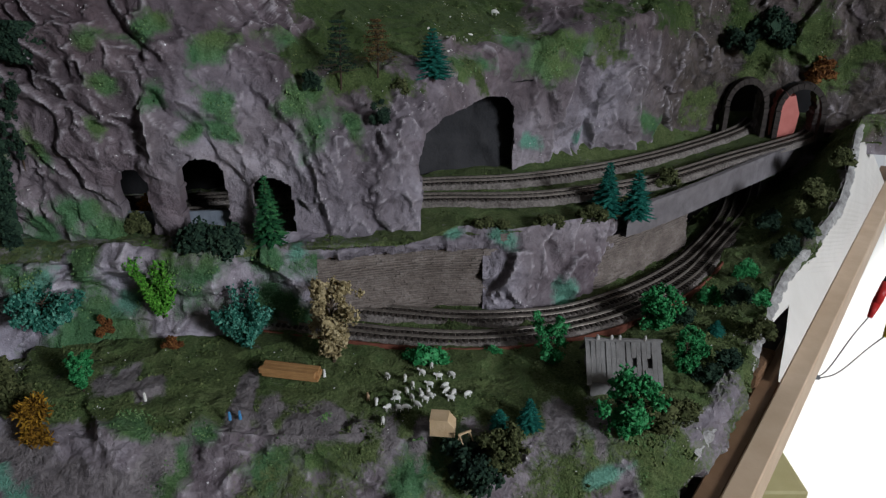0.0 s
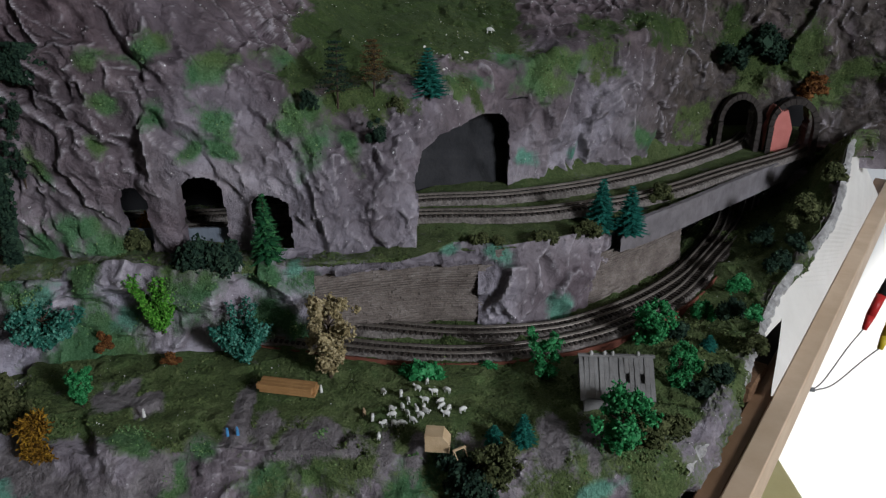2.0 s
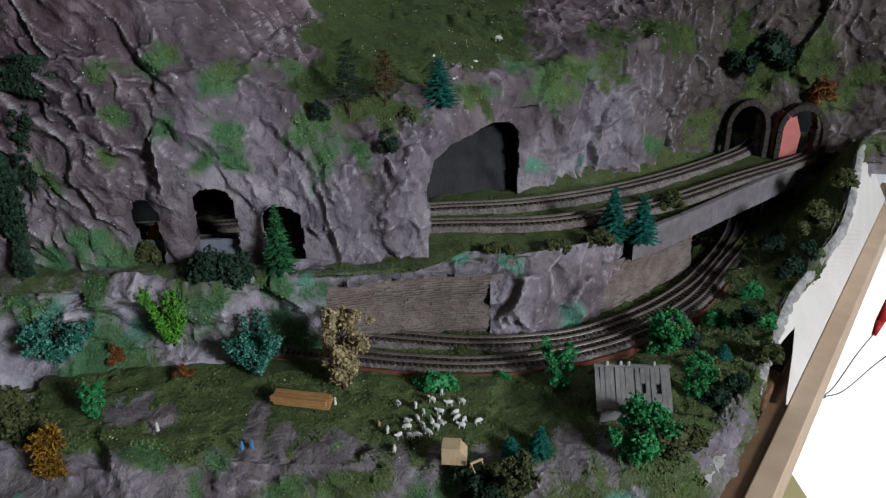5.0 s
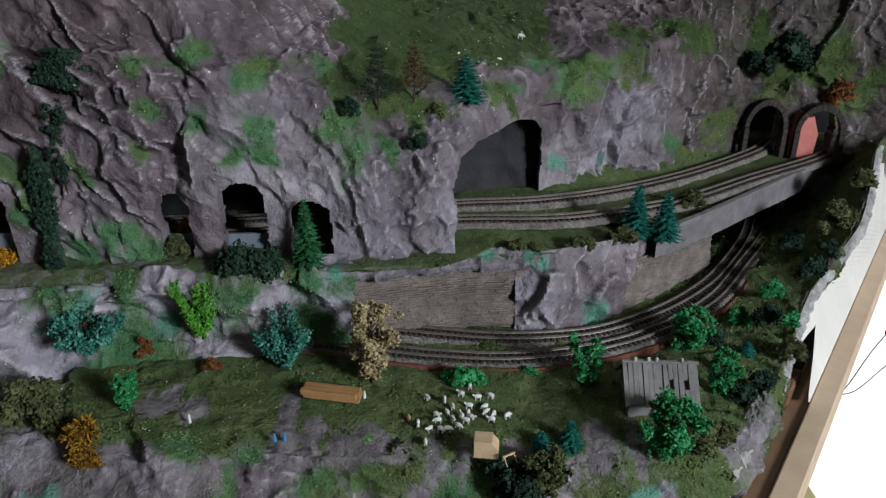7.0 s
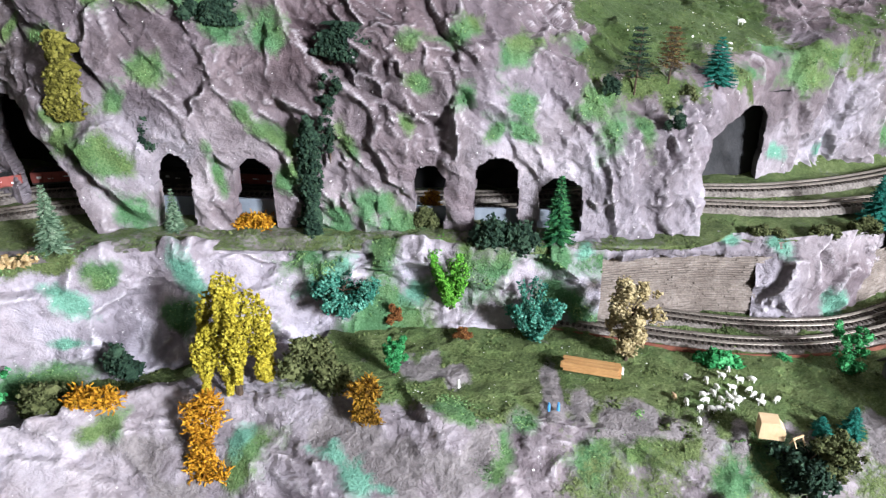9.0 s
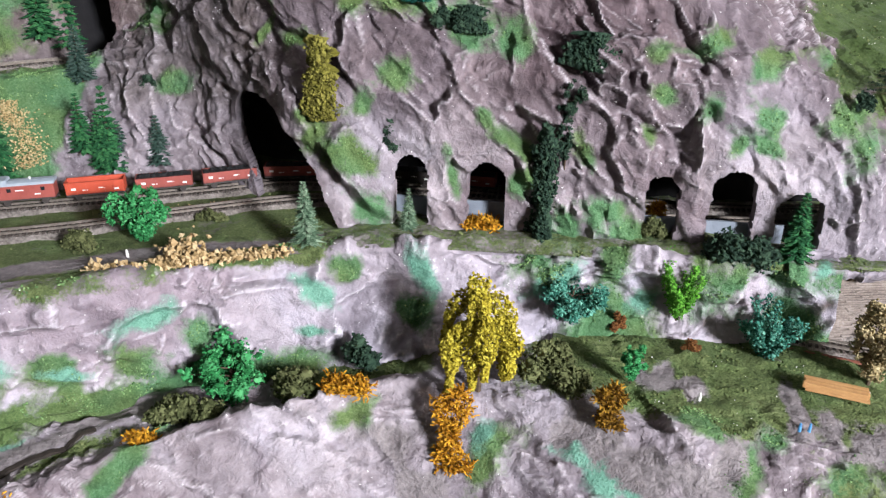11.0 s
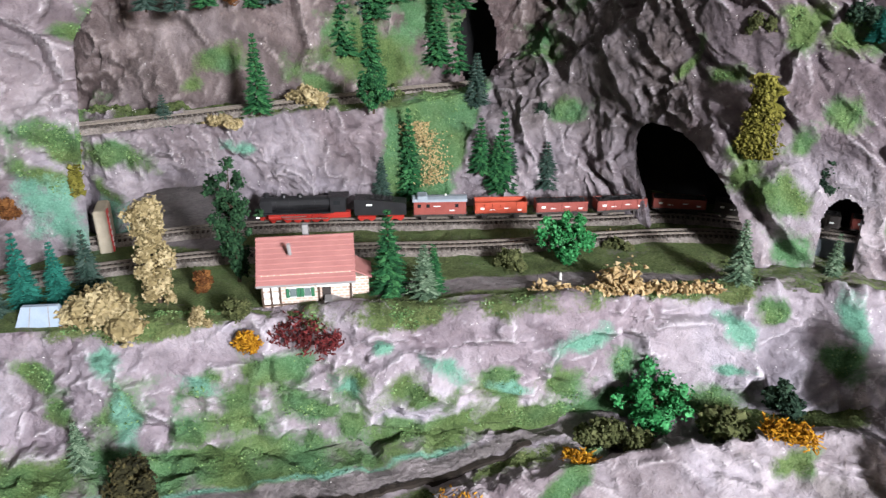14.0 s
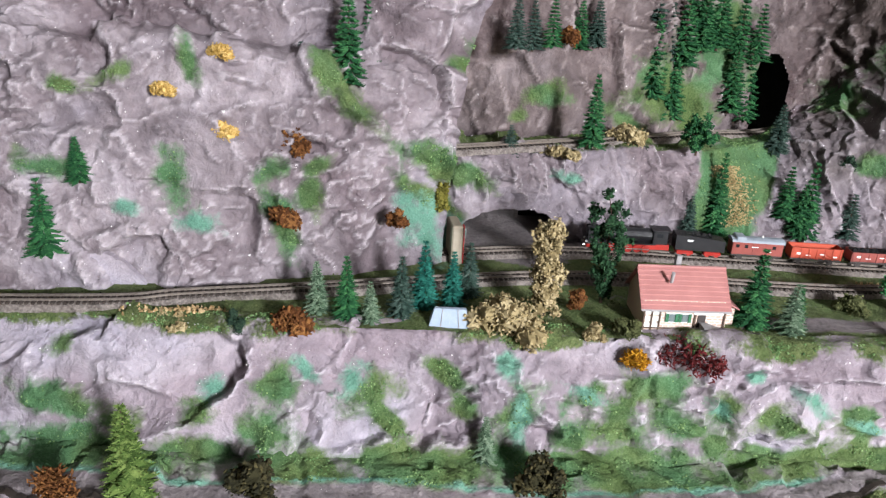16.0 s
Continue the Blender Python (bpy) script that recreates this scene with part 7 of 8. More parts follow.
def vehicle(name, s, length, label, category, group=""):
    """An Empty on the rails whose x runs along the vehicle, front to the left."""
    a, b = track_place(LINE, s + 0.12 * length), track_place(LINE, s + 0.88 * length)
    mid = (a + b) / 2
    turn = math.degrees(math.atan2(b[1] - a[1], b[0] - a[0]))
    return root(name, pose(mid[0], mid[1], RAILTOP, 0, 0, turn), label, category, group)


def wheels(thing, xs, r, material, rods=False):
    for y in (-0.0044, 0.0044):
        for x in xs:
            b = Build().rod((x, y - 0.0008, r), (x, y + 0.0008, r), r, r, 16)
            b.rod((x, y * 1.22 - 0.0002, r), (x, y * 1.22 + 0.0002, r), r * 0.35, r * 0.35, 8)
            child("wheel", b.mesh("wheel", TRAIN[material]), thing, "red spoked wheel" if material == "red" else "")


def locomotive(s):
    t = vehicle("steam_locomotive", s, 0.092, "black model steam locomotive with red wheels and frame", "locomotive")
    h = 0.046
    child("frame", Build().box((-h + 0.004, -0.0035, 0.0035), (h - 0.002, 0.0035, 0.0095)).box((-h, -0.0085, 0.0045), (-h + 0.004, 0.0085, 0.0085), None, 0.0006).mesh("frame", TRAIN["red"]), t, "bright red frame and buffer beam")
    child("running_board", Build().box((-h + 0.002, -0.009, 0.0105), (h - 0.018, 0.009, 0.0117)).box((-h, -0.0088, 0.0085), (-h + 0.006, 0.0088, 0.0105)).mesh("running_board", TRAIN["black"]), t)
    b = Build().rod((-h + 0.002, 0, 0.0195), (h - 0.022, 0, 0.0195), 0.0068, 0.0072, 18).rod((-h + 0.0005, 0, 0.0195), (-h + 0.002, 0, 0.0195), 0.0052, 0.0064, 18)
    for x in (-0.03, -0.017, -0.004, 0.009):
        b.rod((x, 0, 0.0195), (x + 0.0007, 0, 0.0195), 0.0073, 0.0073, 18)
    child("boiler", b.mesh("boiler", TRAIN["black"], False), t)
    child("chimney", Build().rod((-0.039, 0, 0.026), (-0.039, 0, 0.0305), 0.0026, 0.003, 12).mesh("chimney", TRAIN["black"]), t)
    for x in (-0.022, -0.006):
        child("dome", Build().rod((x, 0, 0.025), (x, 0, 0.0282), 0.0034, 0.0026, 12).blob((x, 0, 0.0282), (0.0026, 0.0026, 0.0014), 1, 0).mesh("dome", TRAIN["black"]), t)
    for y in (-0.0085, 0.0085):
        child("smoke_deflector", Build().box((-h + 0.001, y - 0.0004, 0.0125), (-h + 0.013, y + 0.0004, 0.025), None, 0.0003).mesh("smoke_deflector", TRAIN["black"]), t)
        child("cylinder", Build().rod((-0.037, y, 0.0075), (-0.025, y, 0.0075), 0.0031, 0.0031, 12).mesh("cylinder", TRAIN["red"]), t, "red steam cylinder")
        yy = y * 0.86
        child("side_rod", Build().box((-0.022, yy - 0.0003, 0.0042), (0.022, yy + 0.0003, 0.0053)).box((-0.026, yy - 0.0002, 0.0068), (0.0, yy + 0.0002, 0.0078)).mesh("side_rod", TRAIN["steel"]), t, "bright steel coupling rod")
        child("buffer", Build().rod((-h - 0.0035, y * 0.7, 0.0066), (-h, y * 0.7, 0.0066), 0.0016, 0.0008, 10).mesh("buffer", TRAIN["steel"]), t)
        child("lamp", Build().rod((-h - 0.001, y * 0.8, 0.0102), (-h + 0.001, y * 0.8, 0.0102), 0.0011, 0.0011, 8).mesh("lamp", TRAIN["white"]), t)
    cab = Build().box((h - 0.022, -0.009, 0.0117), (h - 0.006, 0.009, 0.026), None, 0.0006)
    cab.prism([(h - 0.023, 0.026), (h - 0.003, 0.026), (h - 0.003, 0.0272), (h - 0.023, 0.0272)], -0.0092, 0.0092)
    child("cab", cab.mesh("cab", TRAIN["black"]), t)
    for y in (-0.0091, 0.0091):
        child("cab_window", Build().box((h - 0.018, min(y, y * 1.01), 0.0195), (h - 0.0115, max(y, y * 1.01), 0.0235)).mesh("cab_window", TRAIN["glass"]), t)
    wheels(t, (-0.019, -0.0095, 0.0, 0.0095, 0.019), 0.0044, "red")
    wheels(t, (-0.0335,), 0.0028, "red")


def tender(s):
    t = vehicle("tender", s, 0.054, "black model tender with coal and red bogies", "tender")
    h = 0.026
    child("body", Build().prism([(-h, 0.0075), (h, 0.0075), (h, 0.0195), (h - 0.006, 0.0205), (-h + 0.012, 0.024), (-h, 0.024)], -0.0088, 0.0088).mesh("body", TRAIN["black"]), t)
    b = Build()
    rg = np.random.RandomState(3)
    p = np.stack([rg.uniform(-0.016, 0.012, 120), rg.uniform(-0.006, 0.006, 120), rg.uniform(0.0215, 0.0245, 120)], 1)
    v, f = crumbs(rg, p, rg.uniform(0.0008, 0.0016, 120))
    child("coal", mesh_of("coal", v, f, TRAIN["coal"]), t, "heap of black coal")
    for x in (-0.0145, 0.0145):
        child("bogie", Build().box((x - 0.009, -0.0068, 0.0025), (x + 0.009, 0.0068, 0.0062), None, 0.0008).mesh("bogie", TRAIN["red"]), t, "red bogie frame")
    wheels(t, (-0.0195, -0.0095, 0.0095, 0.0195), 0.0031, "red")
    for y in (-0.0089, 0.0089):
        child("lettering", Build().box((-0.014, min(y, y * 1.005), 0.0175), (-0.008, max(y, y * 1.005), 0.0195)).mesh("lettering", TRAIN["white"]), t, "small white lettering bar")


def lettering(t, spots_, y=0.0081):
    b = Build()
    for x, z, w, hh in spots_:
        for s in (-1, 1):
            b.box((x - w / 2, s * y - 0.0001, z - hh / 2), (x + w / 2, s * y + 0.0001, z + hh / 2))
    child("lettering", b.mesh("lettering", TRAIN["white"]), t, "small white lettering bars")


def underframe(t, h):
    child("underframe", Build().box((-h, -0.0075, 0.0052), (h, 0.0075, 0.0072)).box((-h - 0.002, -0.0012, 0.0048), (h + 0.002, 0.0012, 0.0064)).mesh("underframe", TRAIN["umber"]), t, "dark underframe and couplings")
    wheels(t, (-h * 0.62, h * 0.62), 0.0031, "umber")


def guard_van(s):
    t = vehicle("guard_van", s, 0.058, "oxide red model guard van with blue-grey roof", "wagon", "train wagons")
    h = 0.0265
    underframe(t, h)
    child("body", Build().box((-h, -0.008, 0.0072), (h, 0.008, 0.0205), None, 0.0005).mesh("body", TRAIN["oxide"]), t)
    roof = [(-0.0086, 0.0205), (0.0086, 0.0205), (0.0075, 0.0228), (0.003, 0.0243), (-0.003, 0.0243), (-0.0075, 0.0228)]
    vs = [(-h - 0.001, y, z) for y, z in roof] + [(h + 0.001, y, z) for y, z in roof]
    fs = [(k, (k + 1) % 6, 6 + (k + 1) % 6, 6 + k) for k in range(6)] + [tuple(range(5, -1, -1)), tuple(range(6, 12))]
    child("roof", Build().add(vs, fs).mesh("roof", TRAIN["roof"]), t, "blue-grey curved roof")
    child("lookout", Build().box((-h + 0.003, -0.0082, 0.0205), (-h + 0.014, 0.0082, 0.0262), None, 0.0012).mesh("lookout", TRAIN["roof"]), t, "raised lookout on the roof")
    child("vent", Build().rod((0.006, 0, 0.024), (0.006, 0, 0.0262), 0.0009, 0.0012, 8).mesh("vent", TRAIN["white"]), t)
    for x in (-0.021, -0.012, 0.017):
        for y in (-1, 1):
            child("window", Build().box((x - 0.0018, y * 0.0081 - 0.0001, 0.0145), (x + 0.0018, y * 0.0081 + 0.0001, 0.018)).mesh("window", TRAIN["glass"]), t)
    for y in (-1, 1):
        child("sliding_door", Build().box((-0.005, y * 0.0083 - 0.0003, 0.008), (0.006, y * 0.0083 + 0.0003, 0.0198), None, 0.0002).mesh("sliding_door", TRAIN["oxide"]), t)
    lettering(t, [(-0.003, 0.016, 0.007, 0.0009), (0.012, 0.0115, 0.005, 0.0012)], 0.0087)


def open_wagon(s, paint, label, load):
    """A ribbed open wagon, empty or heaped with coal."""
    t = vehicle("open_wagon", s, 0.058, label, "wagon", "train wagons")
    h, w, z0, z1 = 0.0265, 0.008, 0.0072, 0.0192 if not load else 0.0175
    underframe(t, h)
    b = Build().box((-h, -w, z0), (h, w, z0 + 0.001))
    for y in (-1, 1):
        b.box((-h, min(y * w, y * (w - 0.0007)), z0), (h, max(y * w, y * (w - 0.0007)), z1))
        for k in range(7):
            x = -h + 0.002 + k * (2 * h - 0.004) / 6
            b.box((x - 0.0005, min(y * w, y * (w + 0.0006)), z0), (x + 0.0005, max(y * w, y * (w + 0.0006)), z1))
        b.box((-h, min(y * w, y * (w + 0.0007)), z1 - 0.0008), (h, max(y * w, y * (w + 0.0007)), z1))
    for x in (-1, 1):
        b.box((min(x * h, x * (h - 0.0007)), -w, z0), (max(x * h, x * (h - 0.0007)), w, z1))
    child("body", b.mesh("body", TRAIN[paint]), t)
    if load:
        rg = np.random.RandomState(int(s * 1000))
        n = 260
        p = np.stack([rg.uniform(-h + 0.002, h - 0.002, n), rg.uniform(-w + 0.001, w - 0.001, n), np.zeros(n)], 1)
        p[:, 2] = z1 - 0.0008 + 0.0022 * (1 - (p[:, 1] / w) ** 2) * rg.uniform(0.5, 1.1, n)
        v, f = crumbs(rg, p, rg.uniform(0.0007, 0.0013, n))
        c = Build().box((-h + 0.001, -w + 0.001, z0 + 0.001), (h - 0.001, w - 0.001, z1 - 0.0007)).add(v.tolist(), f.tolist())
        child("load", c.mesh("load", TRAIN["coal"]), t, "heaped black coal load")
    lettering(t, [(-0.019, 0.0125, 0.004, 0.0022), (-0.009, 0.011, 0.005, 0.001), (0.006, 0.0125, 0.006, 0.0011), (0.019, 0.0105, 0.004, 0.0016)], w + 0.0002)


s = 0.002 * float(np.interp(VAN_AT, LINE[:, 0], np.arange(len(LINE))))
locomotive(s - 0.151)
tender(s - 0.057)
guard_van(s + 0.001)
s += 0.063
open_wagon(s, "orange", "orange-red empty open model wagon", False)
for k, (paint, label) in enumerate((("oxide", "oxide red open wagon heaped with coal"), ("oxide", "oxide red open wagon heaped with coal"), ("oxide", "oxide red open wagon heaped with coal"), ("umber", "black-brown open wagon heaped with coal"), ("umber", "black-brown open wagon heaped with coal"), ("oxide", "oxide red open wagon heaped with coal"))):
    s += 0.0625
    open_wagon(s, paint, label, True)

# ---------------------------------------------------------------- crossing keeper's cottage


def plaster_brick():
    m = Mat("cream and pink brick print", 0.75)
    br = m.node("ShaderNodeTexBrick", Scale=1.0)
    br.inputs["Color1"].default_value, br.inputs["Color2"].default_value, br.inputs["Mortar"].default_value = (0.42, 0.26, 0.20, 1), (0.52, 0.38, 0.30, 1), (0.58, 0.53, 0.47, 1)
    br.inputs["Brick Width"].default_value, br.inputs["Row Height"].default_value, br.inputs["Mortar Size"].default_value = 0.005, 0.0026, 0.0005
    co = m.t.nodes.new("ShaderNodeTexCoord")
    mp = m.t.nodes.new("ShaderNodeMapping")
    mp.inputs["Rotation"].default_value = (radians(90), 0, 0)
    m.link(co.outputs["Object"], mp.inputs["Vector"])
    m.link(mp.outputs[0], br.inputs["Vector"])
    m.color(m.mix(m.grey(m.noise(80), 0.3, 0.8), br.outputs["Color"], m.mix(0.85, (0.4, 0.34, 0.3), br.outputs["Color"])))
    return m.m


HBRICK = plaster_brick()
ROOFRED = simple("dusty pink-red plastic roof", (0.31, 0.13, 0.12), (0.40, 0.18, 0.165), 70, 0.6, 0.0003)
WHITE = simple("white window paint", (0.68, 0.67, 0.64), (0.78, 0.77, 0.74), 120, 0.5)
GREENPAINT = simple("dark green shutter paint", (0.02, 0.10, 0.05), (0.04, 0.16, 0.08), 120, 0.5)
GREYRAMP = simple("grey plastic ramp", (0.22, 0.21, 0.21), (0.30, 0.29, 0.29), 90, 0.6)
PANE = simple("window glazing", (0.10, 0.13, 0.13), (0.16, 0.20, 0.20), 60, 0.1)

house = root("cottage", pose(-0.876, 0.318, LEVEL, 0, 0, 33), "small brick cottage with a dusty pink-red roof", "house")
HL, HD, EAVE, RIDGE = 0.036, 0.025, 0.0245, 0.050
walls = Build().prism([(-HD, 0), (HD, 0), (HD, EAVE), (0, RIDGE - 0.002), (-HD, EAVE)], -HL, HL)
walls.v = [(-y, x, z) for x, y, z in walls.v]
child("brick_shell", walls.mesh("brick_shell", HBRICK), house, "cream and pink brick walls")
over = 0.0035
for sgn in (-1, 1):
    rows = 9
    for k in range(rows):
        b = Build()
        y0, y1 = (HD + over) * (1 - k / rows), (HD + over) * (1 - (k + 1) / rows) - 0.0008
        z0 = RIDGE - (RIDGE - EAVE + 0.0038) * (1 - k / rows) + 0.0008
        z1 = RIDGE - (RIDGE - EAVE + 0.0038) * (1 - (k + 1) / rows) + 0.0004
        e = HL + over
        vs = [(-e, sgn * y0, z0), (e, sgn * y0, z0), (e, sgn * y1, z1), (-e, sgn * y1, z1), (-e, sgn * y0, z0 - 0.0016), (e, sgn * y0, z0 - 0.0016), (e, sgn * y1, z1 - 0.0016), (-e, sgn * y1, z1 - 0.0016)]
        b.add(vs, [(0, 1, 2, 3), (7, 6, 5, 4), (0, 4, 5, 1), (1, 5, 6, 2), (2, 6, 7, 3), (3, 7, 4, 0)])
        child("roof_strip", b.mesh("roof_strip", ROOFRED), house, "dusty pink-red row of roof tiles")
child("ridge_cap", Build().rod((-HL - over, 0, RIDGE), (HL + over, 0, RIDGE), 0.0014, 0.0014, 8).mesh("ridge_cap", ROOFRED), house)
child("chimney", Build().box((0.0 - 0.0025, 0.008, RIDGE - 0.012), (0.0025, 0.0135, RIDGE + 0.007), None, 0.0005).mesh("chimney", GREYRAMP), house, "grey chimney behind the ridge")
child("stove_pipe", Build().rod((-0.012, -0.014, 0.041), (-0.0125, -0.0165, 0.051), 0.0016, 0.0016, 8).mesh("stove_pipe", GREYRAMP), house, "thin grey stove pipe")
child("gutter", Build().rod((-HL - over, -HD - over, EAVE - 0.0042), (HL + over, -HD - over, EAVE - 0.0042), 0.001, 0.001, 6).mesh("gutter", GREYRAMP), house)
for x in (-0.011, 0.0005):
    win = child("window", Build().box((x - 0.0055, -HD - 0.0009, 0.008), (x + 0.0055, -HD + 0.0005, 0.017), None, 0.0003).mesh("window", WHITE), house, "white-framed window with green shutters")
    child("pane", Build().box((x - 0.0025, -HD - 0.0013, 0.009), (x + 0.0025, -HD - 0.0009, 0.016)).mesh("pane", PANE), win)
    for q in (-1, 1):
        child("shutter", Build().box((x + q * 0.0042 - 0.0014, -HD - 0.0016, 0.0085), (x + q * 0.0042 + 0.0014, -HD - 0.0009, 0.0165), None, 0.0002).mesh("shutter", GREENPAINT), win, "dark green shutter")
for k in range(3):
    child("timber", Build().box((-HL, -HD - 0.0006, 0.003 + 0.006 * k), (-HL + 0.014, -HD + 0.0002, 0.0068 + 0.006 * k)).mesh("timber", WHITE), house, "white painted wall field")
BEAM = simple("dark brown timber paint", (0.05, 0.03, 0.02), (0.10, 0.065, 0.045), 120, 0.6)
for x in (-HL + 0.0008, -HL + 0.0075, -HL + 0.0145, 0.0095, HL - 0.0008):
    child("post", Build().box((x - 0.0008, -HD - 0.0011, 0.0), (x + 0.0008, -HD + 0.0002, EAVE - 0.003)).mesh("post", BEAM), house, "dark brown timber post")
for z in (0.0022, 0.0195):
    child("rail", Build().box((-HL, -HD - 0.0010, z - 0.0006), (0.0095, -HD + 0.0002, z + 0.0006)).mesh("rail", BEAM), house, "dark brown timber rail")
child("door", Build().box((0.012, -HD - 0.0008, 0.0), (0.019, -HD + 0.0004, 0.0155), None, 0.0003).mesh("door", simple("dark door paint", (0.03, 0.025, 0.025), (0.06, 0.05, 0.045), 90, 0.5)), house, "dark front door")
child("fascia", Build().box((0.008, -HD - 0.0012, 0.0165), (0.034, -HD + 0.0002, 0.0195)).mesh("fascia", WHITE), house)
child("ramp", Build().prism([(-0.0, 0.0), (0.026, 0.0), (0.026, 0.001), (0.006, 0.009), (0.0, 0.009)], -HD - 0.013, -HD - 0.001).mesh("ramp", GREYRAMP), house, "grey loading ramp before the door").location = (0.014, 0, 0)
lean = Build().add([(HL, -0.016, 0.026), (HL + 0.017, -0.014, 0.017), (HL + 0.017, 0.016, 0.017), (HL, 0.016, 0.026), (HL, -0.016, 0.0248), (HL + 0.017, -0.014, 0.0158), (HL + 0.017, 0.016, 0.0158), (HL, 0.016, 0.0248)], [(0, 1, 2, 3), (7, 6, 5, 4), (0, 4, 5, 1), (1, 5, 6, 2), (2, 6, 7, 3)])
child("lean_to_roof", lean.mesh("lean_to_roof", ROOFRED), house, "pink-red lean-to roof at the gable")
child("lean_to", Build().box((HL, -0.011, 0), (HL + 0.014, 0.014, 0.0165)).mesh("lean_to", HBRICK), house)
g = Build()
for k in range(5):
    g.box((HL, -0.026 + 0.0024 * k, 0.006 + 0.0038 * k), (HL + 0.0005, -0.012 + 0.0004 * k, 0.0078 + 0.0038 * k))
child("gable_boards", g.mesh("gable_boards", WHITE), house, "white painted gable boards")

# ---------------------------------------------------------------- plank hut

GREYWOOD = simple("weathered grey plank", (0.12, 0.112, 0.105), (0.24, 0.23, 0.22), 110, 0.85, 0.0006)
hut = root("plank_hut", pose(0.135, 0.466, MEADOW, 0, 0, -3), "weathered grey plank hut with a damaged roof", "hut")
w, d, e, r = 0.026, 0.020, 0.013, 0.035
rg = np.random.RandomState(12)
body = Build().prism([(-d, -0.002), (d, -0.002), (d, e), (0, e + 0.018), (-d, e)], -w + 0.002, w - 0.002)
body.v = [(-y, x, z) for x, y, z in body.v]
child("wall_frame", body.mesh("wall_frame", GREYWOOD), hut)
for sgn in (-1, 1):
    n = 15
    for k in range(n):
        x0 = -w - 0.002 + k * (2 * w + 0.004) / n
        x1 = x0 + (2 * w + 0.004) / n - 0.0003
        top, low_ = 0.0008 * rg.uniform(-1, 2), 0.0015 * rg.uniform(-1, 1)
        if sgn < 0 and k in (9, 12):
            parts_ = ((0.0, 0.35), (0.62, 1.0))
        else:
            parts_ = ((0.0, 1.0),)
        b = Build()
        for a0, a1 in parts_:
            ya, yb = sgn * (0.0245 + low_) * (1 - a0), sgn * (0.0245 + low_) * (1 - a1)
            za, zb = 0.0125 + (r - 0.0125) * a0, 0.0125 + (r - 0.0125) * a1 + top
            j = 0.0005 * rg.uniform(-1, 1)
            b.add([(x0, ya, za + j), (x1, ya, za + j), (x1, yb, zb + j), (x0, yb, zb + j), (x0, ya, za + j - 0.001), (x1, ya, za + j - 0.001), (x1, yb, zb + j - 0.001), (x0, yb, zb + j - 0.001)], [(0, 1, 2, 3), (7, 6, 5, 4), (0, 4, 5, 1), (1, 5, 6, 2), (2, 6, 7, 3), (3, 7, 4, 0)])
        child("roof_board", b.mesh("roof_board", GREYWOOD), hut)
child("ridge_pole", Build().box((-w - 0.003, -0.0016, r - 0.0002), (w + 0.003, 0.0016, r + 0.0014), None, 0.0004).mesh("ridge_pole", GREYWOOD), hut)
PALESTONE = simple("pale stones", (0.30, 0.29, 0.27), (0.5, 0.48, 0.45), 200, 0.85)
for k, x in enumerate((-0.019, -0.009, -0.003, 0.016)):
    child("weight_stone", Build().blob((x, -0.001, r + 0.003), (0.0014, 0.0014, 0.0022), k, 0.2).mesh("weight_stone", PALESTONE), hut, "pale stone holding down the ridge")

# ---------------------------------------------------------------- small things on the pasture

ORANGEWOOD = simple("orange-brown plank wood", (0.30, 0.15, 0.055), (0.45, 0.25, 0.10), 140, 0.6)
stack = root("plank_stack", pose(-0.117, 0.468, MEADOW + 0.003, 0, 0, -11), "stack of orange-brown planks lying in the grass", "plank stack")
for lay in range(3):
    for k in range(3):
        j = rg.uniform(-0.0012, 0.0012)
        child("plank", Build().box((-0.0225 + j, -0.006 + 0.0041 * k, 0.0024 * lay), (0.0225 + j, -0.0023 + 0.0041 * k, 0.0024 * lay + 0.0021), None, 0.0002).mesh("plank", ORANGEWOOD), stack)
PALEWOOD = simple("pale crate wood", (0.44, 0.30, 0.16), (0.60, 0.44, 0.27), 140, 0.6)
crate = root("crate", pose(0.0, 0.402, MEADOW + 0.002, 0, 0, -6), "pale wooden crate with a sloping lid", "crate")
child("box", Build().prism([(-0.0085, 0), (0.0085, 0), (0.0085, 0.007), (0.004, 0.0125), (-0.0085, 0.0125)], -0.006, 0.006).mesh("box", PALEWOOD), crate)
child("lid", Build().box((-0.0088, -0.0063, 0.0125), (0.0042, 0.0063, 0.0135), None, 0.0003).mesh("lid", PALEWOOD), crate)
trestle = root("trestle", pose(0.0145, 0.392, MEADOW + 0.002, 0, 0, 30), "small pale wooden trestle beside the crate", "trestle")
child("bar", Build().box((-0.005, -0.0006, 0.006), (0.005, 0.0006, 0.0072)).mesh("bar", PALEWOOD), trestle)
for x in (-0.004, 0.004):
    for y in (-1, 1):
        child("leg", Build().rod((x, 0, 0.0066), (x + 0.001, y * 0.003, 0), 0.0005, 0.0004, 5).mesh("leg", PALEWOOD), trestle)

WOOL = simple("cream white painted figure", (0.62, 0.60, 0.55), (0.78, 0.76, 0.72), 300, 0.7)
TAN = simple("tan painted figure", (0.40, 0.26, 0.15), (0.52, 0.36, 0.22), 300, 0.7)


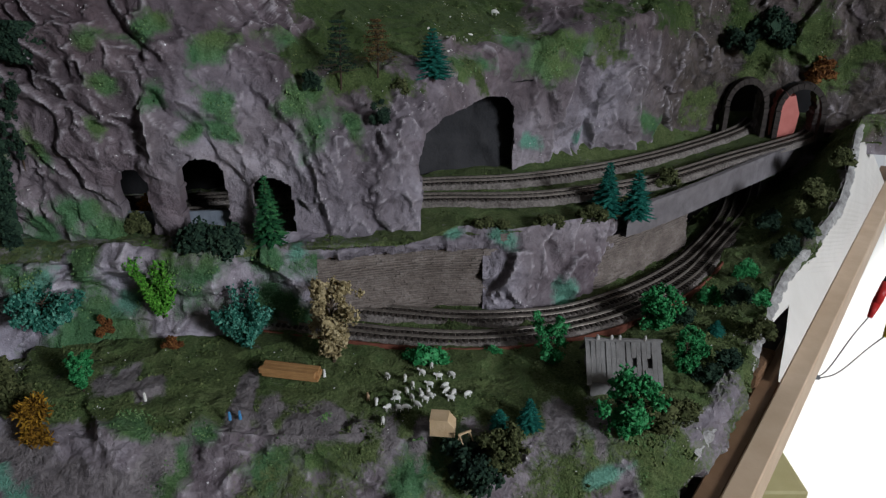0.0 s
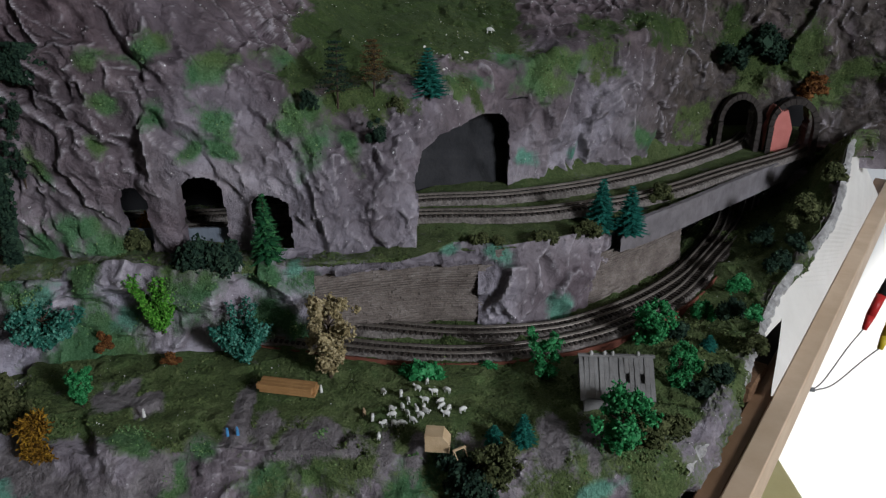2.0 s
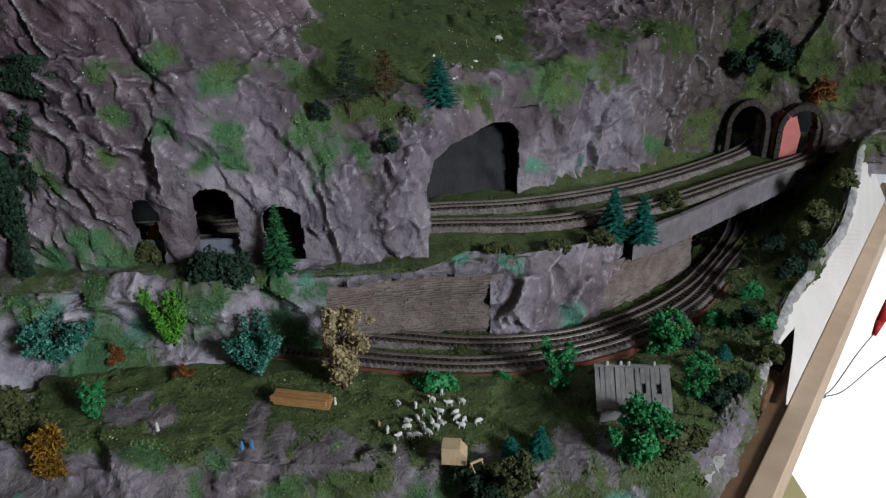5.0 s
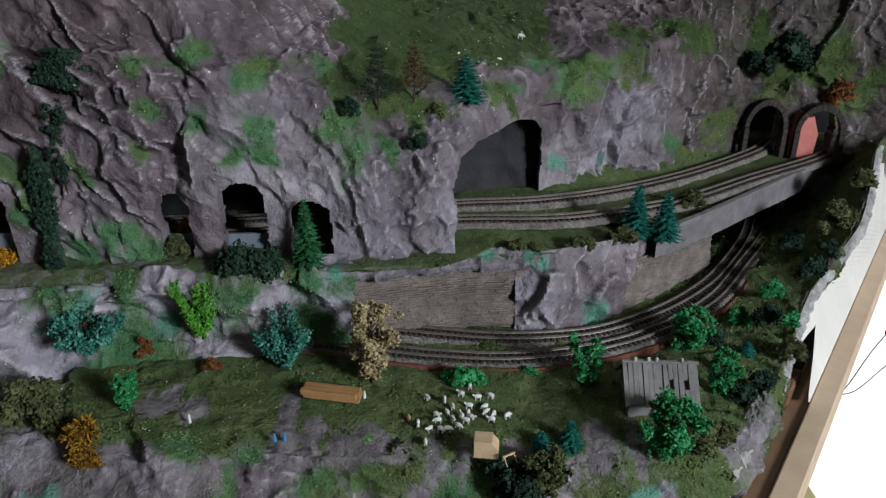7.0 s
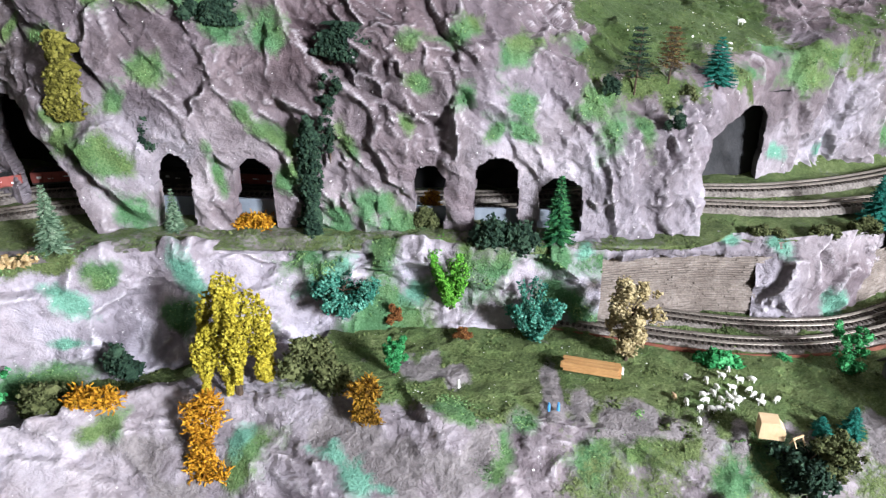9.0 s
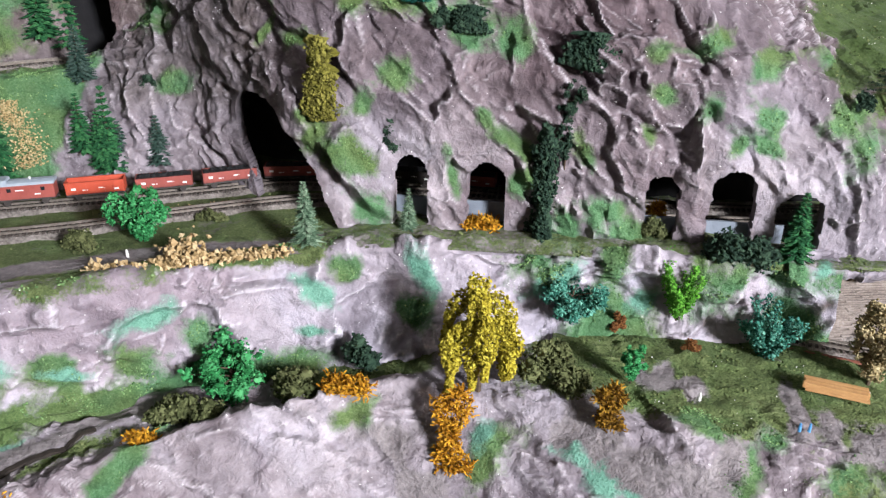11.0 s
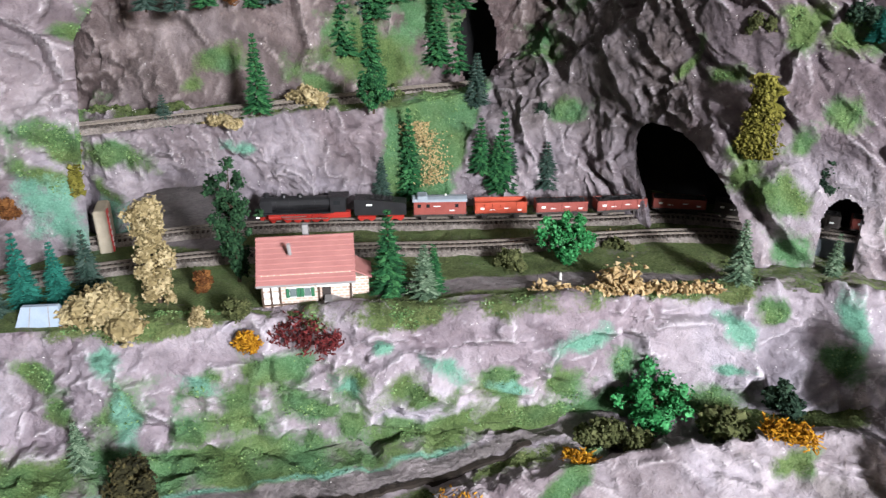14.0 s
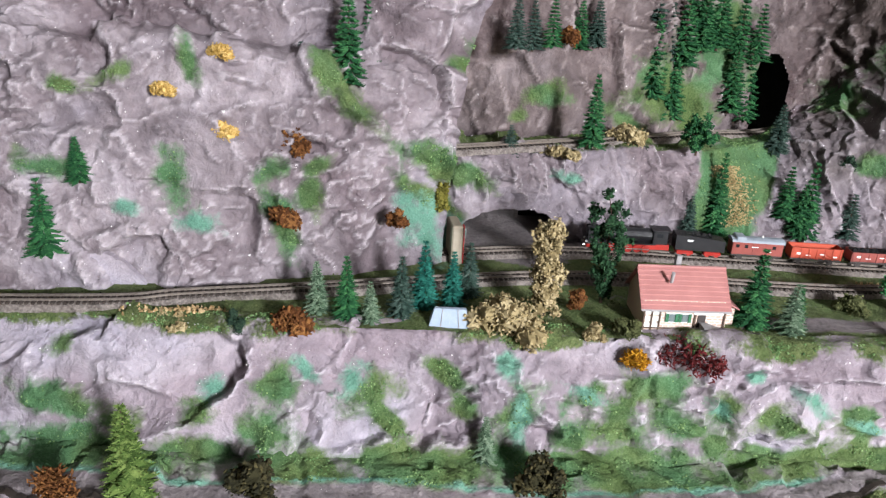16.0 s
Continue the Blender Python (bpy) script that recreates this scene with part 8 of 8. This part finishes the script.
def sheep_mesh(name, material, pose_):
    b = Build().blob((0, 0, 0.0043), (0.0036, 0.0018, 0.0020), 2, 0.08, 6, 10)
    b.blob((0.0042, 0, 0.0058 - 0.0028 * pose_), (0.0013, 0.0009, 0.0010), 3, 0.08, 5, 8).rod((0.0028, 0, 0.005), (0.0042, 0, 0.0058 - 0.0025 * pose_), 0.0009, 0.0007, 6)
    for x in (-0.0022, 0.0022):
        for y in (-0.001, 0.001):
            b.rod((x, y, 0.003), (x, y, 0), 0.00045, 0.0004, 5)
    return b.mesh(name, material, False)


FLOCK = [(-0.043, 0.468), (-0.029, 0.464), (-0.016, 0.469), (-0.009, 0.479), (-0.003, 0.465), (0.007, 0.468), (-0.023, 0.456), (-0.027, 0.449), (-0.01, 0.458), (0.002, 0.457), (-0.035, 0.447), (-0.034, 0.441), (-0.056, 0.446), (-0.049, 0.438),
         (-0.04, 0.432), (-0.043, 0.42), (-0.032, 0.431), (-0.027, 0.431), (-0.023, 0.442), (-0.019, 0.434), (-0.016, 0.446), (-0.011, 0.45), (-0.009, 0.444), (0.008, 0.446), (0.006, 0.44), (0.018, 0.444), (-0.013, 0.438), (0.003, 0.449)]
SHEEP = [sheep_mesh("sheep_figure", WOOL, 0), sheep_mesh("sheep_figure", WOOL, 1), sheep_mesh("sheep_figure", TAN, 0.5)]
for k, (x, y) in enumerate(FLOCK):
    ob = new("sheep_figure", SHEEP[2 if k == 12 else k % 2])
    ob.matrix_world = pose(x, y, ground_at(x, y) - 0.0004, 0, 0, random.uniform(0, 360)) @ Matrix.Scale(0.87, 4)
    tagged(ob, "tan painted sheep figure standing apart" if k == 12 else "cream white sheep figure on the pasture", "sheep figure", "flock of sheep")
for k, (x, y, z) in enumerate(HIGH_FLOCK):
    ob = new("sheep_figure", SHEEP[k % 2])
    ob.matrix_world = pose(x, y, z - 0.0005, 0, 0, 70 * k)
    tagged(ob, "cream white sheep figure on the high pasture", "sheep figure", "high pasture sheep")

# the two blue ones are people figurines, reduced to peg shapes
BLUE = simple("blue painted peg", (0.05, 0.20, 0.42), (0.08, 0.28, 0.52), 200, 0.6)
for k, (x, y, z) in enumerate(PEGS):
    mat = (BLUE, BLUE, WOOL, WOOL, WOOL, WOOL)[k % 6]
    ob = new("peg_figure", Build().rod((0, 0, 0), (0, 0, 0.0055), 0.0013, 0.0010, 8).blob((0, 0, 0.0064), (0.0009, 0.0009, 0.001), 1, 0.02).mesh("peg_figure", mat))
    ob.matrix_world = pose(x, y, z - 0.0005)
    tagged(ob, "tiny blue painted figurine, shaped as a peg, beside the path" if k < 2 else "tiny cream painted peg in the grass", "figure")

# pale blue tent near the ledge edge
CANVAS = simple("pale blue-grey tent cloth", (0.25, 0.32, 0.40), (0.34, 0.41, 0.49), 120, 0.7)
tent = root("tent", pose(-1.033, 0.186, LEVEL, 0, 0, 31), "pale blue-grey frame tent on the ledge", "tent")
tb = [(-0.018, -0.009, 0), (0.018, -0.009, 0), (0.018, 0.009, 0), (-0.018, 0.009, 0), (-0.0135, -0.002, 0.0145), (0.0135, -0.002, 0.0145), (0.0135, 0.002, 0.0145), (-0.0135, 0.002, 0.0145)]
child("canvas", Build().add(tb, [(0, 1, 5, 4), (1, 2, 6, 5), (2, 3, 7, 6), (3, 0, 4, 7), (4, 5, 6, 7)]).mesh("canvas", CANVAS), tent)
for x in (-0.0065, 0.0065):
    child("seam", Build().rod((x * 1.2, -0.0092, 0.0003), (x, -0.0021, 0.0146), 0.0004, 0.0004, 5).mesh("seam", GREYRAMP), tent)
